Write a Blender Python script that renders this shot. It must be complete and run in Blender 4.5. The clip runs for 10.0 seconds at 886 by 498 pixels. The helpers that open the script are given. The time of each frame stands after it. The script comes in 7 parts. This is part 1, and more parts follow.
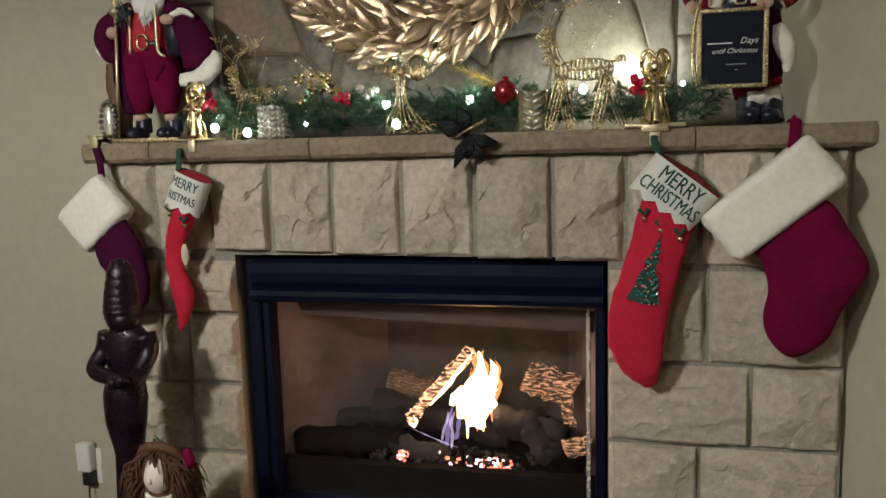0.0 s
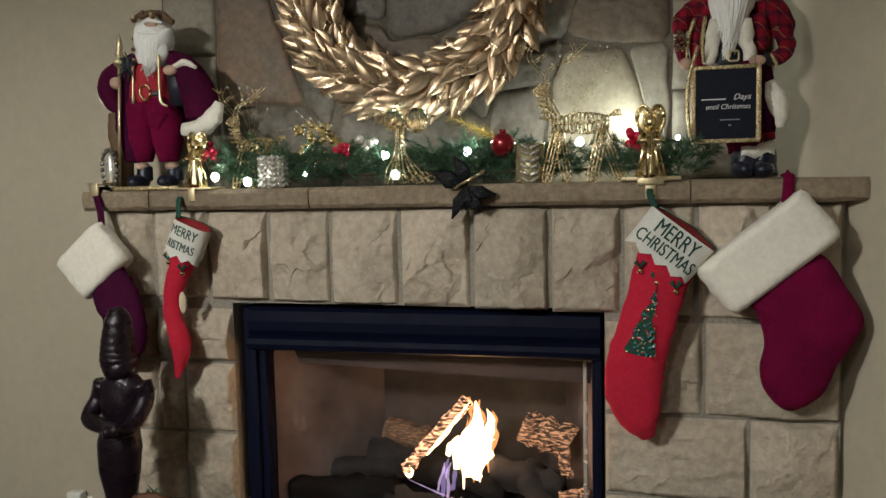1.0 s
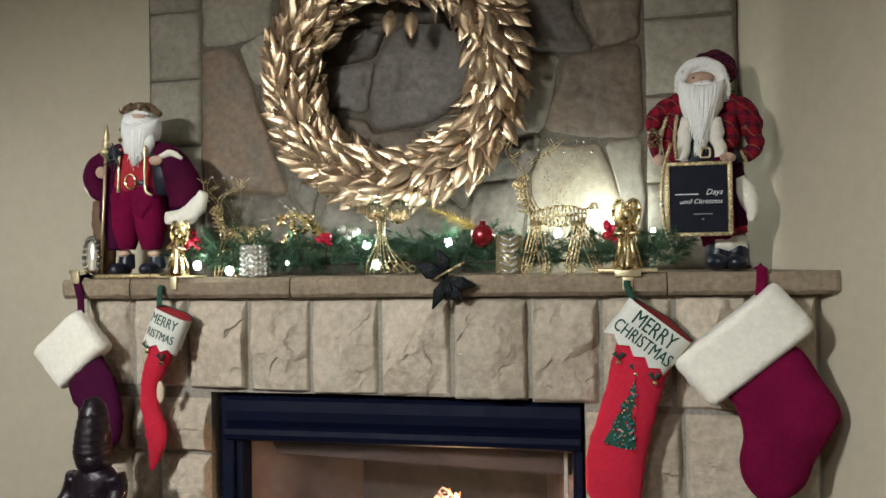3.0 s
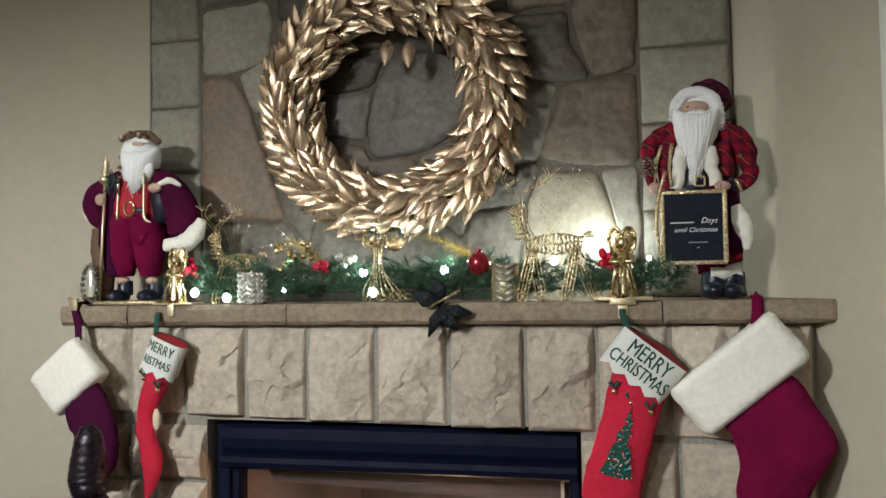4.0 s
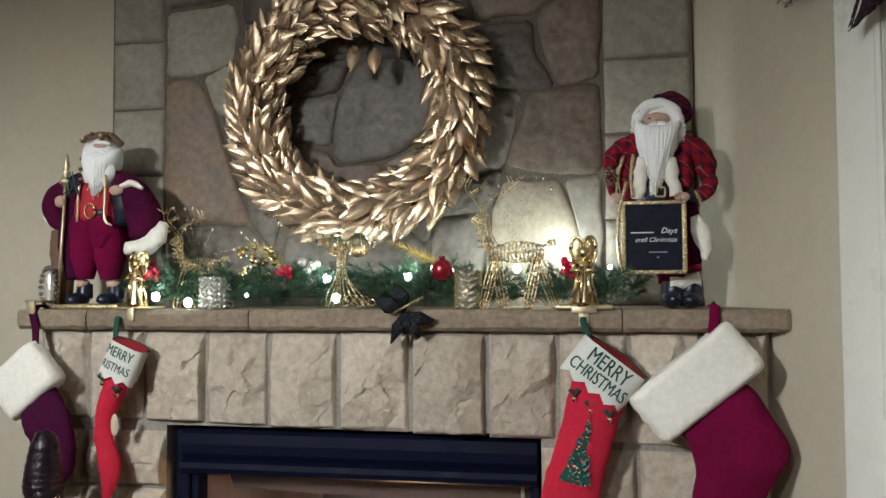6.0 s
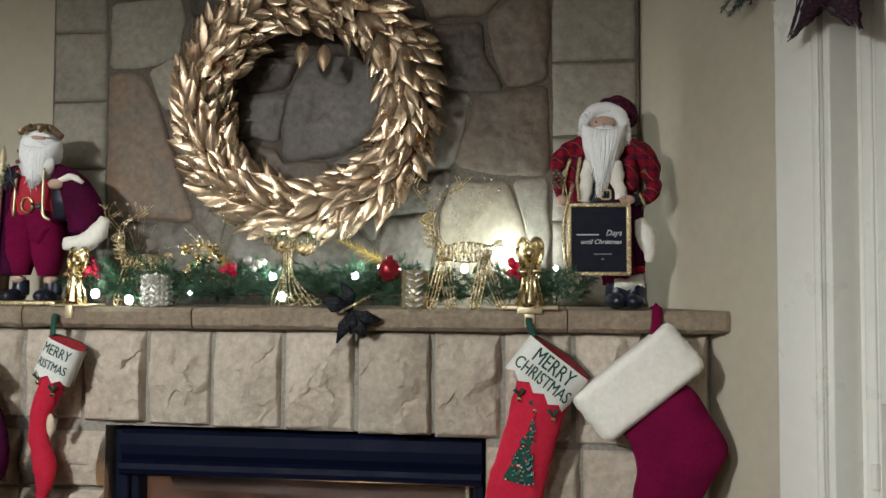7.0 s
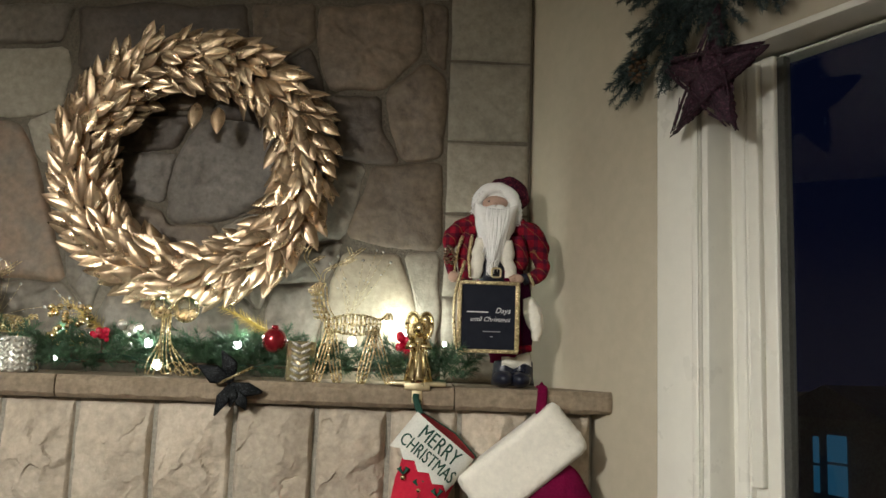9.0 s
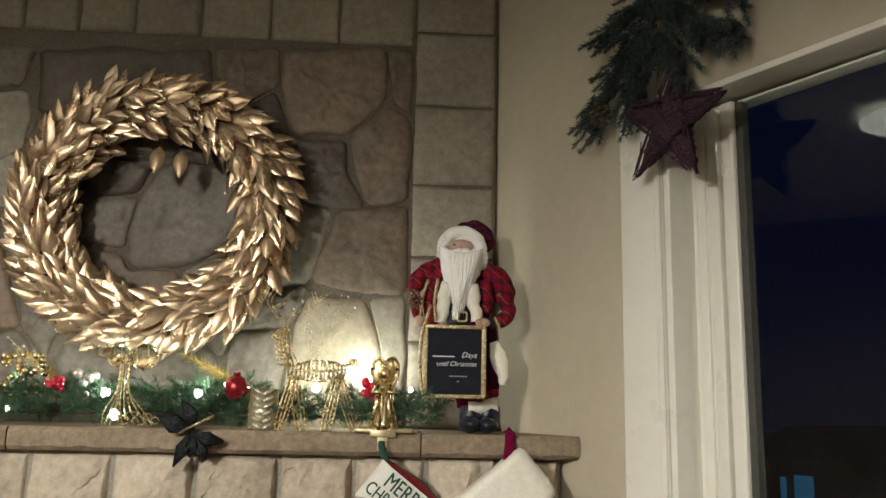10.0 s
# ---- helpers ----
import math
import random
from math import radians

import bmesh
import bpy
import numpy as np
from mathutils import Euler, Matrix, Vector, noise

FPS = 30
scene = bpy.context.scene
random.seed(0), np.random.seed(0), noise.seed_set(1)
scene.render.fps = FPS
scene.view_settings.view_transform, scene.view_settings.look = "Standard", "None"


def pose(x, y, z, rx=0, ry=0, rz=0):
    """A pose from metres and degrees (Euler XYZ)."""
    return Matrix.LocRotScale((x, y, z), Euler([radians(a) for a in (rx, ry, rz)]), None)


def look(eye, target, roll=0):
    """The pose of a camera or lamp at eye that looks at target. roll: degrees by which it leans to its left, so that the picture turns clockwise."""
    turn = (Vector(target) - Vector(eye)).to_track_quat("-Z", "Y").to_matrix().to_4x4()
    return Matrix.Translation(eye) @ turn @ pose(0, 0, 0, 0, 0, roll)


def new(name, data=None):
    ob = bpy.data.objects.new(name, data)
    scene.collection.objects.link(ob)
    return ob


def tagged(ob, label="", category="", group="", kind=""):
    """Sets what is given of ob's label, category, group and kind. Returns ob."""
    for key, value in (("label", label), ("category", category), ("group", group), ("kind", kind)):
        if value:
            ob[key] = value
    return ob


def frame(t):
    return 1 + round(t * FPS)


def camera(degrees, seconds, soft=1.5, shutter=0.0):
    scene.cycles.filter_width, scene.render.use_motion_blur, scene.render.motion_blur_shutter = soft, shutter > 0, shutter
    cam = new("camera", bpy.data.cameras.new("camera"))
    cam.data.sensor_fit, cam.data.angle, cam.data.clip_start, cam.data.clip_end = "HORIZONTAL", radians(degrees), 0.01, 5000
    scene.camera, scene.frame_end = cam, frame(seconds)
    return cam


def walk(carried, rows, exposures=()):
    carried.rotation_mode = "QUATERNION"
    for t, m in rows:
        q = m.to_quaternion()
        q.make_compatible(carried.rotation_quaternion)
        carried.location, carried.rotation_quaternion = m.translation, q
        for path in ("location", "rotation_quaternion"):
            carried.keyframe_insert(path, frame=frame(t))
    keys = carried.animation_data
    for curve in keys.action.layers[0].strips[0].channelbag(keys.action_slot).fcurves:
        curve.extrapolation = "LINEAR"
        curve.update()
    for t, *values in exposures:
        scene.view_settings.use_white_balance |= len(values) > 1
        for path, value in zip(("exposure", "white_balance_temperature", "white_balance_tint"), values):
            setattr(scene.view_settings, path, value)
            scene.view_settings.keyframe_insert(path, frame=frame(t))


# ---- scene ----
cam = camera(57.0, 10.0, soft=1.5)
PATH = [
    (0, (1.48, -1.959, 1.288), (0.996, -0.037, 1.02), -1.6),
    (0.5, (1.475, -1.964, 1.302), (0.987, -0.037, 1.073), -1.5),
    (1, (1.479, -1.968, 1.31), (1.004, -0.032, 1.143), -1.2),
    (1.5, (1.475, -1.974, 1.318), (1.026, -0.027, 1.219), -1.0),
    (2, (1.475, -1.979, 1.327), (1.041, -0.028, 1.283), -1.0),
    (2.5, (1.477, -1.985, 1.333), (1.051, -0.03, 1.325), -1.0),
    (4, (1.509, -1.985, 1.353), (1.069, -0.036, 1.431), -0.9),
    (4.5, (1.515, -1.981, 1.361), (1.083, -0.031, 1.454), -0.8),
    (5, (1.524, -1.979, 1.364), (1.107, -0.026, 1.468), -0.7),
    (6.5, (1.525, -1.993, 1.363), (1.209, -0.02, 1.439), -0.1),
    (7, (1.531, -1.988, 1.365), (1.285, -0.005, 1.446), 0.2),
    (7.5, (1.536, -1.984, 1.364), (1.357, 0.006, 1.466), 0.7),
    (8, (1.534, -1.979, 1.364), (1.434, 0.013, 1.509), 1.3),
    (8.5, (1.509, -1.978, 1.368), (1.509, 0.011, 1.572), 1.8),
    (9, (1.51, -1.975, 1.369), (1.547, 0.007, 1.631), 2.0),
    (9.5, (1.513, -1.968, 1.372), (1.576, 0.007, 1.678), 1.8),
    (10, (1.515, -1.965, 1.373), (1.628, -0.002, 1.741), 1.3),
]
walk(cam, [(t, look(eye, target, roll)) for t, eye, target, roll in PATH],
     exposures=[(0.0, -0.48, 6300, 10), (1.0, -0.54, 6350, 10), (1.6, -0.34, 6300, 10), (2.5, 0.06, 6150, 9), (4.5, 0.06, 5800, 10), (7.5, -0.06, 5950, 11), (8.5, -0.04, 6250, 11), (10.0, 0.14, 6700, 11)])

# ---- plan: the fireplace faces -y; x runs along the mantel, 0 to 1.95
FACE, BACK = 0.0, 0.25          # faces of the lower surround and of the upper stonework
TOP, UNDER = 1.30, 1.247        # the mantel shelf
CEIL = 2.75
WALL0 = Vector((1.785, 0.262, 0))            # where the slanting window wall meets the stone
ALONG = Vector((0.49, -0.872, 0)).normalized()
INTO = Vector((0.872, 0.49, 0)).normalized()  # out of the room through the window wall

# ---- world and lamps
world = bpy.data.worlds.new("night")
scene.world = world
world.use_nodes = True
bg = world.node_tree.nodes["Background"]
bg.inputs[0].default_value = (0.005, 0.009, 0.034, 1)
bg.inputs[1].default_value = 0.24


def lamp(name, kind, where, power, colour, target=None, size=0.1, spot=None, blend=0.3):
    data = bpy.data.lights.new(name, kind)
    data.energy, data.color = power, colour
    if kind == "AREA":
        data.shape, data.size = "DISK", size
    else:
        data.shadow_soft_size = size
    if spot:
        data.spot_size, data.spot_blend = radians(spot), blend
    ob = new(name, data)
    ob.matrix_world = look(where, target) if target else Matrix.Translation(where)
    return ob


WARM = (1.0, 0.985, 0.91)
# unseen bulbs of the pendant, spread apart to soften the shadows
for dx, dy in ((-0.06, 0.03), (0.0, -0.03), (0.06, 0.03)):
    lamp("pendant_light", "POINT", (dx, -2.70 + dy, 2.110), 84, WARM, size=0.09)
# two added fill spots that even out the brightness of the stonework
lamp("ceiling_fill_light", "SPOT", (0.30, -2.3, 2.68), 24, WARM, (0.9, 0.1, 0.70), size=0.16, spot=105, blend=0.9)
lamp("room_fill_light", "SPOT", (0.9, -3.2, 2.68), 62, WARM, (1.6, -0.3, 0.35), size=0.15, spot=58, blend=0.9)

# ---- materials


def material(name, colour, rough=0.7, metal=0.0, vary=0.15, scale=8.0, bump=0.0, bump_scale=60.0, second=None, mix_scale=3.0,
             random_tint=0.0, sheen=0.0, coat=0.0, emit=None, strength=0.0, island=False, spec=0.5, speckle=None, speckle_scale=400.0, detail=6.0):
    """A principled surface with colour variation at two scales, optional bump, tint by object or island, and speckle."""
    m = bpy.data.materials.new(name)
    m.use_nodes = True
    nt = m.node_tree
    N, L = nt.nodes, nt.links
    b = N["Principled BSDF"]
    b.inputs["Roughness"].default_value, b.inputs["Metallic"].default_value = rough, metal
    b.inputs["Specular IOR Level"].default_value = spec
    if sheen:
        b.inputs["Sheen Weight"].default_value = sheen
        b.inputs["Sheen Roughness"].default_value = 0.4
        b.inputs["Sheen Tint"].default_value = (*[min(1, 2.5 * c) for c in colour], 1)
    if coat:
        b.inputs["Coat Weight"].default_value = coat
        b.inputs["Coat Roughness"].default_value = 0.15
    co = N.new("ShaderNodeTexCoord").outputs["Object"]
    g = N.new("ShaderNodeNewGeometry")
    pos = g.outputs["Position"]

    def tex(size, det=detail, rgh=0.6):
        t = N.new("ShaderNodeTexNoise")
        t.inputs["Scale"].default_value, t.inputs["Detail"].default_value, t.inputs["Roughness"].default_value = size, det, rgh
        L.new(pos, t.inputs["Vector"])
        return t.outputs["Fac"]

    def remap(value, lo, hi, a=0.3, z=0.7):
        r = N.new("ShaderNodeMapRange")
        for n, v in zip((1, 2, 3, 4), (a, z, lo, hi)):
            r.inputs[n].default_value = v
        L.new(value, r.inputs[0])
        return r.outputs[0]

    def mixed(fac, one, two, kind="MIX"):
        x = N.new("ShaderNodeMix")
        x.data_type, x.blend_type = "RGBA", kind
        for socket, v in ((x.inputs[0], fac), (x.inputs[6], one), (x.inputs[7], two)):
            if hasattr(v, "is_linked"):
                L.new(v, socket)
            elif isinstance(v, (int, float)):
                socket.default_value = v
            else:
                socket.default_value = (*v, 1) if len(v) == 3 else v
        return x.outputs[2]

    base = tuple(colour)
    col = mixed(remap(tex(mix_scale), 0, 1), base, second if second else tuple(c * (1 - vary) for c in base))
    fine = remap(tex(scale * 6, 3), 1 - vary, 1 + vary * 0.6)
    col = mixed(1.0, col, fine, "MULTIPLY")
    if random_tint:
        src = g.outputs["Random Per Island"] if island else N.new("ShaderNodeObjectInfo").outputs["Random"]
        col = mixed(1.0, col, remap(src, 1 - random_tint, 1 + random_tint * 0.5, 0, 1), "MULTIPLY")
    if speckle:
        v = N.new("ShaderNodeTexVoronoi")
        v.inputs["Scale"].default_value = speckle_scale
        L.new(pos, v.inputs["Vector"])
        sep = N.new("ShaderNodeSeparateColor")
        L.new(v.outputs["Color"], sep.inputs[0])
        col = mixed(remap(sep.outputs[0], 0, 1, 0.78, 0.82), col, speckle)
    L.new(col, b.inputs["Base Color"])
    L.new(remap(tex(scale * 2, 4), max(0.02, rough - 0.12), min(1, rough + 0.12)), b.inputs["Roughness"])
    if bump:
        bp = N.new("ShaderNodeBump")
        bp.inputs["Strength"].default_value, bp.inputs["Distance"].default_value = 1.0, bump
        L.new(tex(bump_scale, 5), bp.inputs["Height"])
        L.new(bp.outputs[0], b.inputs["Normal"])
    if emit:
        b.inputs["Emission Color"].default_value = (*emit, 1)
        b.inputs["Emission Strength"].default_value = strength
    return m


M = dict(
    wall=material("beige_wall_paint", (0.485, 0.43, 0.325), 0.75, vary=0.05, scale=5, bump=0.0006, bump_scale=260, mix_scale=1.5),
    ceiling=material("ceiling_paint", (0.75, 0.72, 0.66), 0.85, vary=0.05, bump=0.0008, bump_scale=200),
    floor=material("dark_walnut_floor", (0.034, 0.02, 0.013), 0.85, spec=0.15, vary=0.25, scale=6, second=(0.022, 0.013, 0.009), mix_scale=5, bump=0.0004, random_tint=0.3),
    split=material("split_face_stone", (0.53, 0.46, 0.365), 0.85, vary=0.2, scale=9, second=(0.45, 0.375, 0.285), mix_scale=6, bump=0.005, bump_scale=38, random_tint=0.16),
    column=material("squared_sandstone", (0.37, 0.335, 0.265), 0.85, vary=0.2, scale=9, second=(0.27, 0.24, 0.19), mix_scale=4, bump=0.003, bump_scale=45, random_tint=0.16),
    grey_stone=material("grey_fieldstone", (0.235, 0.208, 0.168), 0.62, vary=0.28, scale=8, second=(0.17, 0.14, 0.105), mix_scale=9, bump=0.003, bump_scale=40, random_tint=0.2),
    slate_stone=material("blue_grey_fieldstone", (0.225, 0.20, 0.17), 0.6, vary=0.3, scale=9, second=(0.15, 0.13, 0.108), mix_scale=10, bump=0.003, bump_scale=36, random_tint=0.15),
    brown_stone=material("brown_fieldstone", (0.225, 0.168, 0.115), 0.6, vary=0.28, scale=8, second=(0.155, 0.12, 0.088), mix_scale=8, bump=0.003, bump_scale=40, random_tint=0.2),
    rust_stone=material("rust_tan_fieldstone", (0.29, 0.188, 0.118), 0.62, vary=0.25, scale=8, second=(0.20, 0.165, 0.125), mix_scale=10, bump=0.003, bump_scale=40, random_tint=0.12),
    dark_stone=material("dark_fieldstone", (0.12, 0.092, 0.068), 0.58, vary=0.3, scale=9, second=(0.08, 0.064, 0.052), mix_scale=8, bump=0.003, bump_scale=40, random_tint=0.15),
    sand_stone=material("sand_fieldstone", (0.46, 0.40, 0.29), 0.62, vary=0.2, scale=8, second=(0.34, 0.29, 0.21), mix_scale=8, bump=0.003, bump_scale=45, random_tint=0.1),
    gasket=material("grey_rubber_seal", (0.07, 0.07, 0.06), 0.7, vary=0.25, scale=30),
    mortar=material("mortar", (0.33, 0.30, 0.25), 0.95, vary=0.25, scale=20, bump=0.003, bump_scale=140),
    dark_mortar=material("dark_mortar", (0.17, 0.145, 0.11), 0.95, vary=0.3, scale=20, bump=0.003, bump_scale=140),
    mantel=material("mantel_stone", (0.32, 0.25, 0.172), 0.8, vary=0.3, scale=10, second=(0.22, 0.165, 0.11), mix_scale=8, bump=0.002, bump_scale=70, random_tint=0.12),
    trim=material("white_trim_paint", (0.77, 0.75, 0.67), 0.35, vary=0.04, scale=4, bump=0.0003, bump_scale=120),
    black=material("black_enamelled_metal", (0.004, 0.006, 0.02), 0.55, vary=0.2, scale=12, bump=0.0003, bump_scale=300, spec=0.09),
    firebrick=material("sooty_firebox", (0.20, 0.155, 0.145), 0.6, vary=0.15, scale=7, second=(0.07, 0.055, 0.05), mix_scale=4, bump=0.002, bump_scale=50),
    soot_back=material("sooty_back_panel", (0.075, 0.058, 0.052), 0.75, vary=0.25, scale=6, second=(0.022, 0.018, 0.017), mix_scale=3.4, bump=0.002, bump_scale=50),
    dark=material("soot", (0.006, 0.006, 0.006), 0.95, vary=0.3, bump=0.002, spec=0.05),
    lawn=material("dark_lawn", (0.03, 0.045, 0.02), 0.95, vary=0.3, scale=3, bump=0.02, bump_scale=20),
    # unseen wall, darkened in its colour to dim the window's reflection
    far_wall=material("darkened_unseen_wall", (0.16, 0.125, 0.085), 0.8, vary=0.1, scale=4),
)


def glass(name, tint=(1, 1, 1), rough=0.0):
    m = bpy.data.materials.new(name)
    m.use_nodes = True
    b = m.node_tree.nodes["Principled BSDF"]
    b.inputs["Base Color"].default_value = (*tint, 1)
    b.inputs["Transmission Weight"].default_value = 1.0
    b.inputs["Roughness"].default_value = rough
    b.inputs["IOR"].default_value = 1.45
    return m


M["glass"] = glass("clear_glass")
M["smoked"] = glass("fireplace_glass", (0.86, 0.82, 0.80))


def glow(name, colour, strength):
    m = bpy.data.materials.new(name)
    m.use_nodes = True
    nt = m.node_tree
    nt.nodes.remove(nt.nodes["Principled BSDF"])
    e = nt.nodes.new("ShaderNodeEmission")
    e.inputs[0].default_value, e.inputs[1].default_value = (*colour, 1), strength
    nt.links.new(e.outputs[0], nt.nodes["Material Output"].inputs[0])
    return m


# ---- mesh helpers


def mesh_of(name, bm, mats, smooth=True):
    me = bpy.data.meshes.new(name)
    bm.normal_update()
    bm.to_mesh(me)
    bm.free()
    for m in mats if isinstance(mats, (list, tuple)) else [mats]:
        me.materials.append(m)
    if smooth:
        me.polygons.foreach_set("use_smooth", [True] * len(me.polygons))
    return me


def part(name, bm, mat, parent=None, label="", smooth=True, at=None):
    ob = new(name, mesh_of(name, bm, mat, smooth))
    if at is not None:
        ob.matrix_basis = at
    if parent:
        ob.parent = parent
    if label:
        ob["label"] = label
    return ob


def thing(name, label, category, where=(0, 0, 0), group="", kind=""):
    ob = new(name)
    ob.empty_display_size = 0.05
    ob.matrix_basis = where if isinstance(where, Matrix) else Matrix.Translation(where)
    bpy.context.view_layer.update()
    return tagged(ob, label, category, group, kind)


def box(bm, lo, hi, bevel=0.0, m=None, mi=0):
    """A box between two corners, with bevelled edges, added to bm."""
    vs = [bm.verts.new((x, y, z)) for x in (lo[0], hi[0]) for y in (lo[1], hi[1]) for z in (lo[2], hi[2])]
    quads = ((0, 1, 3, 2), (4, 6, 7, 5), (0, 4, 5, 1), (2, 3, 7, 6), (0, 2, 6, 4), (1, 5, 7, 3))
    fs = [bm.faces.new([vs[i] for i in q]) for q in quads]
    for f in fs:
        f.material_index = mi
    if bevel:
        es = list({e for f in fs for e in f.edges})
        r = bmesh.ops.bevel(bm, geom=es, offset=bevel, segments=2, affect="EDGES", profile=0.6)
        vs = list({v for f in r["faces"] for v in f.verts} | {v for v in vs if v.is_valid})
        for f in r["faces"]:
            f.material_index = mi
    if m is not None:
        bmesh.ops.transform(bm, matrix=m, verts=[v for v in vs if v.is_valid])
    return bm


def boxed(lo, hi, bevel=0.0, m=None):
    return box(bmesh.new(), lo, hi, bevel, m)


def smooth_line(pts, n=6):
    """Catmull-Rom through points."""
    pts = [Vector(p) for p in pts]
    ext = [pts[0] * 2 - pts[1]] + pts + [pts[-1] * 2 - pts[-2]]
    out = []
    for i in range(1, len(ext) - 2):
        a, b, c, d = ext[i - 1:i + 3]
        for k in range(n):
            t = k / n
            out.append(0.5 * ((2 * b) + (c - a) * t + (2 * a - 5 * b + 4 * c - d) * t * t + (3 * b - a - 3 * c + d) * t ** 3))
    out.append(pts[-1])
    return out


def lerp_list(vals, n):
    """Values at knots spread smoothly over n samples."""
    xs = np.linspace(0, len(vals) - 1, n)
    return np.interp(xs, range(len(vals)), vals)


def tube(bm, pts, radii, sides=8, flat=None, mi=0, up=(0, -1, 0), caps=True, rough=0.0):
    """A closed sweep along points. radii: half-width at each point; flat: half-depth along up."""
    pts = [Vector(p) for p in pts]
    n = len(pts)
    radii = [radii] * n if isinstance(radii, (int, float)) else list(radii)
    flat = radii if flat is None else ([flat] * n if isinstance(flat, (int, float)) else list(flat))
    up = Vector(up)
    rings = []
    for i, p in enumerate(pts):
        t = (pts[min(i + 1, n - 1)] - pts[max(i - 1, 0)]).normalized()
        u = up - t * up.dot(t)
        if u.length < 0.05:
            u = Vector((1, 0, 0)) - t * t.x
            if u.length < 0.05:
                u = Vector((0, 0, 1)) - t * t.z
        u.normalize()
        s = t.cross(u)
        ring = []
        for k in range(sides):
            a = 2 * math.pi * k / sides
            q = p + s * (math.cos(a) * radii[i]) + u * (math.sin(a) * flat[i])
            if rough:
                q += (q - p).normalized() * rough * noise.noise(q * (0.35 / rough if rough > 0.02 else 45))
            ring.append(bm.verts.new(q))
        rings.append(ring)
    for a, b in zip(rings, rings[1:]):
        for k in range(sides):
            bm.faces.new((a[k], a[(k + 1) % sides], b[(k + 1) % sides], b[k])).material_index = mi
    if caps:
        bm.faces.new(rings[0][::-1]).material_index = mi
        bm.faces.new(rings[-1]).material_index = mi
    return bm


def ball(bm, c, r, seg=12, rings=8, mi=0, m=None, rough=0.0, freq=30):
    """An ellipsoid; r is a radius or three."""
    r = (r, r, r) if isinstance(r, (int, float)) else r
    turn = m or Matrix()
    c = Vector(c)
    rows = []
    for i in range(rings + 1):
        th = math.pi * i / rings
        row = []
        for k in range(1 if i in (0, rings) else seg):
            a = 2 * math.pi * k / seg
            p = Vector((r[0] * math.sin(th) * math.cos(a), r[1] * math.sin(th) * math.sin(a), r[2] * math.cos(th)))
            p = c + (turn @ p)
            if rough:
                p += (p - c).normalized() * rough * noise.noise(p * freq)
            row.append(bm.verts.new(p))
        rows.append(row)
    for i in range(rings):
        a, b = rows[i], rows[i + 1]
        for k in range(seg):
            if i == 0:
                f = bm.faces.new((a[0], b[k], b[(k + 1) % seg]))
            elif i == rings - 1:
                f = bm.faces.new((a[k], b[0], a[(k + 1) % seg]))
            else:
                f = bm.faces.new((a[k], b[k], b[(k + 1) % seg], a[(k + 1) % seg]))
            f.material_index = mi
    return bm


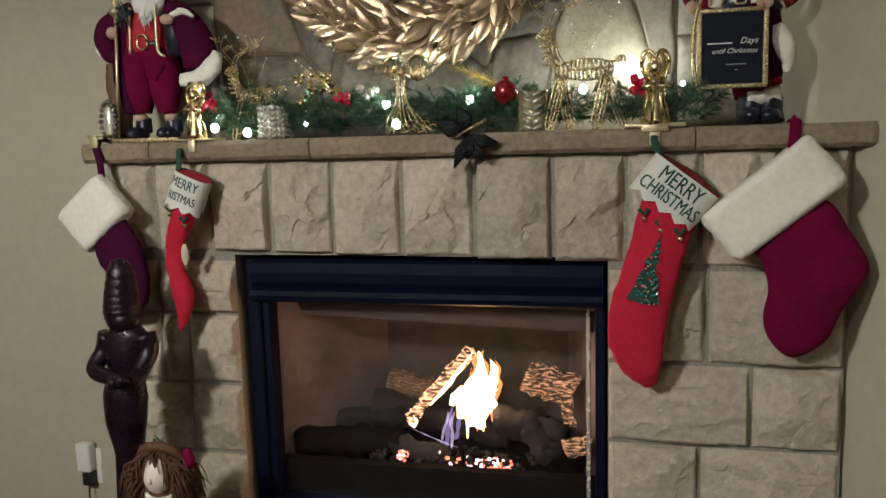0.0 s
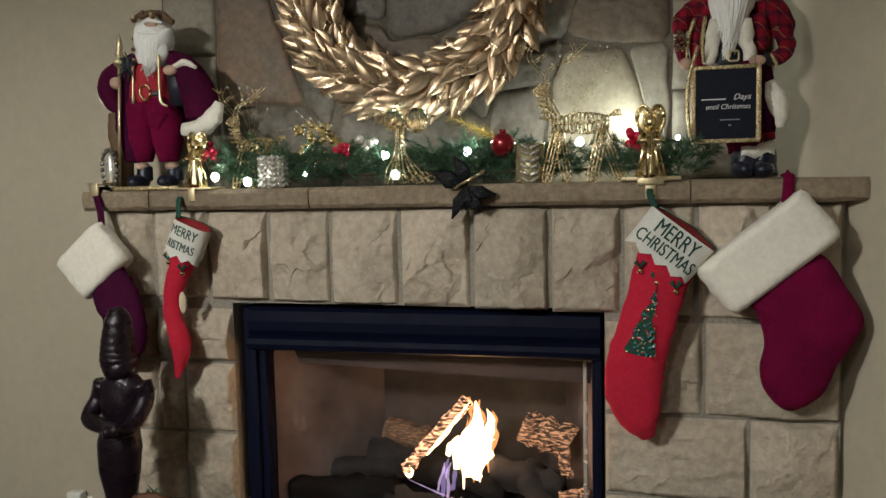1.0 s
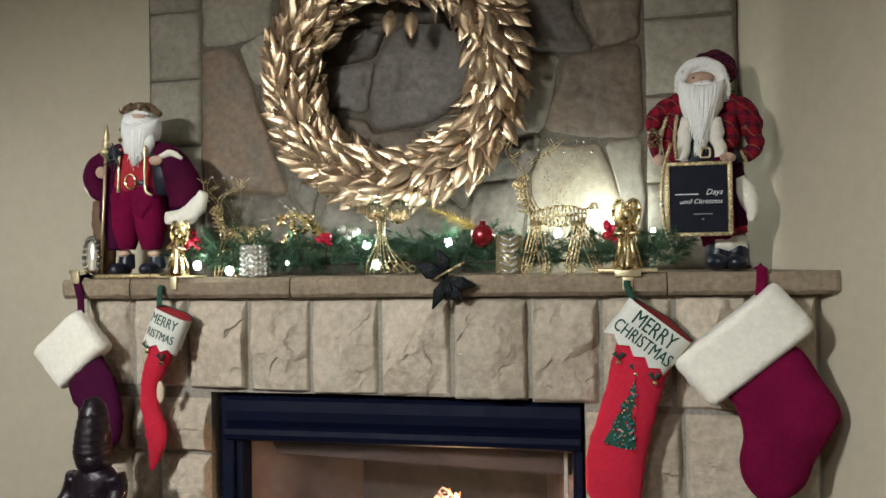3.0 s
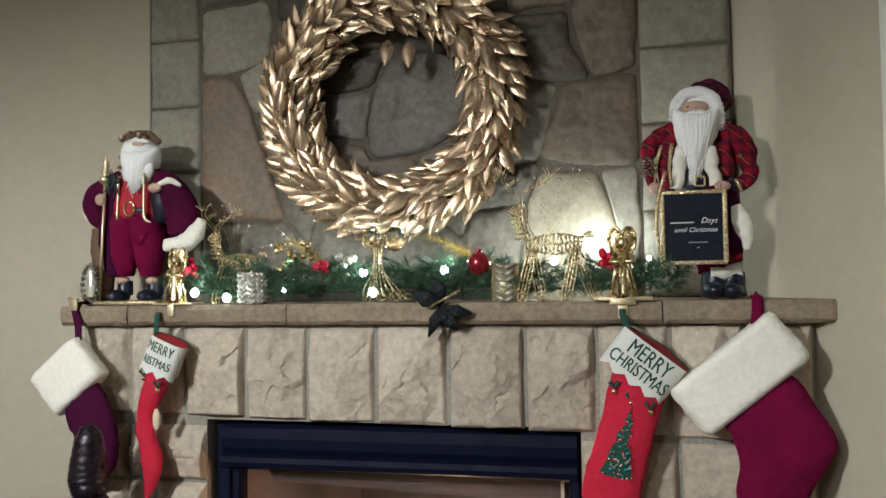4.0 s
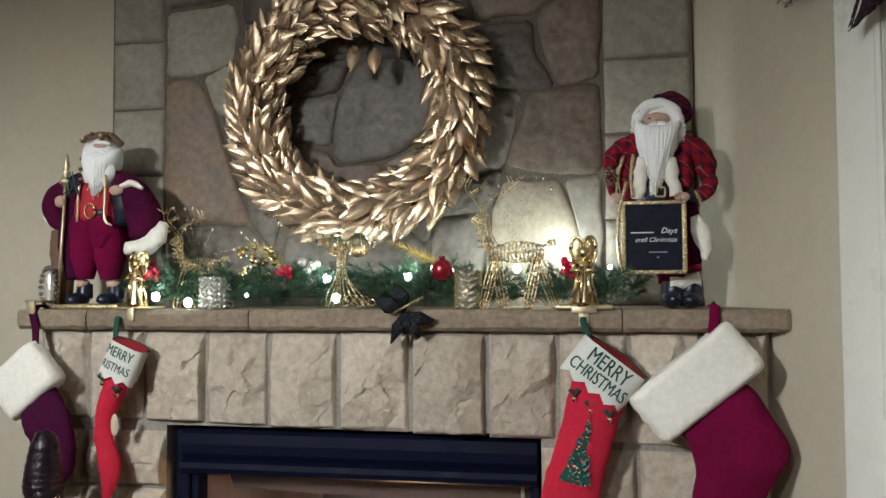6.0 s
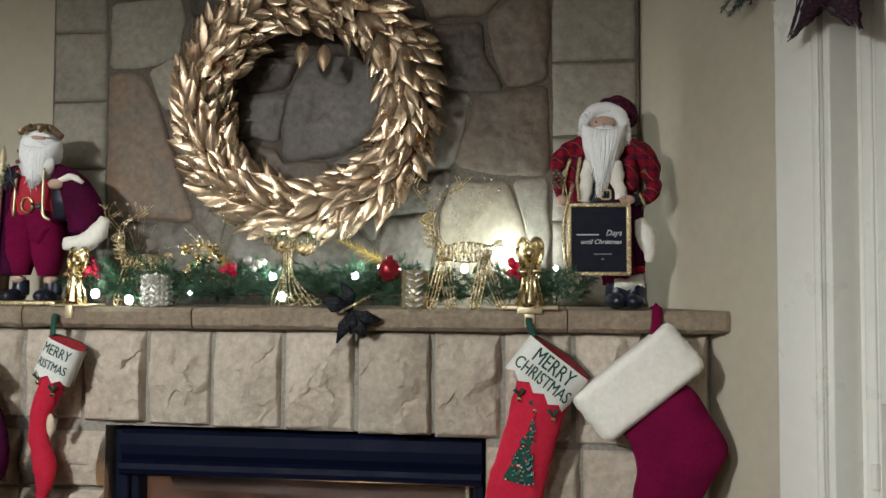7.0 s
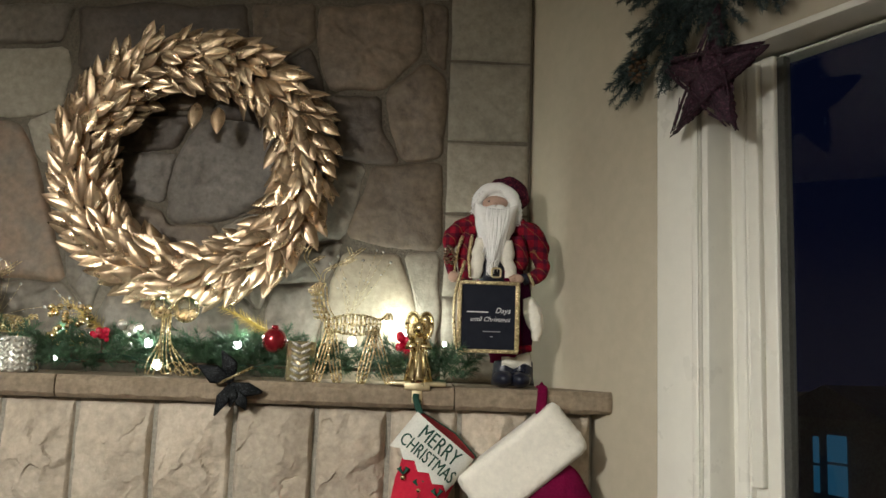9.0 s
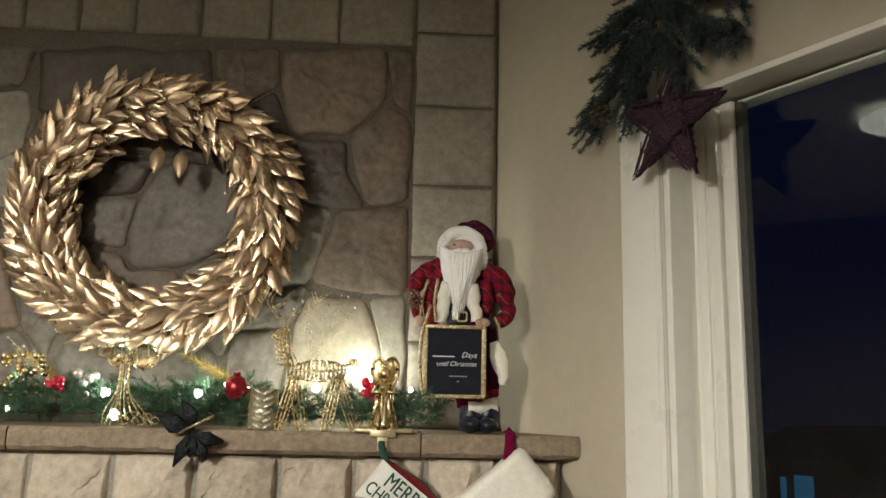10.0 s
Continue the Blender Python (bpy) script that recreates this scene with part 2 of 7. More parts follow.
def stone(poly, y, proud, depth=0.06, seed=0, facets=6, chip=0.5, wobble=0.0, rings=7, count=56, rough=0.0):
    """One stone laid in the xz plane with its outline poly (x, z), its rough face proud of y. The face is cut by random planes, as a hammer splits it."""
    rnd = random.Random(seed)
    pts = [Vector((p[0], 0, p[1])) for p in poly]
    c = sum(pts, Vector()) / len(pts)
    total = sum((b - a).length for a, b in zip(pts, pts[1:] + pts[:1]))
    rim = []
    for a, b in zip(pts, pts[1:] + pts[:1]):
        k = max(2, round(count * (b - a).length / total))
        for i in range(k):
            q = a.lerp(b, i / k)
            off = (q - c).normalized() * wobble * noise.noise(Vector((q.x * 9, seed * 3.7, q.z * 9)))
            off += (q - c).normalized() * 0.25 * wobble * noise.noise(Vector((q.x * 40, seed * 3.7, q.z * 40)))
            rim.append(q + off)
    size = max((p - c).length for p in pts)
    planes = [(rnd.uniform(-1, 1) * chip, rnd.uniform(-1, 1) * chip, rnd.uniform(0.15, 0.9)) for _ in range(facets)]
    flakes = [(rnd.uniform(-0.8, 0.8), rnd.uniform(-0.9, 0.9), rnd.uniform(0.16, 0.5), rnd.uniform(0, 6.28), rnd.uniform(0.35, 0.9) * chip) for _ in range(2 * facets + 4)]

    def height(q, edge):
        u, w = (q.x - c.x) / size, (q.z - c.z) / size
        u += 0.10 * noise.noise(Vector((q.x * 22 + seed, 1, q.z * 22)))
        w += 0.10 * noise.noise(Vector((q.x * 22 + seed, 7, q.z * 22)))
        h = min([1.0] + [a * u + b * w + d + 0.35 for a, b, d in planes])
        for fu, fw, fr, fa, fd in flakes:
            d = math.hypot(u - fu, w - fw) / fr
            if d < 1:
                run = ((u - fu) * math.cos(fa) + (w - fw) * math.sin(fa)) / fr
                h -= fd * (lambda k: k * k * (3 - 2 * k))(max(0.0, min(1.0, (1 - d) * 3.5))) * (0.5 + 0.5 * run)
        h += 0.16 * noise.noise(Vector((q.x * 16 + seed, 0, q.z * 16))) + rough * (0.28 - 0.9 * abs(noise.noise(Vector((q.x * 26 + seed, 5, q.z * 26))))) + 0.16 * noise.noise(Vector((q.x * 50 + seed, 3, q.z * 50)))
        return proud * max(0.04, (0.3 + 0.7 * h) * (1 - edge ** 12) + 0.12)

    bm = bmesh.new()
    loops = []
    for j in range(rings):
        s = 1 - (j / rings) ** 1.15 * 1.0
        loops.append([bm.verts.new((c.x + (q.x - c.x) * s, y - height(c + (q - c) * s, s), c.z + (q.z - c.z) * s)) for q in rim])
    mid = bm.verts.new((c.x, y - height(c, 0), c.z))
    base = [bm.verts.new((q.x, y + depth, q.z)) for q in rim]
    n = len(rim)
    for a, b in [(base, loops[0])] + list(zip(loops, loops[1:])):
        for k in range(n):
            bm.faces.new((a[k], a[(k + 1) % n], b[(k + 1) % n], b[k]))
    for k in range(n):
        bm.faces.new((loops[-1][k], loops[-1][(k + 1) % n], mid))
    bmesh.ops.recalc_face_normals(bm, faces=bm.faces)
    return bm


def split_stone(x0, x1, z0, z1, y, proud, seed, depth=0.06, n=46):
    """A squared stone with a hammer-split face: a plateau broken by slanting planes, rounded arrises and shell-shaped chips with one sharp lip."""
    rnd = random.Random(seed)
    w, h = x1 - x0, z1 - z0
    planes = []
    for _ in range(8):
        a = rnd.uniform(0, 6.283)
        planes.append((math.cos(a), math.sin(a), rnd.uniform(0.05, 0.45), rnd.uniform(0.5, 1.5)))
    flakes = [(rnd.uniform(-1, 1), rnd.uniform(-1, 1), rnd.uniform(-0.16, 0.14), rnd.uniform(-0.42, 0.42), rnd.uniform(-0.42, 0.42)) for _ in range(rnd.randint(8, 13))]
    chips = []
    for _ in range(rnd.randint(3, 6)):
        edge = rnd.random() < 0.6
        u, q = rnd.uniform(-0.85, 0.85), rnd.uniform(-0.9, 0.9)
        if edge:
            u, q = rnd.choice(((u, -rnd.uniform(0.55, 0.95)), (math.copysign(rnd.uniform(0.6, 0.95), u), q)))
        chips.append((u, q, rnd.uniform(0.18, 0.5), rnd.uniform(0.3, 0.8), rnd.uniform(0, 6.283), rnd.uniform(0.06, 0.20)))
    crown = rnd.uniform(0.02, 0.042)
    side = [rnd.uniform(0.007, 0.016) for _ in range(3)]

    def height(x, z):
        p = Vector((x * 17 + seed, seed * 1.3, z * 17))
        x2 = x + 0.014 * noise.noise(p) + 0.006 * noise.noise(p * 3.1)
        z2 = z + 0.014 * noise.noise(p + Vector((0, 9, 0))) + 0.006 * noise.noise(p * 3.1 + Vector((0, 9, 0)))
        u, q = (2 * (x2 - x0) / w - 1), (2 * (z2 - z0) / h - 1)
        t = 1.0
        for ca, sa, d, k in planes:
            t = min(t, 1.0 - k * max(0.0, u * ca + q * sa - d) * 0.8)
        near = sorted(((u - f[0]) ** 2 + (q - f[1]) ** 2, f) for f in flakes)[:2]
        tilt = [f[2] + f[3] * (u - f[0]) + f[4] * (q - f[1]) for _, f in near]
        k = max(0.0, 0.5 - (math.sqrt(near[1][0]) - math.sqrt(near[0][0])) * 2.6)
        t += tilt[0] * (1 - k) + tilt[1] * k
        for cu, cq, r, squash, a, d in chips:
            du, dq = u - cu, q - cq
            along, across = du * math.cos(a) + dq * math.sin(a), (-du * math.sin(a) + dq * math.cos(a)) / squash
            if along * along + across * across < r * r:
                t -= d * (0.5 + 0.5 * along / r) * (1 - (across / r) ** 2)
        t += 0.10 * noise.noise(p * 1.1 + Vector((3, 0, 0))) + 0.055 * noise.noise(p * 3.2) + 0.03 * noise.noise(p * 8.0)
        arch = crown * (0.35 + 1.1 * abs(u) ** 2.2)
        e = min((x - x0) / side[0], (x1 - x) / side[1], (z - z0) / side[2], (z1 - z) / arch)
        e = max(0.0, min(1.0, e + 0.18 * noise.noise(p * 2.5)))
        return proud * max(0.05, (0.22 + 0.78 * max(0.1, min(1.12, t))) * (1 - (1 - e) ** 2.2))

    bm = bmesh.new()
    m = max(20, int(n * min(1.6, h / w)))
    grid = []
    for i in range(n + 1):
        for_x = x0 + w * i / n
        grid.append([bm.verts.new((for_x, y - height(for_x, z0 + h * j / m), z0 + h * j / m)) for j in range(m + 1)])
    for p, q in zip(grid, grid[1:]):
        for j in range(m):
            bm.faces.new((p[j], q[j], q[j + 1], p[j + 1]))
    rim = grid[0][:] + [g[-1] for g in grid[1:]] + grid[-1][-2::-1] + [g[0] for g in grid[-2:0:-1]]
    base = [bm.verts.new((p.co.x, y + depth, p.co.z)) for p in rim]
    for k in range(len(rim)):
        bm.faces.new((rim[k], rim[(k + 1) % len(rim)], base[(k + 1) % len(rim)], base[k]))
    bmesh.ops.recalc_face_normals(bm, faces=bm.faces)
    return bm


def rect(x0, x1, z0, z1, j=0.004):
    return [(x0 + j, z0 + j), (x1 - j, z0 + j), (x1 - j, z1 - j), (x0 + j, z1 - j)]


# ---- structure
def structure(name, bm, mat, smooth=False):
    return tagged(part(name, bm, mat, smooth=smooth), kind="structure")


def slab(z0, z1):
    """A flat slab over the room's plan."""
    bm = bmesh.new()
    plan = [(-2.65, 0.43), (1.80, 0.43), (4.95, -5.2), (-2.65, -5.2)]
    lo, hi = [bm.verts.new((x, y, z0)) for x, y in plan], [bm.verts.new((x, y, z1)) for x, y in plan]
    bm.faces.new(lo)
    bm.faces.new(hi)
    for k in range(4):
        bm.faces.new((lo[k], lo[(k + 1) % 4], hi[(k + 1) % 4], hi[k]))
    bmesh.ops.recalc_face_normals(bm, faces=bm.faces)
    return bm


structure("floor", slab(-0.1, 0.0), M["floor"])
structure("ceiling", slab(CEIL, CEIL + 0.1), M["ceiling"])
structure("ground", boxed((-60, -60, -0.5), (60, 60, -0.3)), M["lawn"])
bm = bmesh.new()
box(bm, (-2.5, BACK + 0.03, 0), (0.42, BACK + 0.18, CEIL))
box(bm, (0.42, BACK + 0.03, 1.0), (1.385, BACK + 0.18, CEIL))
box(bm, (1.385, BACK + 0.03, 0), (1.80, BACK + 0.18, CEIL))
structure("wall_fireplace", bm, M["wall"])
# left wall, out of view: dark colour stands in for an unlit room
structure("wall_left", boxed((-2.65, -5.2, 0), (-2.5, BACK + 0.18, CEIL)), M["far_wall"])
structure("wall_back", boxed((-2.5, -5.2, 0), (4.9, -5.05, CEIL)), M["wall"])

# the slanting window wall, in a frame of its own: x along, y out of the room
WALLM = Matrix.Translation(WALL0) @ Matrix((ALONG, INTO, (0, 0, 1))).transposed().to_4x4()
S0, S1, HEAD, SILL = 0.635, 2.10, 2.03, 0.12
bm = bmesh.new()
box(bm, (-0.05, 0, 0), (S0, 0.16, CEIL))
box(bm, (S1, 0, 0), (6.2, 0.16, CEIL))
box(bm, (S0, 0, HEAD), (S1, 0.16, CEIL))
box(bm, (S0, 0, 0), (S1, 0.16, SILL))
bm.transform(WALLM)
structure("wall_window", bm, M["wall"])

# upper stonework backing and lower surround core
structure("chimney_breast_wall", boxed((0.093, BACK - 0.009, TOP - 0.05), (1.785, BACK + 0.03, CEIL)), M["dark_mortar"])
OPX0, OPX1, OPZ = 0.42, 1.385, 0.985
bm = bmesh.new()
box(bm, (0.045, FACE - 0.001, 0), (OPX0 - 0.006, BACK, UNDER))
box(bm, (OPX1 + 0.006, FACE - 0.001, 0), (1.915, FACE + 0.04, UNDER))
box(bm, (OPX1 + 0.006, FACE + 0.04, 0), (1.80, BACK, UNDER))
box(bm, (OPX0 - 0.006, FACE - 0.001, OPZ + 0.012), (OPX1 + 0.006, BACK, UNDER))
structure("fireplace_surround_wall", bm, M["mortar"])

# ---- window with its casing, reveal, sash and glass
window = thing("window_1", "white-painted tall window with a moulded casing, dark night outside", "window", WALLM, kind="structure")
bm = bmesh.new()
box(bm, (S0 - 0.127, -0.018, 0.0), (S0 - 0.006, 0.0, HEAD), 0.004)
box(bm, (S0 - 0.022, -0.024, 0.0), (S0 - 0.006, -0.018, HEAD), 0.003)
part("casing", bm, M["trim"], window)
bm = bmesh.new()
box(bm, (S0 - 0.004, -0.012, SILL), (S0 + 0.012, 0.15, HEAD - 0.004), 0.002)
box(bm, (S0 + 0.012, -0.004, HEAD - 0.010), (S1, 0.15, HEAD + 0.004), 0.002)
box(bm, (S0 + 0.012, -0.03, SILL), (S1, 0.15, SILL + 0.02), 0.003)
part("window_frame", bm, M["trim"], window)
bm = bmesh.new()
box(bm, (S0 + 0.010, 0.062, SILL + 0.02), (S0 + 0.034, 0.10, HEAD - 0.02), 0.002)
box(bm, (S0 + 0.034, 0.045, SILL + 0.02), (S0 + 0.058, 0.10, HEAD - 0.02), 0.004)
box(bm, (S0 + 0.058, 0.049, SILL + 0.02), (S0 + 0.064, 0.10, HEAD - 0.02), 0.002)
box(bm, (S0 + 0.064, 0.062, SILL + 0.02), (S0 + 0.096, 0.10, HEAD - 0.02), 0.002)
box(bm, (S0 + 0.096, 0.056, SILL + 0.02), (S0 + 0.126, 0.10, HEAD - 0.02), 0.004)
box(bm, (S0 + 0.128, 0.072, HEAD - 0.024), (S1 - 0.05, 0.10, HEAD - 0.018), 0.003)
box(bm, (S0 + 0.128, 0.066, SILL + 0.02), (S1 - 0.05, 0.10, SILL + 0.09), 0.003)
box(bm, (S1 - 0.05, 0.066, SILL + 0.02), (S1, 0.10, HEAD - 0.02), 0.003)
part("sash", bm, M["trim"], window)
bm = bmesh.new()
box(bm, (S0 + 0.126, 0.066, SILL + 0.09), (S0 + 0.143, 0.090, HEAD - 0.024), 0.002)
part("gasket", bm, M["gasket"], window, "dark grey rubber seal beside the glass")
pane = part("pane", boxed((S0 + 0.12, 0.078, SILL + 0.08), (S1 - 0.045, 0.084, HEAD - 0.020)), M["glass"], window, smooth=False)
pane.visible_shadow = False
part("latch", boxed((S0 + 0.05, 0.036, 0.97), (S0 + 0.062, 0.058, 1.02), 0.004), M["trim"], window)
part("sash_lift", boxed((S0 + 0.066, 0.046, 1.135), (S0 + 0.092, 0.064, 2.0), 0.003), M["trim"], window)


def v(p, y):
    return Vector((p[0], y, p[1]))


# ---- more materials
M.update(
    gold_leaf=material("gold_metallic_leaf", (0.90, 0.695, 0.47), 0.33, metal=0.86, vary=0.16, scale=14, second=(0.68, 0.48, 0.305), mix_scale=9, bump=0.0010, bump_scale=110, random_tint=0.36),
    gold=material("polished_gold", (0.90, 0.74, 0.42), 0.2, metal=1.0, vary=0.1, scale=20, bump=0.0012, bump_scale=70),
    brass=material("brushed_brass", (0.80, 0.68, 0.43), 0.38, metal=0.85, vary=0.1, scale=20),
    wire=material("gold_glitter_wire", (0.66, 0.50, 0.25), 0.3, metal=0.9, vary=0.3, scale=80, speckle=(1.0, 0.9, 0.6), speckle_scale=500),
    gold_glass=material("pale_gold_glass", (0.42, 0.36, 0.20), 0.2, metal=0.5, vary=0.15, scale=20, coat=0.4),
    silver=material("silver_glass", (0.80, 0.78, 0.70), 0.22, metal=0.65, vary=0.1, scale=30, bump=0.0008, bump_scale=120),
    glitter=material("gold_glitter", (0.48, 0.37, 0.20), 0.35, metal=0.7, vary=0.3, scale=60, bump=0.001, bump_scale=500, speckle=(1.0, 0.88, 0.5), speckle_scale=600),
    needles=material("pine_needles", (0.045, 0.12, 0.06), 0.55, vary=0.3, scale=10, second=(0.05, 0.10, 0.04), mix_scale=14, random_tint=0.4, island=True),
    spruce=material("spruce_needles", (0.038, 0.062, 0.060), 0.55, vary=0.3, scale=10, second=(0.03, 0.055, 0.05), mix_scale=14, random_tint=0.4, island=True),
    twig=material("brown_twig", (0.10, 0.065, 0.04), 0.8, vary=0.3, scale=30),
    red_glass=material("red_bauble", (0.40, 0.02, 0.034), 0.15, metal=0.6, vary=0.05, coat=0.8),
    berry=material("red_berry", (0.55, 0.012, 0.045), 0.25, vary=0.15, coat=0.5),
    velvet=material("burgundy_velvet", (0.19, 0.005, 0.046), 0.9, vary=0.14, scale=30, second=(0.10, 0.003, 0.026), mix_scale=11, sheen=0.25, bump=0.002, bump_scale=180, spec=0.08),
    plum=material("plum_velvet", (0.050, 0.004, 0.030), 0.9, vary=0.12, scale=30, second=(0.055, 0.006, 0.028), mix_scale=11, sheen=0.08, bump=0.002, bump_scale=180, spec=0.08),
    fur=material("ivory_plush", (0.88, 0.835, 0.725), 0.95, vary=0.07, scale=14, sheen=0.3, bump=0.004, bump_scale=85),
    beard=material("white_wool", (0.92, 0.91, 0.88), 0.95, vary=0.05, scale=20, sheen=0.5, bump=0.001, bump_scale=260),
    knit=material("red_knit", (0.55, 0.007, 0.036), 0.9, vary=0.14, scale=40, sheen=0.3, bump=0.0015, bump_scale=420),
    knit_white=material("white_knit", (0.76, 0.75, 0.68), 0.9, vary=0.1, scale=40, bump=0.0015, bump_scale=420),
    felt_green=material("dark_green_yarn", (0.015, 0.075, 0.05), 0.9, vary=0.25, scale=60, bump=0.001, bump_scale=400),
    red_cloth=material("red_cloth", (0.42, 0.010, 0.024), 0.75, vary=0.2, scale=30, bump=0.001, bump_scale=300),
    skin=material("painted_doll_face", (0.56, 0.37, 0.28), 0.5, vary=0.08),
    navy=material("black_cloth", (0.013, 0.015, 0.028), 0.5, vary=0.2, scale=20),
    leather=material("dark_blue_boot", (0.008, 0.011, 0.026), 0.35, vary=0.2, coat=0.2),
    slate=material("dark_chalkboard", (0.007, 0.009, 0.018), 0.6, vary=0.15, scale=20, spec=0.2),
    bronze=material("dark_bronze", (0.015, 0.007, 0.016), 0.30, metal=0.35, vary=0.3, scale=12, second=(0.016, 0.010, 0.014), mix_scale=18, bump=0.0015, bump_scale=120, coat=0.06),
    hair=material("auburn_hair", (0.13, 0.052, 0.024), 0.6, vary=0.35, scale=40, bump=0.004, bump_scale=150),
    porcelain=material("pale_porcelain", (0.78, 0.68, 0.60), 0.35, vary=0.05),
    plastic=material("white_plastic", (0.78, 0.77, 0.72), 0.35, vary=0.03),
    black_plastic=material("black_plastic", (0.015, 0.015, 0.016), 0.4, vary=0.1),
    chalk=material("white_print", (0.8, 0.8, 0.78), 0.7, vary=0.03),
    bow=material("black_glitter_ribbon", (0.004, 0.005, 0.006), 0.6, vary=0.3, bump=0.0008, bump_scale=500, speckle=(0.03, 0.033, 0.036), speckle_scale=500, spec=0.15),
    star=material("burgundy_twig_star", (0.052, 0.014, 0.030), 0.7, vary=0.5, scale=40, second=(0.028, 0.010, 0.020), mix_scale=60, bump=0.006, bump_scale=200, speckle=(0.10, 0.035, 0.06), speckle_scale=300),
    cone=material("pine_cone", (0.16, 0.09, 0.045), 0.7, vary=0.3, scale=40),
    char=material("charred_log", (0.011, 0.009, 0.009), 0.95, vary=0.5, scale=14, second=(0.008, 0.007, 0.007), mix_scale=20, bump=0.005, bump_scale=60),
    feather=material("gold_feather", (0.62, 0.45, 0.12), 0.4, metal=0.6, vary=0.3, scale=60),
    baffle=material("heat_browned_steel", (0.07, 0.048, 0.042), 0.45, metal=0.3, vary=0.2, scale=10, bump=0.0005),
    chalk_grey=material("grey_print", (0.25, 0.26, 0.28), 0.7, vary=0.03),
    patch=material("tan_felt", (0.62, 0.50, 0.36), 0.9, vary=0.1, bump=0.001),
    lampshade=material("frosted_bowl", (0.8, 0.85, 0.75), 0.5, emit=(0.92, 1.0, 0.86), strength=2.5),
)


def hot_bark(name, turn, hi, colour, fine=1.0):
    """Emission between dark cracks: burning wood, and painted firelight on the bark logs."""
    m = material(name, (0.10, 0.06, 0.035), 0.9, vary=0.4, bump=0.004, bump_scale=60)
    nt = m.node_tree
    g = nt.nodes.new("ShaderNodeNewGeometry")
    mp = nt.nodes.new("ShaderNodeMapping")
    mp.inputs["Rotation"].default_value = (0, radians(turn), 0)
    mp.inputs["Scale"].default_value = (14 * fine * fine, 60 * fine, 110 * fine)
    t = nt.nodes.new("ShaderNodeTexNoise")
    t.inputs["Scale"].default_value, t.inputs["Detail"].default_value = 1.0, 4
    r = nt.nodes.new("ShaderNodeMapRange")
    for n, val in zip((1, 2, 3, 4), (0.47, 0.64, 0.0, hi)):
        r.inputs[n].default_value = val
    nt.links.new(g.outputs["Position"], mp.inputs[0])
    nt.links.new(mp.outputs[0], t.inputs["Vector"])
    nt.links.new(t.outputs["Fac"], r.inputs[0])
    b = nt.nodes["Principled BSDF"]
    b.inputs["Emission Color"].default_value = (*colour, 1)
    nt.links.new(r.outputs[0], b.inputs["Emission Strength"])
    return m


def plaid_cloth():
    """Crimson cloth crossed by dark bands and thin gold threads."""
    m = material("red_plaid_cloth", (0.30, 0.010, 0.026), 0.8, vary=0.3, scale=25, bump=0.001, bump_scale=300, spec=0.1)
    nt = m.node_tree
    g = nt.nodes.new("ShaderNodeNewGeometry")
    b = nt.nodes["Principled BSDF"]
    col = b.inputs["Base Color"].links[0].from_socket
    for axis, period, lo, hi, tone in (("X", 13.0, 0.62, 0.72, (0.008, 0.008, 0.022)), ("Z", 11.0, 0.62, 0.72, (0.008, 0.008, 0.022)), ("DIAGONAL", 17.0, 0.985, 0.995, (0.30, 0.20, 0.07))):
        w = nt.nodes.new("ShaderNodeTexWave")
        w.bands_direction = axis
        w.inputs["Scale"].default_value, w.inputs["Distortion"].default_value, w.inputs["Detail Scale"].default_value = period, 1.6, 0.8
        nt.links.new(g.outputs["Position"], w.inputs["Vector"])
        r = nt.nodes.new("ShaderNodeMapRange")
        for n, val in zip((1, 2, 3, 4), (lo, hi, 0.0, 0.48)):
            r.inputs[n].default_value = val
        nt.links.new(w.outputs["Fac"], r.inputs[0])
        x = nt.nodes.new("ShaderNodeMix")
        x.data_type = "RGBA"
        nt.links.new(r.outputs[0], x.inputs[0])
        nt.links.new(col, x.inputs[6])
        x.inputs[7].default_value = (*tone, 1)
        col = x.outputs[2]
    nt.links.new(col, b.inputs["Base Color"])
    return m


M["plaid"] = plaid_cloth()
M["hot_bark"] = hot_bark("burning_log", -48, 4.2, (1.0, 0.52, 0.28), 1.3)
# these two put the firelight that falls on bark into emission
M["firelit_bark"] = hot_bark("bark_with_painted_firelight", 22, 1.1, (1.0, 0.50, 0.26), 1.8)
M["dim_firelit_bark"] = hot_bark("bark_with_faint_painted_firelight", 22, 0.20, (1.0, 0.50, 0.26), 1.8)
LED = glow("white_led", (0.86, 1.0, 0.92), 14.0)
FLAME_CORE = glow("flame_core", (1.0, 0.72, 0.36), 9.0)


def clear_glow(name, colour, strength):
    """Burning gas: it gives off light and lets what is behind it through."""
    m = glow(name, colour, strength)
    nt = m.node_tree
    add, clear = nt.nodes.new("ShaderNodeAddShader"), nt.nodes.new("ShaderNodeBsdfTransparent")
    nt.links.new(nt.nodes["Emission"].outputs[0], add.inputs[0])
    nt.links.new(clear.outputs[0], add.inputs[1])
    nt.links.new(add.outputs[0], nt.nodes["Material Output"].inputs[0])
    return m


FLAME_EDGE = clear_glow("flame_edge", (1.0, 0.40, 0.12), 1.0)
FLAME_BLUE = clear_glow("flame_base", (0.60, 0.48, 1.0), 0.30)
FLAME_VIOLET = clear_glow("flame_violet", (0.85, 0.62, 1.0), 0.45)
EMBER = glow("embers", (1.0, 0.22, 0.12), 4.0)
EMBER_PALE = glow("embers_pale", (1.0, 0.60, 0.66), 5.0)

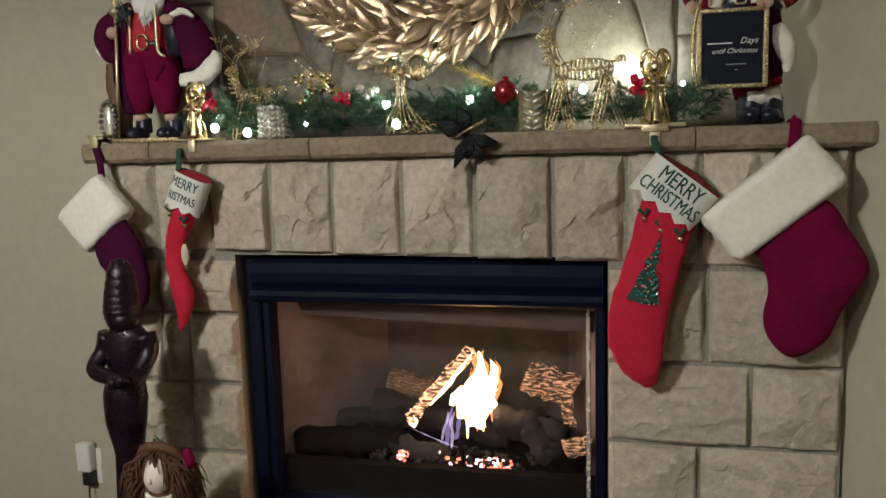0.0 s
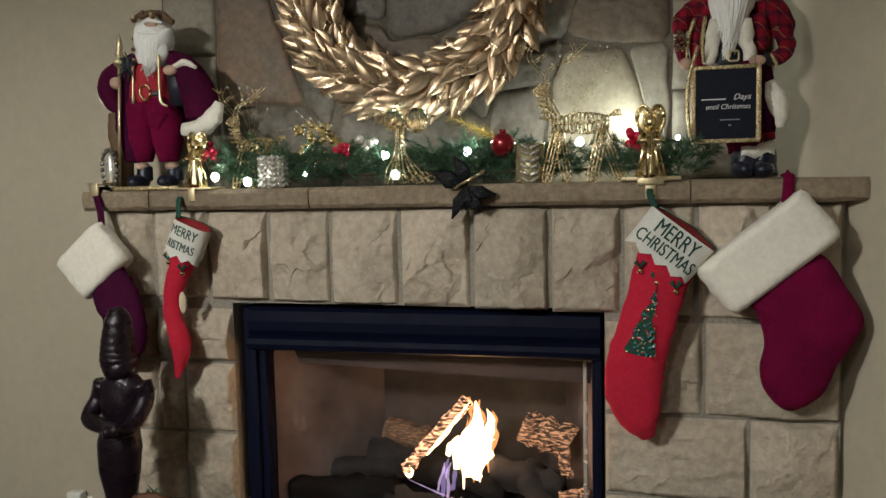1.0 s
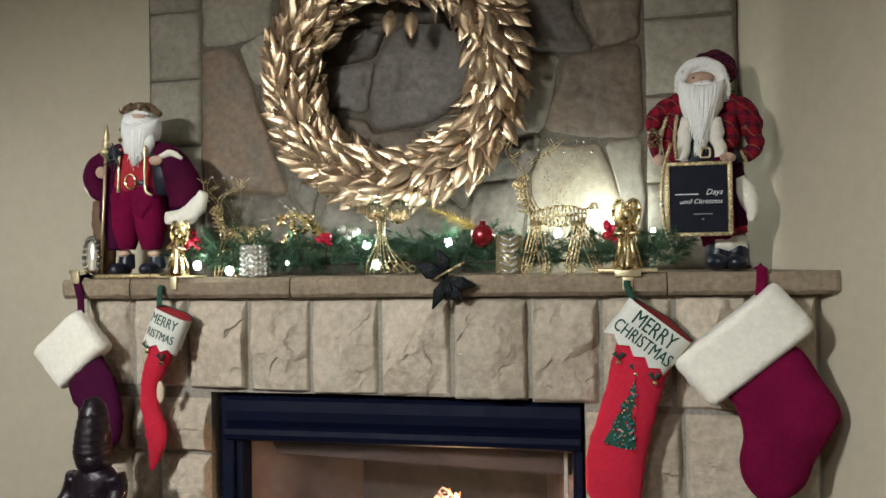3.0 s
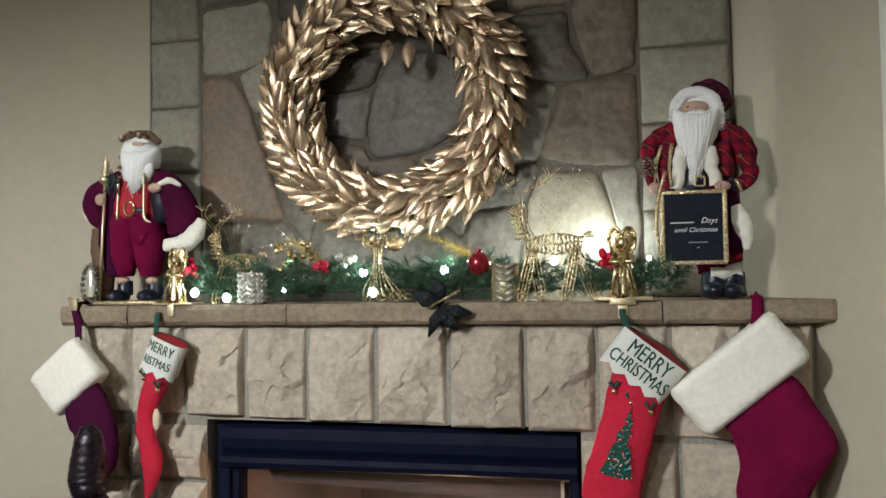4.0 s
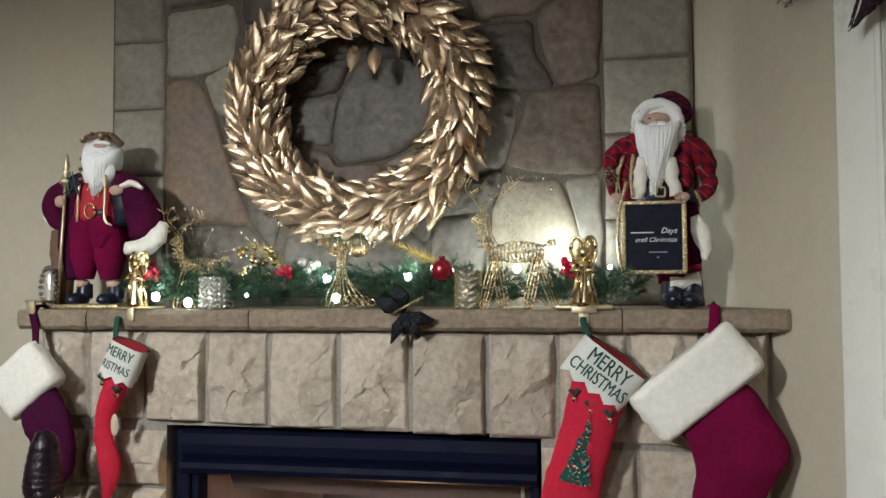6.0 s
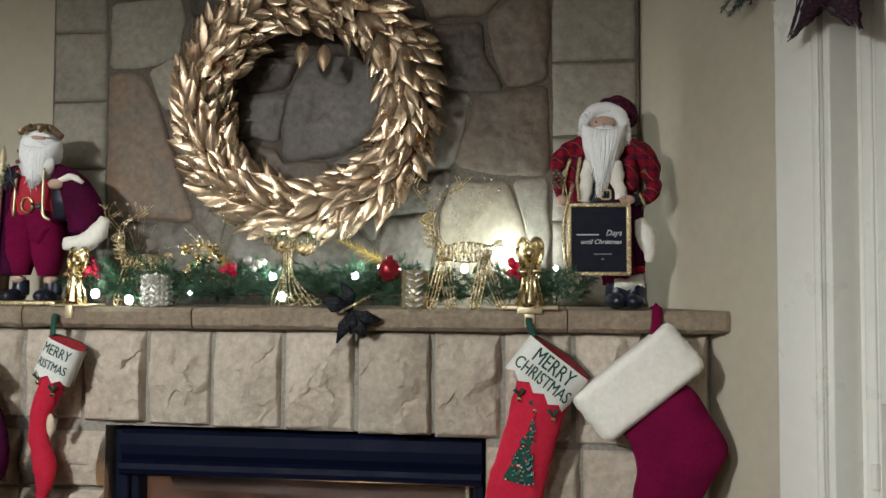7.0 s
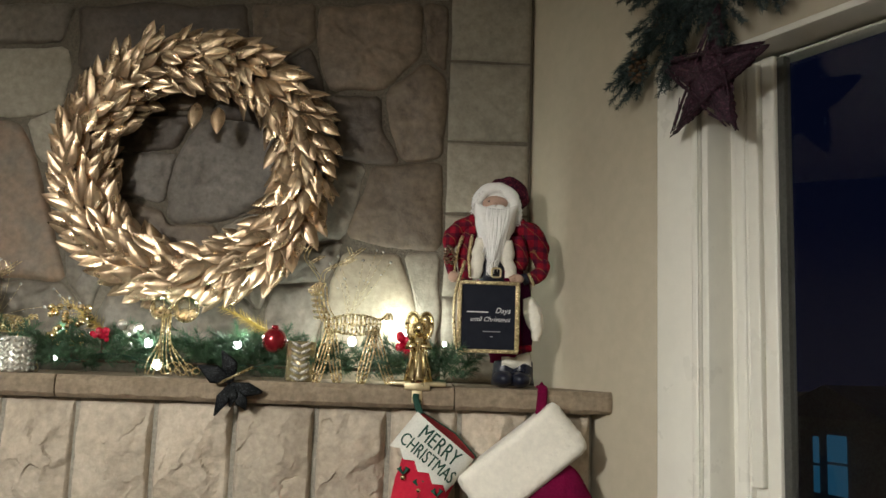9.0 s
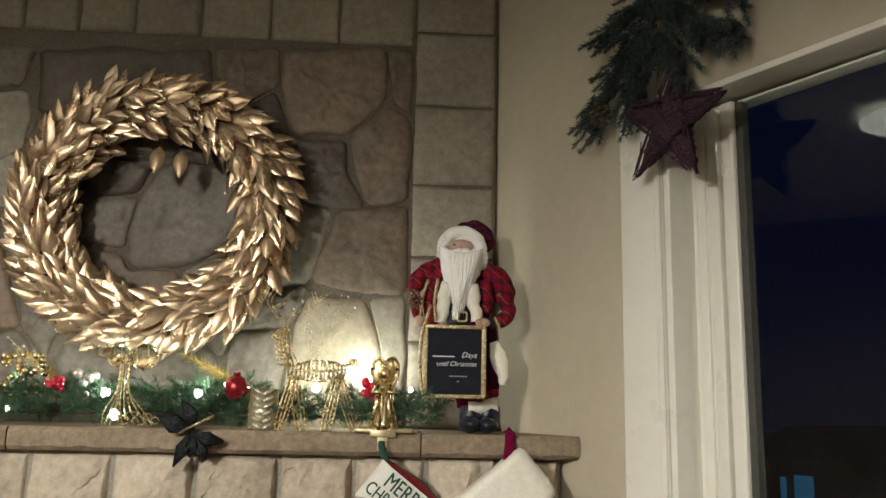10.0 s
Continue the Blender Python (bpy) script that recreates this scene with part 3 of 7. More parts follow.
# ---- mantel shelf of five stone lengths, the last cut along the window wall
mantel = thing("mantel_shelf", "rough brown stone mantel shelf over the fireplace", "mantel")
CUTS = [0.0, 0.205, 0.66, 1.075, 1.585, 1.956]
for i, (a, b) in enumerate(zip(CUTS, CUTS[1:])):
    bm = bmesh.new()
    n = max(6, int((b - a) / 0.012))
    rings = []
    for k in range(n + 1):
        x = a + 0.0015 + (b - a - 0.003) * k / n
        end = 0.004 if k in (0, n) else 0.0
        j = lambda f, s: noise.noise(Vector((x * f, s, i * 2.0)))  # noqa: E731
        yb = BACK + 0.02
        if x > 1.78:
            yb = min(yb, 0.255 - (x - 1.785) * 1.78)
        yf = -0.05
        ys = [(yf + end + 0.004 * j(14, 1), TOP - 0.012 + 0.003 * j(20, 2)), (yf + 0.011 + 0.004 * j(25, 3), TOP - 0.001),
              (max(yb, yf + 0.012), TOP), (max(yb, yf + 0.012), UNDER), (yf + 0.014 + 0.006 * j(30, 5), UNDER + 0.002 * j(20, 8)),
              (yf + end + 0.002 + 0.006 * j(24, 6), UNDER + 0.010 + 0.006 * j(26, 7)), (yf + end + 0.003 * j(18, 9), UNDER + 0.03)]
        rings.append([bm.verts.new((x, yy, zz)) for yy, zz in ys])
    for p, q in zip(rings, rings[1:]):
        for k in range(7):
            bm.faces.new((p[k], p[(k + 1) % 7], q[(k + 1) % 7], q[k]))
    bm.faces.new(rings[0])
    bm.faces.new(rings[-1][::-1])
    bmesh.ops.recalc_face_normals(bm, faces=bm.faces)
    part("slab", bm, M["mantel"], mantel, smooth=False)

# ---- fireplace insert
insert = thing("gas_fireplace", "black metal gas fireplace with glass front and burning logs", "fireplace", (0.9, 0.05, 0))
INV = Matrix.Translation((-0.9, -0.05, 0))


def ipart(name, bm, mat, label="", smooth=True, parent=insert):
    bm.transform(INV)
    return part(name, bm, mat, parent, label, smooth)


X0, X1 = 0.425, 1.383
bm = bmesh.new()
box(bm, (X0, 0.03, 0.02), (X0 + 0.035, 0.10, 0.98), 0.004)
box(bm, (X0 + 0.035, 0.045, 0.02), (X0 + 0.056, 0.10, 0.875), 0.004)
ipart("side_frame", bm, M["black"])
bm = bmesh.new()
box(bm, (X1 - 0.016, 0.03, 0.02), (X1, 0.10, 0.98), 0.003)
box(bm, (X1 - 0.026, 0.05, 0.02), (X1 - 0.016, 0.10, 0.875), 0.003)
ipart("side_frame", bm, M["black"])
bm = bmesh.new()
prof = [(0.10, 0.982), (0.035, 0.982), (0.022, 0.972), (0.018, 0.945), (0.02, 0.92), (0.028, 0.905), (0.012, 0.898), (0.006, 0.885), (0.010, 0.872), (0.03, 0.864), (0.10, 0.862)]
loops = [[bm.verts.new((x, y, z)) for y, z in prof] for x in (X0 + 0.02, X1 - 0.004)]
for k in range(len(prof)):
    bm.faces.new((loops[0][k], loops[0][(k + 1) % len(prof)], loops[1][(k + 1) % len(prof)], loops[1][k]))
bm.faces.new(loops[0])
bm.faces.new(loops[1][::-1])
bmesh.ops.recalc_face_normals(bm, faces=bm.faces)
ipart("hood", bm, M["black"], smooth=False)
ipart("lower_grille", boxed((X0 + 0.035, 0.035, 0.02), (X1 - 0.016, 0.10, 0.30), 0.006), M["black"], smooth=False)
pane = ipart("glass_front", boxed((X0 + 0.05, 0.082, 0.29), (X1 - 0.018, 0.086, 0.875)), M["smoked"], smooth=False)
pane.visible_shadow = False
# sheet-metal baffle hanging behind the glass under the hood
bm = bmesh.new()
sheet = [[bm.verts.new(v(q, y)) for q in ((0.524, 0.870), (0.551, 0.813), (1.350, 0.785), (1.359, 0.839))] for y in (0.115, 0.123)]
bm.faces.new(sheet[0])
bm.faces.new(sheet[1][::-1])
for k in range(4):
    bm.faces.new((sheet[0][k], sheet[1][k], sheet[1][(k + 1) % 4], sheet[0][(k + 1) % 4]))
bmesh.ops.recalc_face_normals(bm, faces=bm.faces)
ipart("baffle", bm, M["baffle"], "brown metal baffle under the hood", smooth=False)
# firebox: back, sides splayed, roof, floor
def firebox_panel(*quad):
    """A thick liner panel of the firebox."""
    bm = bmesh.new()
    vs = [bm.verts.new(q) for q in quad]
    outer = [bm.verts.new(Vector(q) + (Vector(q) - Vector((0.9, 0.25, 0.57))).normalized() * 0.02) for q in quad]
    bm.faces.new(vs)
    bm.faces.new(outer[::-1])
    for k in range(4):
        bm.faces.new((vs[k], outer[k], outer[(k + 1) % 4], vs[(k + 1) % 4]))
    return bm


ipart("back_panel", firebox_panel((0.67, 0.50, 0.25), (1.25, 0.50, 0.25), (1.25, 0.50, 0.90), (0.67, 0.50, 0.90)), M["soot_back"], "soot-blackened back panel", smooth=False)
ipart("side_panel", firebox_panel((0.46, 0.10, 0.25), (0.67, 0.50, 0.25), (0.67, 0.50, 0.90), (0.46, 0.10, 0.90)), M["firebrick"], smooth=False)
ipart("side_panel", firebox_panel((1.25, 0.50, 0.25), (1.372, 0.10, 0.25), (1.372, 0.10, 0.90), (1.25, 0.50, 0.90)), M["firebrick"], smooth=False)
ipart("roof_panel", firebox_panel((0.46, 0.10, 0.90), (0.67, 0.50, 0.90), (1.25, 0.50, 0.90), (1.372, 0.10, 0.90)), M["soot_back"], smooth=False)
# black lip, added to keep the firebox dark below the logs
bm = bmesh.new()
lip = [[bm.verts.new((0.462 + 0.908 * k / 40, yy, zz + (0.007 * noise.noise(Vector((k * 0.6, 2, 0))) if zz > 0.3 else 0))) for yy, zz in ((0.104, 0.26), (0.100, 0.392), (0.122, 0.398), (0.130, 0.26))] for k in range(41)]
for p, q in zip(lip, lip[1:]):
    for k in range(4):
        bm.faces.new((p[k], p[(k + 1) % 4], q[(k + 1) % 4], q[k]))
bm.faces.new(lip[0])
bm.faces.new(lip[-1][::-1])
bmesh.ops.recalc_face_normals(bm, faces=bm.faces)
ipart("burner_tray", bm, M["dark"], "black lip added in front of the logs to darken the firebox bottom", smooth=False)
ipart("firebox_floor", boxed((0.44, 0.10, 0.24), (1.39, 0.52, 0.27)), M["dark"], smooth=False)
# silver strip stands in for firelight on the right side panel
ipart("side_strip", boxed((1.332, 0.095, 0.33), (1.342, 0.12, 0.855), 0.002), M["silver"], "bright strip standing in for the lit right side panel", smooth=False)


def log(a, b, r, mat, label, seed):
    bm = bmesh.new()
    a, b = Vector(a), Vector(b)
    pts = [a.lerp(b, k / 10) + Vector((noise.noise(Vector((k * 0.5, seed, 0))), 0, noise.noise(Vector((k * 0.5, seed, 9))))) * r * 0.25 for k in range(11)]
    tube(bm, pts, [r * (0.9 + 0.25 * noise.noise(Vector((k * 0.7, seed, 4)))) for k in range(11)], 18, rough=r * 0.35)
    return ipart("log", bm, mat, label)


log(v((0.822, 0.494), 0.20), v((1.006, 0.700), 0.21), 0.021, M["hot_bark"], "glowing split log", 1)
log(v((1.150, 0.612), 0.28), v((1.285, 0.575), 0.27), 0.050, M["firelit_bark"], "bark-textured ceramic log with firelight painted on as glow", 2)
log(v((1.075, 0.505), 0.22), v((1.264, 0.467), 0.20), 0.045, M["char"], "charred log", 3)
log(v((0.686, 0.497), 0.30), v((1.096, 0.434), 0.30), 0.050, M["char"], "charred log", 4)
log(v((0.716, 0.558), 0.36), v((0.841, 0.532), 0.36), 0.040, M["dim_firelit_bark"], "bark-textured ceramic log", 5)
log(v((1.262, 0.585), 0.25), v((1.278, 0.492), 0.22), 0.018, M["firelit_bark"], "broken log end with firelight painted on as glow", 15)
log(v((1.270, 0.454), 0.16), v((1.339, 0.465), 0.16), 0.026, M["firelit_bark"], "bark-textured ceramic log", 6)
log(v((1.219, 0.438), 0.13), v((1.166, 0.490), 0.30), 0.034, M["char"], "charred log", 7)
log(v((0.985, 0.475), 0.12), v((1.006, 0.375), 0.12), 0.007, M["dark"], "dark grate bar", 8)
bm = bmesh.new()
for a, b, r in (((0.62, 0.27, 0.33), (1.30, 0.27, 0.32), 0.075), ((0.58, 0.40, 0.36), (1.26, 0.40, 0.36), 0.105), ((0.66, 0.19, 0.335), (1.18, 0.20, 0.325), 0.045)):
    a, b = Vector(a), Vector(b)
    tube(bm, [a.lerp(b, k / 24) for k in range(25)], [r * (0.8 + 0.35 * noise.noise(Vector((k * 0.4, r * 90, 0)))) * (0.4 if k in (0, 24) else 1) for k in range(25)], 18, rough=0.014)
ipart("log_bed", bm, M["dark"], "sooty black rock bed under the logs")
log(v((0.695, 0.440), 0.20), v((0.941, 0.396), 0.17), 0.032, M["char"], "charred log", 11)
# added black log that stands in for the darkness at the lower left
log(v((0.49, 0.42), 0.17), v((0.80, 0.435), 0.20), 0.045, M["dark"], "black log added to darken the lower left of the firebox", 22)
log(v((0.583, 0.454), 0.28), v((0.797, 0.483), 0.25), 0.036, M["char"], "charred log", 12)
log(v((1.158, 0.508), 0.2), v((1.243, 0.424), 0.15), 0.036, M["char"], "charred log", 13)
bm = bmesh.new()
rnd = random.Random(5)
for k in range(130):
    x = rnd.uniform(0.72, 1.19)
    ball(bm, (x, rnd.uniform(0.13, 0.24), 0.405 + rnd.uniform(-0.012, 0.012) - 0.02 * abs(x - 0.95)), rnd.uniform(0.004, 0.012), 6, 4)
bed = ipart("ember_bed", bm, M["char"], "dark ember bed")
bed["kind"] = "stuff"
for mat, cnt, seed in ((EMBER, 46, 1), (EMBER_PALE, 40, 2)):
    bm = bmesh.new()
    rnd = random.Random(seed)
    for k in range(cnt):
        x = rnd.choice((rnd.uniform(0.805, 0.83), rnd.uniform(0.90, 1.12), rnd.uniform(1.0, 1.13), rnd.uniform(1.04, 1.13)))
        ball(bm, (x, rnd.uniform(0.125, 0.16), 0.408 + rnd.uniform(-0.014, 0.012) - 0.03 * (x - 0.95)), (rnd.uniform(0.003, 0.009), 0.004, rnd.uniform(0.002, 0.006)), 6, 4)
    ipart("embers", bm, mat, "glowing embers")["kind"] = "stuff"


def flame(name, pts, w, mat, y):
    bm = bmesh.new()
    line = smooth_line([v(p, y) for p in pts], 6)
    n = len(line)
    prof = lerp_list(w, n)
    tube(bm, line, prof, 10, [q * 0.45 for q in prof], rough=0.004)
    return ipart(name, bm, mat, "burning yellow flame")


TONGUES = [([(1.006, 0.483), (1.002, 0.549), (1.026, 0.607), (1.034, 0.656), (1.029, 0.701)], [0.010, 0.026, 0.026, 0.012, 0.001], FLAME_CORE, 0.205),
           ([(1.027, 0.481), (1.041, 0.539), (1.058, 0.592), (1.075, 0.650), (1.063, 0.683)], [0.010, 0.020, 0.018, 0.010, 0.001], FLAME_CORE, 0.195),
           ([(0.974, 0.506), (0.980, 0.552), (0.994, 0.589), (1.014, 0.626)], [0.008, 0.018, 0.014, 0.001], FLAME_CORE, 0.20),
           ([(0.950, 0.544), (0.961, 0.571), (0.981, 0.602)], [0.006, 0.012, 0.001], FLAME_CORE, 0.195),
           ([(1.043, 0.490), (1.034, 0.534), (1.024, 0.574), (1.004, 0.598)], [0.006, 0.012, 0.010, 0.001], FLAME_CORE, 0.185),
           ([(1.061, 0.592), (1.081, 0.629), (1.088, 0.658), (1.079, 0.680)], [0.004, 0.009, 0.006, 0.001], FLAME_EDGE, 0.19),
           ([(1.067, 0.544), (1.077, 0.577), (1.090, 0.607), (1.087, 0.629)], [0.004, 0.008, 0.006, 0.001], FLAME_EDGE, 0.20),
           ([(1.053, 0.641), (1.050, 0.665), (1.038, 0.685), (1.043, 0.705)], [0.004, 0.007, 0.005, 0.001], FLAME_EDGE, 0.20),
           ([(1.026, 0.648), (1.015, 0.671), (1.022, 0.691), (1.013, 0.712)], [0.004, 0.006, 0.004, 0.001], FLAME_EDGE, 0.20),
           ([(0.893, 0.548), (0.935, 0.595), (0.977, 0.650), (1.022, 0.707)], [0.002, 0.006, 0.006, 0.001], FLAME_CORE, 0.176),
           ([(0.832, 0.494), (0.845, 0.485), (0.853, 0.499), (0.843, 0.518)], [0.002, 0.005, 0.004, 0.001], FLAME_CORE, 0.172),
           ([(0.840, 0.478), (0.898, 0.455), (0.947, 0.438), (0.980, 0.430)], [0.0008, 0.0018, 0.0018, 0.0008], FLAME_VIOLET, 0.17),
           ([(0.941, 0.434), (0.942, 0.474), (0.949, 0.513), (0.960, 0.551)], [0.005, 0.008, 0.005, 0.001], FLAME_BLUE, 0.17),
           ([(0.967, 0.452), (0.972, 0.486), (0.976, 0.514), (0.986, 0.548)], [0.004, 0.006, 0.004, 0.001], FLAME_BLUE, 0.175),
           ([(0.954, 0.430), (0.958, 0.468), (0.954, 0.501), (0.966, 0.535)], [0.003, 0.006, 0.004, 0.001], FLAME_VIOLET, 0.165),
           ([(0.928, 0.453), (0.935, 0.487), (0.944, 0.512), (0.948, 0.534)], [0.002, 0.004, 0.003, 0.001], FLAME_VIOLET, 0.165)]
for pts, w, mat, y in TONGUES:
    flame("flame", pts, w, mat, y)
rnd = random.Random(17)
for k in range(16):
    x, z, lean = rnd.uniform(0.985, 1.075), rnd.uniform(0.45, 0.54), rnd.uniform(-0.01, 0.018)
    tall, wide = rnd.uniform(0.07, 0.14), rnd.uniform(0.004, 0.008)
    flame("flame", [(x, z), (x + lean, z + tall * 0.35), (x + lean * 0.4 + rnd.uniform(-0.008, 0.008), z + tall * 0.7), (x + lean * 1.4, z + tall)], [0.002, wide, wide * 0.8, 0.0008], FLAME_CORE if k % 3 else FLAME_EDGE, rnd.uniform(0.18, 0.215))
lamp("fire_light", "POINT", (1.03, 0.18, 0.60), 6.2, (1.0, 0.55, 0.27), size=0.04)

# ---- wreath of metallic leaves
WC, WR, WT = Vector((0.884, 0.155, 1.846)), 0.293, 0.080
wreath = thing("wreath", "large wreath of gold metallic leaves hanging on stonework", "wreath", WC)
bm = bmesh.new()
tube(bm, [Vector((WR * math.cos(a), 0.03, WR * math.sin(a))) for a in np.linspace(0, 2 * math.pi, 49)], 0.035, 8, caps=False)
part("ring_base", bm, M["twig"], wreath)


def leaf_bm(l, w, curl, fold):
    """A laurel leaf: two halves that meet in a sharp midrib, widest below the middle, with a drawn-out tip."""
    bm = bmesh.new()
    for side in (-1, 1):
        rows = []
        for i in range(9):
            t = i / 8
            ww = max(0.0004, w * (t + 0.02) ** 0.7 * (1 - t) ** 1.0 / 0.335)
            y = curl * (1 - (2 * t - 1) ** 2)
            rows.append([bm.verts.new((side * f * ww, -y + f * fold * ww - 0.0022 * math.sin(math.pi * f) * ww / w, l * t)) for f in (0.0, 0.35, 0.7, 1.0)])
        for a, b in zip(rows, rows[1:]):
            for k in range(3):
                bm.faces.new((a[k], a[k + 1], b[k + 1], b[k])[::side])
    return bm


LEAVES = [mesh_of("leaf", leaf_bm(l, w, c, f), M["gold_leaf"]) for l, w, c, f in
          ((0.077, 0.0198, 0.005, 0.34), (0.071, 0.0205, -0.005, -0.24), (0.082, 0.0195, 0.007, 0.46), (0.068, 0.0190, 0.004, -0.12))]
rnd = random.Random(11)


def leaf_pose(a, phi, out):
    """A leaf at the angle a round the ring and phi round the tube, its tip running clockwise and lifting off."""
    radial, axis = Vector((math.cos(a), 0, math.sin(a))), Vector((0, -1, 0))
    tangent = Vector((math.sin(a), 0, -math.cos(a)))
    normal = radial * math.sin(phi) + axis * math.cos(phi)
    base = radial * WR + normal * (WT * out)
    tip = (tangent * rnd.uniform(0.7, 1.0) + normal * rnd.uniform(0.10, 0.40) + radial * (math.sin(phi) * 0.55 + rnd.uniform(-0.45, 0.45)) + Vector((0, 0, -0.08))).normalized()
    face = (normal * 0.7 + Vector((0, -0.6, 0)) + Vector((rnd.uniform(-0.45, 0.45), rnd.uniform(-0.4, 0.0), rnd.uniform(-0.45, 0.45)))).normalized()
    side = tip.cross(face).normalized()
    face = side.cross(tip)
    m = Matrix((side, -face, tip)).transposed().to_4x4()
    m = Matrix.Translation(base - tip * 0.03) @ m @ Matrix.Diagonal((1, 1, rnd.uniform(0.85, 1.2), 1))
    return m


count, back = 0, bmesh.new()
for i in range(42):
    for k in range(11):
        a = 2 * math.pi * (i + 0.5 * (k % 2) + rnd.uniform(-0.25, 0.25)) / 42
        phi = (k - 5) / 5 * 1.75 + rnd.uniform(-0.12, 0.12)
        m = leaf_pose(a, phi, rnd.uniform(0.62, 0.98))
        if 2 <= k <= 8 and count < 298:
            ob = new("leaf", LEAVES[rnd.randrange(4)])
            ob.parent = wreath
            ob.matrix_basis = m
            count += 1
        else:
            back.from_mesh(LEAVES[rnd.randrange(4)])
            bmesh.ops.transform(back, matrix=m, verts=list(back.verts)[-72:])
ob = part("leaves", back, M["gold_leaf"], wreath, "gold metallic leaves round the rim")
ob["kind"] = "stuff"
for p in ((0.888, 1.956), (0.944, 1.946)):
    ob = new("leaf", LEAVES[0])
    ob.parent = wreath
    ob.matrix_basis = Matrix.Translation((p[0] - WC.x, -0.03, p[1] - WC.z + 0.055)) @ pose(0, 0, 0, 10, 180 + rnd.uniform(-20, 20), 0)


# ---- needles


def needle_mesh(name, sprigs, mat, per=46, length=0.034, width=0.0011, seed=0):
    """Sprigs are (base, tip): a stem with needles all round; one mesh for all."""
    rnd = random.Random(seed)
    vs, fs = [], []
    for a, b in sprigs:
        a, b = Vector(a), Vector(b)
        d = (b - a)
        t = d.normalized()
        s = t.orthogonal().normalized()
        u = t.cross(s)
        for k in range(per):
            f = (k + rnd.random()) / per
            ang = rnd.uniform(0, 6.283)
            o = s * math.cos(ang) + u * math.sin(ang)
            p = a + d * f
            tip = p + (o * rnd.uniform(0.6, 0.9) + t * rnd.uniform(0.4, 0.8)).normalized() * length * rnd.uniform(0.7, 1.15) * (1.05 - 0.45 * f)
            w = o.cross(t) * width
            i = len(vs)
            vs += [p - w, p + w, p + t * width * 1.6, tip]
            fs += [(i, i + 1, i + 3), (i + 1, i + 2, i + 3), (i + 2, i, i + 3)]
    me = bpy.data.meshes.new(name)
    me.from_pydata([tuple(q) for q in vs], [], fs)
    me.materials.append(mat)
    return me


garland = thing("pine_garland", "green pine garland with string lights lying on mantel", "garland", (0.9, 0.08, TOP))
rnd = random.Random(3)
sprigs = []
for k in range(340):
    x = rnd.uniform(0.33, 1.62)
    if rnd.random() < 0.25:
        x = rnd.choice((rnd.uniform(0.60, 0.85), rnd.uniform(1.02, 1.20), rnd.uniform(1.5, 1.62), rnd.uniform(0.95, 1.05)))
    y, z = rnd.uniform(-0.01, 0.16), rnd.uniform(0.015, 0.09)
    d = Vector((rnd.uniform(-1, 1), rnd.uniform(-0.8, 0.5), rnd.uniform(-0.15, 0.5))).normalized() * rnd.uniform(0.05, 0.085)
    b = Vector((x - 0.9, y - 0.08, z))
    q = b + d
    q.z = max(0.012, q.z)
    sprigs.append((b, q))
ob = new("needles", needle_mesh("needles", sprigs, M["needles"], 60))
ob.parent = garland
ob["kind"] = "stuff"
bm = bmesh.new()
tube(bm, smooth_line([(-0.58 + 0.11 * k, 0.02 * math.sin(k * 2.1) - 0.01, 0.03) for k in range(12)], 4), 0.004, 6)
part("stem", bm, M["twig"], garland)
bm = bmesh.new()
tube(bm, smooth_line([(-0.58 + 0.08 * k, -0.05 + 0.03 * math.sin(k * 1.7), 0.04 + 0.015 * math.cos(k * 2.3)) for k in range(16)], 4), 0.0012, 5)
part("cable", bm, M["felt_green"], garland, "thin green light cable")
BULBS = [(0.378, 0.00, 1.332), (0.366, 0.04, 1.362), (0.484, -0.025, 1.317), (0.835, 0.05, 1.377), (0.877, 0.0, 1.327), (1.056, 0.03, 1.382), (1.325, 0.13, 1.400), (1.462, 0.185, 1.425), (0.626, 0.02, 1.335), (1.225, 0.19, 1.36), (0.60, 0.15, 1.36), (1.56, 0.05, 1.40)]
BIG = {0, 2, 3, 4, 5, 6, 7}
for i, p in enumerate(BULBS):
    bm = bmesh.new()
    r = 0.0108 if i in BIG else 0.0055
    ball(bm, Vector(p) - Vector((0.9, 0.08, TOP)), (r, r, r * 1.15), 10, 7)
    part("bulb", bm, LED, garland, "lit white bulb")
for i, p, e in ((1, (0.41, -0.03, 1.36), 0.22), (3, (0.85, 0.06, 1.41), 0.5), (5, (1.056, 0.06, 1.42), 0.4), (6, (1.24, 0.12, 1.40), 0.6), (7, (1.44, 0.165, 1.445), 1.0), (8, (0.60, 0.12, 1.41), 0.25)):
    lamp("led_light", "POINT", p, e * 1.35, (0.93, 1.0, 0.90), size=0.012)


# ---- baubles, berries, cones, candles
def bauble(c, r, mat, label):
    t = thing("bauble", label, "bauble", c)
    bm = bmesh.new()
    part("globe", ball(bm, (0, 0, 0), r, 20, 14), mat, t)
    bm = bmesh.new()
    tube(bm, [(0, 0, r * 0.93), (0, 0, r * 1.22)], r * 0.28, 10)
    part("cap", bm, mat, t)
    return t


bauble(v((1.151, 1.394), 0.0), 0.030, M["red_glass"], "shiny red glass bauble resting on the garland")


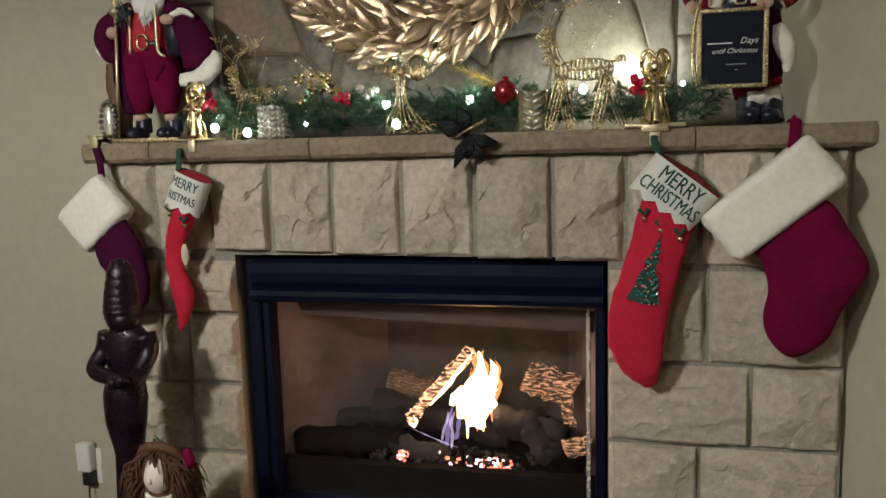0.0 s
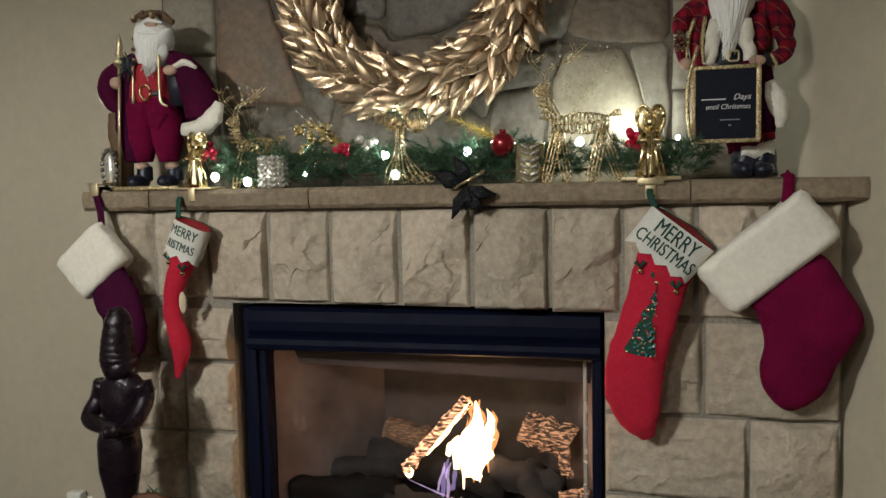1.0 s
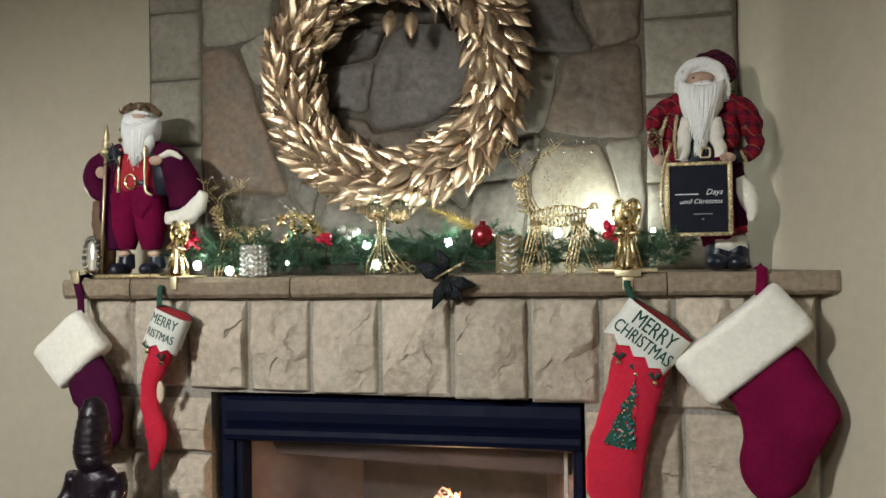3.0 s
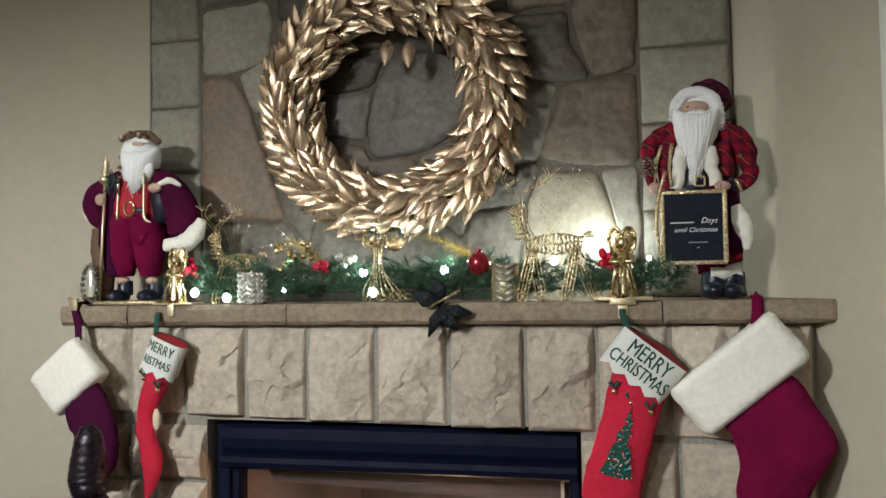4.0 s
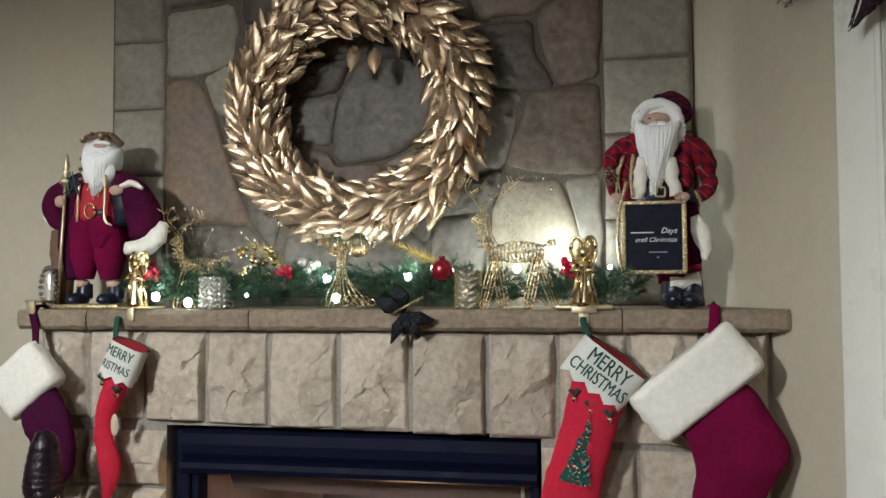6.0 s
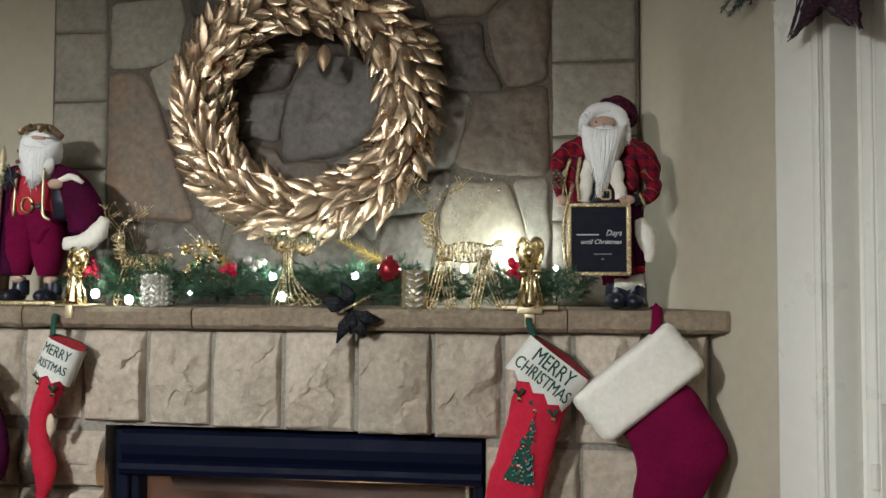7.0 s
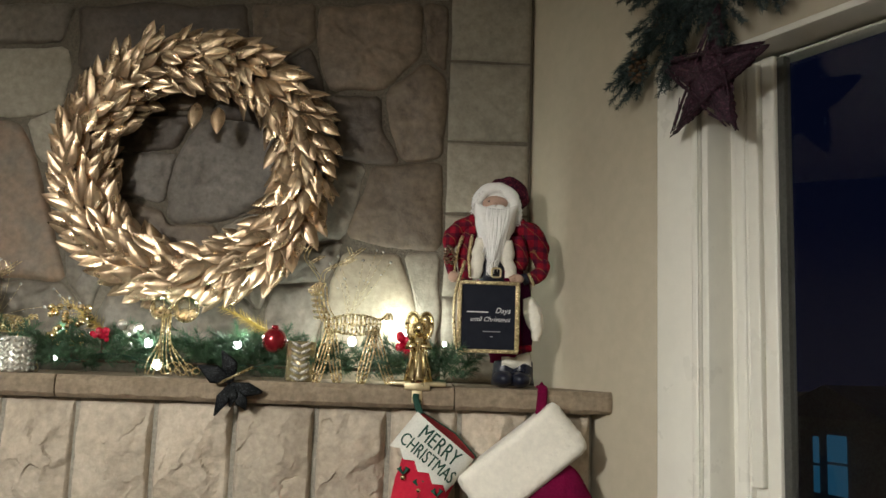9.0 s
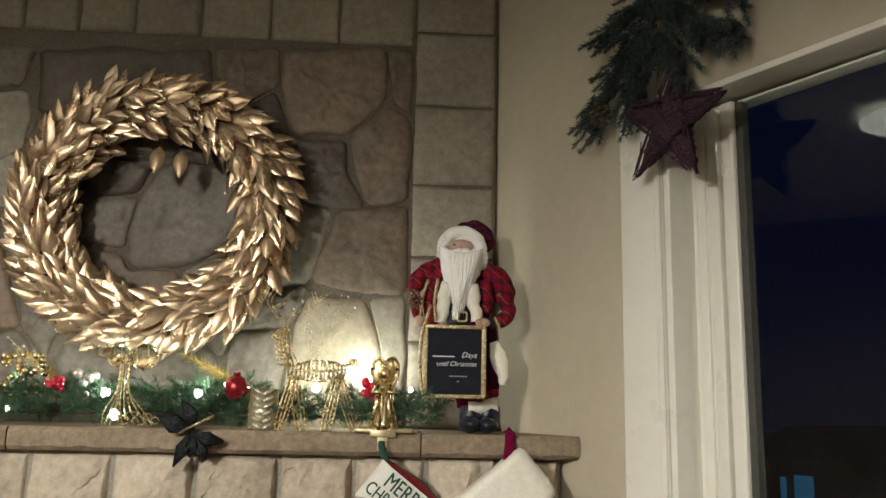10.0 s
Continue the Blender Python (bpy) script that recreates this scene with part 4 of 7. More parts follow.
def berries(c, n, spread, mat, label, r=0.011, seed=0, cat="berries", name="berry_cluster"):
    t = thing(name, label, cat, c)
    rnd = random.Random(seed)
    for k in range(n):
        bm = bmesh.new()
        p = Vector((rnd.uniform(-1, 1), rnd.uniform(-0.6, 0.6), rnd.uniform(-1, 1))) * spread
        ball(bm, p, r * rnd.uniform(0.8, 1.15), 9, 6)
        part("berry", bm, mat, t)
    bm = bmesh.new()
    tube(bm, [(0, 0.01, 0.01), (0, 0.02, -spread - 0.03)], 0.002, 5)
    part("stem", bm, M["twig"], t)
    return t


berries(v((0.350, 1.397), 0.005), 16, 0.026, M["berry"], "cluster of shiny red berries in the garland", 0.0095, 1)
berries(v((0.732, 1.396), 0.01), 14, 0.015, M["berry"], "cluster of shiny red berries in the garland", 0.008, 2)
berries(v((1.461, 1.395), 0.06), 11, 0.022, M["berry"], "cluster of dark red berries in the garland", 0.0115, 3)
berries(v((0.645, 1.413), 0.045), 36, 0.046, M["gold"], "cluster of shiny gold berries in the garland", 0.0085, 4)
berries(v((0.778, 1.395), 0.07), 9, 0.026, M["silver"], "cluster of clear glass berries in the garland", 0.012, 5)


def candle(x, y, r, h, cup, columns, around, rows, label):
    """A votive holder: a cup with raised chevron bands down its side, some of the columns of a full round."""
    t = thing("candle_holder", label, "candle holder", (x, y, TOP))
    bm = bmesh.new()
    tube(bm, [(0, 0, 0), (0, 0, 0.003), (0, 0, h - 0.002), (0, 0, h), (0, 0, h - 0.004)], [r * 0.95, r, r, r - 0.001, r - 0.005], 32)
    part("cup", bm, cup, t)
    step = 2 * math.pi / around
    for col in columns:
        a0 = step * (col + 0.5)
        bm = bmesh.new()
        for row in range(rows):
            z = h * (row + 0.15) / rows
            for sgn in (-1, 1):
                pts = [Vector(((r + 0.002) * math.sin(a0 + sgn * q * step * 0.5), -(r + 0.002) * math.cos(a0 + sgn * q * step * 0.5), z + q * h / rows * 0.75)) for q in (0.04, 0.5, 0.94)]
                tube(bm, pts, [0.0030, 0.0042, 0.0030], 6)
        part("rib_column", bm, M["silver"], t, "shiny silver chevron band")
    return t


candle(0.548, -0.005, 0.035, 0.083, M["silver"], range(9), 9, 6, "silver chevron-ribbed candle holder on the mantel")
candle(1.218, -0.008, 0.036, 0.094, M["gold_glass"], (-0.42,), 5, 6, "gold glass candle holder with a silver chevron band")


# gold feather sprays
def spray(base, tips, mat, label):
    t = thing("feather_spray", label, "spray", base)
    rnd = random.Random(len(tips))
    base = Vector(base)
    bm = bmesh.new()
    tip = Vector(tips[-1]) - base
    tube(bm, [(0, 0, 0), tip], [0.003, 0.001], 5)
    part("stem", bm, mat, t)
    sp = [(Vector((0, 0, 0)), Vector(q) - base) for q in tips]
    ob = new("plume", needle_mesh("barbs", sp, mat, 90, 0.035, 0.0009, 4))
    ob.parent = t
    ob["kind"] = "stuff"
    return t


spray(v((1.112, 1.417), 0.12), [v((0.990, 1.476), 0.12), v((1.021, 1.464), 0.13)], M["feather"], "gold glitter feather spray in the garland")
spray(v((0.695, 1.407), 0.12), [v((0.596, 1.477), 0.12), v((0.621, 1.461), 0.13)], M["feather"], "gold glitter feather spray in the garland")


# ---- wire reindeer
def wire_deer(label, x, z0, s, flip, y, mat):
    """A standing reindeer bent from doubled wire."""
    t = thing("wire_reindeer", label, "reindeer", (x, y, z0))

    def line(name, pts, r=0.0022):
        bm = bmesh.new()
        pts = [Vector((p[0] * s * flip, p[2] * s if len(p) > 2 else 0, p[1] * s)) for p in pts]
        pts = smooth_line(pts, 5)
        r = r * 1.4
        for off in (-0.004, 0.004) if r > 0.001 else (0,):
            tube(bm, [q + Vector((off, off * 0.6, 0)) for q in pts], r, 5)
        for q in pts[::3] if name == "leg" else ():
            tube(bm, [q + Vector((-0.005, -0.002, 0.001)), q + Vector((0.005, 0.002, -0.001))], r, 5)
        return part(name, bm, mat, t)

    for dx, dy in ((-0.33, -0.05), (-0.14, 0.08), (0.13, -0.05), (0.40, 0.08)):
        hip = -0.22 if dx < 0 else 0.23
        mid = (hip + dx) / 2
        line("leg", [(hip - 0.02, 0.54, dy * 0.5), (mid - 0.035, 0.28, dy), (dx - 0.03, 0.05, dy), (dx, 0.0, dy), (dx + 0.03, 0.05, dy), (mid + 0.035, 0.28, dy), (hip + 0.03, 0.54, dy * 0.5)], 0.0015)
    for k in range(7):
        a = k / 6
        zc, rr = 0.59 + 0.02 * a, 0.03 + 0.075 * math.sin(0.4 + a * 2.3)
        line("body_hoop", [(-0.24 + 0.5 * a + 0.02 * math.sin(q), zc + rr * math.cos(q), rr * 0.8 * math.sin(q)) for q in np.linspace(0, 6.28, 9)], 0.0016)
    for q in (0, 1.57, 3.14, 4.71):
        line("body_bar", [(-0.25, 0.60 + 0.04 * math.cos(q), 0.04 * math.sin(q)), (-0.05, 0.60 + 0.10 * math.cos(q), 0.08 * math.sin(q)), (0.12, 0.60 + 0.10 * math.cos(q), 0.08 * math.sin(q)), (0.27, 0.62 + 0.04 * math.cos(q), 0.04 * math.sin(q))], 0.0012)
    for off in (0.0, 0.05, 0.1):
        line("neck", [(-0.29 + off * 0.8, 0.62 + off * 0.6, 0.03 - off * 0.4), (-0.37 + off, 0.8, 0.04 - off), (-0.38 + off * 0.8, 0.99, 0)], 0.0013)
    for f in (0.66, 0.72, 0.78, 0.84, 0.90, 0.96):
        line("neck_hoop", [(-0.33 - 0.05 * (f - 0.66) / 0.3 + 0.05 * math.cos(q), f + 0.01 * math.sin(2 * q), 0.04 * math.sin(q)) for q in np.linspace(0, 6.28, 9)], 0.001)
    line("head", [(-0.31, 1.02), (-0.37, 1.01), (-0.44, 0.95), (-0.43, 0.92), (-0.36, 0.94), (-0.31, 1.02)], 0.0014)
    for sg in (-1, 1):
        line("antler", [(-0.33, 1.03, 0), (-0.36 + 0.05 * sg, 1.15, 0.05 * sg), (-0.30 + 0.2 * sg, 1.28, 0.08 * sg), (-0.18 + 0.26 * sg, 1.42, 0.1 * sg)], 0.0008)
        line("antler", [(-0.30 + 0.15 * sg, 1.22, 0.08 * sg), (-0.16 + 0.16 * sg, 1.3, 0.08 * sg)], 0.0008)
        line("antler", [(-0.26 + 0.22 * sg, 1.34, 0.08 * sg), (-0.34 + 0.26 * sg, 1.42, 0.08 * sg)], 0.0008)
    line("tail", [(0.32, 0.66), (0.38, 0.72), (0.4, 0.66)])
    return t


wire_deer("gold wire reindeer figure standing on the mantel", 1.335, TOP, 0.23, 1, -0.012, M["wire"])


def wire_ornament(x, y, h):
    """A standing bundle of looped gold wires under two clear globes."""
    t = thing("wire_ornament", "gold wire ornament with two clear glass globes on the mantel", "ornament", (x, y, TOP))
    rnd = random.Random(12)
    for k in range(9):
        f = k / 8 * 2 - 1
        bm = bmesh.new()
        foot = 0.055 * f + 0.016 * max(0, f) + 0.01
        pts = [(0.012 * f, 0.01 * math.cos(k), h), (0.016 * f, 0.012 * math.cos(k), h * 0.55), (0.022 * f + 0.3 * foot, 0.014 * math.sin(k), h * 0.25), (foot, 0.015 * math.cos(2 * k), 0.004)]
        tube(bm, smooth_line(pts, 6), 0.0019, 5)
        part("wire", bm, M["wire"], t)
    for k in range(5):
        bm = bmesh.new()
        c = Vector((0.012 + 0.018 * k, -0.012, 0.016 + 0.008 * (k % 2)))
        r = rnd.uniform(0.009, 0.016)
        tube(bm, [c + Vector((r * math.cos(a), 0.3 * r * math.sin(a + k), 0.8 * r * math.sin(a))) for a in np.linspace(0, 6.0, 15)], 0.0015, 5)
        part("curl", bm, M["wire"], t)
    for dx, dz, r in ((-0.014, h + 0.012, 0.026), (0.046, h + 0.010, 0.030)):
        bm = bmesh.new()
        ball(bm, (dx, 0.0, dz), r, 20, 14)
        globe = part("globe", bm, M["clear_gold"], t, "clear gold-tinted glass globe")
        for tilt in (0.0, 1.05, 2.1):
            bm = bmesh.new()
            tube(bm, [Vector((dx + r * 1.03 * math.cos(a) * math.cos(tilt), r * 1.03 * math.cos(a) * math.sin(tilt), dz + r * 1.03 * math.sin(a))) for a in np.linspace(0, 6.283, 25)], 0.0012, 5)
            part("hoop", bm, M["wire"], globe)
    bm = bmesh.new()
    tube(bm, [(-0.012, 0, h), (0.046, 0, h - 0.012)], 0.002, 5)
    part("crossbar", bm, M["wire"], t)
    return t


M["clear_gold"] = glass("clear_gold_glass", (0.98, 0.92, 0.74), 0.05)
wire_ornament(0.893, -0.012, 0.150)
wire_deer("thin gold wire reindeer figure standing on the mantel", 0.475, TOP, 0.19, 1, 0.06, M["wire"])


# ---- angel stocking holders
def angel(x, y, h, label, plate):
    t = thing("angel_stocking_holder", label, "stocking holder", (x, y, TOP))
    bm = bmesh.new()
    if plate:
        box(bm, (-0.067, -0.030, 0.0), (0.067, 0.06, 0.010), 0.003)
        box(bm, (-0.030, -0.033, -0.010), (0.030, -0.026, 0.008), 0.003)
        box(bm, (-0.012, -0.030, -0.04), (0.012, -0.022, 0.0), 0.002)
    else:
        box(bm, (-0.055, -0.022, 0.0), (0.055, 0.05, 0.006), 0.002)
        box(bm, (-0.010, -0.030, -0.03), (0.010, -0.022, 0.004), 0.002)
    part("base_plate", bm, M["brass"], t, "brushed brass base with hook")
    bm = bmesh.new()
    k = h / 0.17
    line = [(0, 0, 0.006), (0, 0, 0.02 * k), (0, 0, 0.06 * k), (0, 0, 0.10 * k), (0, 0, 0.118 * k)]
    tube(bm, line, [0.034 * k, 0.030 * k, 0.019 * k, 0.015 * k, 0.008 * k], 16, rough=0.003)
    for i in range(7):
        a = i / 7 * 6.28
        tube(bm, [(0.031 * k * math.cos(a), 0.031 * k * math.sin(a), 0.008), (0.02 * k * math.cos(a), 0.02 * k * math.sin(a), 0.06 * k), (0.012 * k * math.cos(a), 0.012 * k * math.sin(a), 0.1 * k)], 0.005 * k, 6)
    ball(bm, (0, -0.004, 0.132 * k), (0.013 * k, 0.013 * k, 0.016 * k), 12, 8)
    for sg in (-1, 1):
        tube(bm, [(0.016 * sg * k, -0.004, 0.105 * k), (0.026 * sg * k, -0.016, 0.088 * k), (0.006 * sg * k, -0.026, 0.092 * k)], [0.007 * k, 0.006 * k, 0.005 * k], 8)
    part("figure", bm, M["gold"], t)
    for sg in (-1, 1):
        bm = bmesh.new()
        c0 = Vector((0.013 * sg * k, 0.010, 0.136 * k))
        oval = [c0 + Vector((0.017 * k * math.cos(a) * sg, 0.004 * math.sin(2 * a), 0.033 * k * math.sin(a) + 0.006 * k * math.cos(a))) for a in np.linspace(0, 6.283, 25)]
        tube(bm, oval, 0.0046 * k, 7)
        ball(bm, c0, (0.016 * k, 0.006 * k, 0.031 * k), 16, 10, rough=0.006 * k, freq=120)
        for j in range(1, 6):
            lo_p, hi_p = oval[12 + j], oval[12 - j]
            tube(bm, smooth_line([lo_p, (lo_p + hi_p) / 2 + Vector((0.005 * sg * k, -0.004, 0)), hi_p], 3), 0.0028 * k, 6)
        tube(bm, [c0 + Vector((-0.018 * sg * k, 0, -0.03 * k)), c0 + Vector((-0.006 * sg * k, 0, -0.018 * k))], 0.007 * k, 7)
        part("wing", bm, M["gold"], t)
    return t


angel(1.497, -0.025, 0.172, "shiny gold angel stocking holder on the mantel edge", True)
angel(0.338, -0.025, 0.150, "small shiny gold angel stocking holder on the mantel", False)


# ---- stockings
def text_mesh(s, size, shear=0.0, mat=None, bold=0.0, extrude=0.0):
    cu = bpy.data.curves.new("lettering", "FONT")
    cu.body, cu.size, cu.shear, cu.offset, cu.extrude = s, size, shear, bold, extrude
    cu.align_x, cu.align_y, cu.resolution_u = "CENTER", "CENTER", 3
    tmp = bpy.data.objects.new("lettering", cu)
    me = bpy.data.meshes.new_from_object(tmp)
    bpy.data.objects.remove(tmp)
    if mat:
        me.materials.clear()
        me.materials.append(mat)
    return me


def sweep_sock(pts, widths, thick, y, rough=0.0, sides=22, n=7):
    line = smooth_line([v(p, y) for p in pts], n)
    w = lerp_list(widths, len(line))
    bm = bmesh.new()
    f = [min(thick, q * 0.8) for q in w]
    tube(bm, line, list(w), sides, f, rough=rough)
    return bm


def pillow(outline, y, thick, rough=0.003, rings=12):
    """A stuffed flat shape: a smooth closed outline (x, z), fullest in the middle, soft at its seam."""
    k = len(outline)
    loop = [Vector((p[0], 0, p[1])) for p in outline]
    rim = []
    for i in range(k):
        a, b, c, d = (loop[(i + j) % k] for j in (-1, 0, 1, 2))
        for n in range(9):
            t = n / 9
            rim.append(0.5 * ((2 * b) + (c - a) * t + (2 * a - 5 * b + 4 * c - d) * t * t + (3 * b - a - 3 * c + d) * t ** 3))
    mid = sum(rim, Vector()) / len(rim)
    bm = bmesh.new()
    seam = [bm.verts.new((p.x, y, p.z)) for p in rim]
    for sg in (-1, 1):
        prev = seam
        for j in range(1, rings):
            f = 1 - j / rings
            row = []
            for p in rim:
                q = mid + (p - mid) * f
                bulge = thick * (1 - f ** 2.6) ** 0.55 * (1 + 0.16 * noise.noise(q * 13 + Vector((0, sg, 0))))
                row.append(bm.verts.new((q.x, y + sg * bulge + rough * noise.noise(q * 60), q.z)))
            for n in range(len(rim)):
                bm.faces.new((prev[n], prev[(n + 1) % len(rim)], row[(n + 1) % len(rim)], row[n]))
            prev = row
        tip = bm.verts.new((mid.x, y + sg * thick, mid.z))
        for n in range(len(rim)):
            bm.faces.new((prev[n], prev[(n + 1) % len(rim)], tip))
    bmesh.ops.recalc_face_normals(bm, faces=bm.faces)
    return bm


def plush_stocking(label, cuff, cuff_w, leg, leg_w, loop, mat, thick=0.035, y=-0.095):
    """A velvet stocking: cuff from its open end to its lower edge, leg from there to the toe, and the loop that it hangs by."""
    o = Vector((loop[0][0], y, loop[0][1]))
    t = thing("christmas_stocking", label, "stocking", o, "stockings hanging from the mantel")
    back = Matrix.Translation(-o)
    bm = sweep_sock(leg, leg_w, thick, y, 0.006) if leg_w else pillow(leg, y, thick)
    bm.transform(back)
    part("leg", bm, mat, t)
    a, b = v(cuff[0], y), v(cuff[1], y)
    line = [a.lerp(b, k / 14) for k in range(15)]
    prof = [cuff_w * q for q in (0.95, 0.985, 1, 1, 1, 1, 1.01, 1.01, 1, 1, 1.01, 1, 1, 0.985, 0.95)]
    bm = bmesh.new()
    # a flat fold with rounded corners
    rows = []
    ax = (b - a).normalized()
    sd = ax.cross(Vector((0, -1, 0))).normalized()
    for i, p in enumerate(line):
        row = []
        for k in range(40):
            ang = 2 * math.pi * k / 40
            cx, cy = math.cos(ang), math.sin(ang)
            sx = math.copysign(abs(cx) ** 0.28, cx)
            sy = math.copysign(abs(cy) ** 0.8, cy)
            q = p + sd * (sx * prof[i]) + Vector((0, -1, 0)) * (sy * (thick + 0.008) * (0.75 if i in (0, 14) else 1))
            q += Vector((noise.noise(q * 60), noise.noise(q * 60 + Vector((9, 0, 0))), noise.noise(q * 60 + Vector((0, 9, 0))))) * 0.0028
            q += Vector((noise.noise(q * 190), noise.noise(q * 190 + Vector((9, 0, 0))), noise.noise(q * 190 + Vector((0, 9, 0))))) * 0.0016
            row.append(bm.verts.new(q - o))
        rows.append(row)
    for p, q in zip(rows, rows[1:]):
        for k in range(40):
            bm.faces.new((p[k], p[(k + 1) % 40], q[(k + 1) % 40], q[k]))
    bm.faces.new(rows[0][::-1])
    bm.faces.new(rows[-1])
    bmesh.ops.recalc_face_normals(bm, faces=bm.faces)
    part("cuff", bm, M["fur"], t, "ivory plush cuff")
    bm = bmesh.new()
    tube(bm, smooth_line([v(loop[0], -0.052), v(loop[1], -0.064), v(loop[2], y)], 5), 0.012, 8, 0.005)
    tube(bm, smooth_line([v(loop[0], -0.052), Vector((loop[0][0], -0.03, TOP + 0.008)), Vector((loop[0][0], 0.0, TOP + 0.006))], 5), 0.011, 8, 0.004)
    bm.transform(back)
    part("loop", bm, mat, t)
    return t


plush_stocking("burgundy velvet stocking with a wide ivory plush cuff",
               ((1.700, 1.190), (1.780, 1.092)), 0.142,
               [(1.700, 1.050), (1.780, 1.140), (1.852, 1.135), (1.898, 1.070), (1.936, 1.000), (1.918, 0.950), (1.885, 0.895), (1.855, 0.830),
                (1.790, 0.793), (1.742, 0.832), (1.728, 0.885), (1.737, 0.945), (1.722, 1.005)], None,
               ((1.790, 1.307), (1.787, 1.278), (1.779, 1.247)), M["velvet"])
plush_stocking("plum velvet stocking with an ivory plush cuff",
               ((0.028, 1.167), (0.111, 1.068)), 0.088,
               [(0.091, 1.089), (0.124, 1.026), (0.147, 0.966), (0.153, 0.913), (0.126, 0.866), (0.108, 0.843)],
               [0.058, 0.064, 0.063, 0.058, 0.044, 0.014],
               ((0.052, 1.290), (0.070, 1.251), (0.095, 1.207)), M["plum"], thick=0.028)


def knit_stocking(label, body, widths, cuff, cuff_w, hook, lines, size, thick=0.03, y=-0.09, tree=None, zig=5, bells=(), patch=None, lining=None):
    """A felt stocking with a lettered white cuff over a zigzag edge."""
    o = Vector((hook[0], y, hook[1]))
    t = thing("christmas_stocking", label, "stocking", o, "stockings hanging from the mantel")
    back = Matrix.Translation(-o)
    bm = sweep_sock(body, widths, thick, y, 0.004)
    bm.transform(back)
    part("leg", bm, M["knit"], t)
    a, b = v(cuff[0], y), v(cuff[1], y)
    ax = (b - a).normalized()
    sd = -ax.cross(Vector((0, -1, 0))).normalized()
    if sd.x < 0:
        sd = -sd
    length = (b - a).length

    def on(u, w, lift=0.0):
        """A place on the cuff: u across, in half-widths, w along, in cuff lengths."""
        u = max(-0.999, min(0.999, u))
        p = a + ax * (w * length) + sd * (u * cuff_w)
        return p + Vector((0, -(thick + 0.006) * (1 - u ** 4) ** 0.5 - lift, 0)) - o

    bm = bmesh.new()
    cols, rws = 40, 8
    grid = []
    for i in range(cols + 1):
        u = -1 + 2 * i / cols
        edge = 1.0 + 0.16 * abs(((i * zig / cols) % 1) * 2 - 1)
        grid.append([bm.verts.new(on(u, edge * j / rws)) for j in range(rws + 1)])
    for p, q in zip(grid, grid[1:]):
        for j in range(rws):
            bm.faces.new((p[j], q[j], q[j + 1], p[j + 1]))
    back_row = [[bm.verts.new(on(-1 + 2 * i / cols, j if j else -(lining or 0) * (1 - abs(-0.4 + 2 * i / cols - 0.8) / 1.4)) + Vector((0, 2 * (thick + 0.006) * (1 - min(0.999, abs(-1 + 2 * i / cols)) ** 4) ** 0.5, 0))) for j in (0, 1)] for i in range(cols + 1)]
    for p, q in zip(back_row, back_row[1:]):
        bm.faces.new((p[0], p[1], q[1], q[0]))
    front_rim = [g[0].co.copy() for g in grid]
    back_rim = [g[0].co.copy() for g in back_row]
    cuff_part = part("cuff", bm, M["knit_white"], t, "white knitted cuff with green lettering")
    if lining:
        bm = bmesh.new()
        loops = [[bm.verts.new(p + (q - p) * f + ax * (0.004 * math.sin(math.pi * f))) for f in (0.04, 0.35, 0.7, 0.97)] for p, q in zip(front_rim, back_rim)]
        for p, q in zip(loops, loops[1:]):
            for k in range(3):
                bm.faces.new((p[k], q[k], q[k + 1], p[k + 1]))
        part("lining", bm, M["red_cloth"], t, "red lining at the open top")
        bm = bmesh.new()
        tube(bm, back_rim, 0.0022, 6)
        part("rim_cord", bm, M["felt_green"], t, "dark cord round the opening")
    for text, w, u0 in lines:
        plain = text_mesh(text, size * (1.22 if text == "MERRY" else 1.0), mat=M["felt_green"])
        bm = bmesh.new()
        for shift in (-0.015, 0.015):
            bm.from_mesh(plain)
            bmesh.ops.translate(bm, vec=(shift * size, 0, 0), verts=list(bm.verts)[-len(plain.vertices):])
        bm.to_mesh(plain)
        bm.free()
        me = plain
        for vert in me.vertices:
            vert.co = on(u0 + vert.co.x * 0.76 / cuff_w, w - vert.co.y * 1.12 / length, 0.0016)
        ob = new("lettering", me)
        ob.parent = cuff_part
        ob["label"] = "dark green knitted words " + text.title()
    for p in bells:
        bm = bmesh.new()
        c = v(p, y - thick * 0.9) - o
        ball(bm, c, 0.0065, 10, 7)
        bell_part = part("bell", bm, M["gold"], t, "small gold bell")
        bm = bmesh.new()
        for sg in (-1, 1):
            tube(bm, [c + Vector((0, -0.002, 0.008)), c + Vector((0.010 * sg, -0.003, 0.020)), c + Vector((0.004 * sg, -0.002, 0.024))], [0.002, 0.005, 0.002], 6, 0.002)
        part("bell_leaf", bm, M["felt_green"], bell_part, "dark green felt leaf")
    if tree:
        top, left, right = [v(q, y - thick - 0.003) - o for q in tree]
        bm = bmesh.new()
        base = (left + right) / 2
        prev = None
        rows = 24
        for k in range(rows + 1):
            f = k / rows
            c = top.lerp(base, f)
            half = (right - left) * 0.5 * (f * 0.85 + 0.15 * ((f * 4) % 1)) * min(1, f * 3 + 0.1)
            row = [bm.verts.new(c - half + Vector((0, 0.004 if f > 0 else 0, 0))), bm.verts.new(c + Vector((0, -0.003, 0))), bm.verts.new(c + half + Vector((0, 0.006, 0)))]
            if prev:
                for m in (0, 1):
                    bm.faces.new((prev[m], prev[m + 1], row[m + 1], row[m]))
            prev = row
        tree_part = part("tree_applique", bm, M["felt_green"], t, "green felt tree with beads")
        rnd = random.Random(8)
        for k in range(120):
            f = rnd.random() ** 0.6
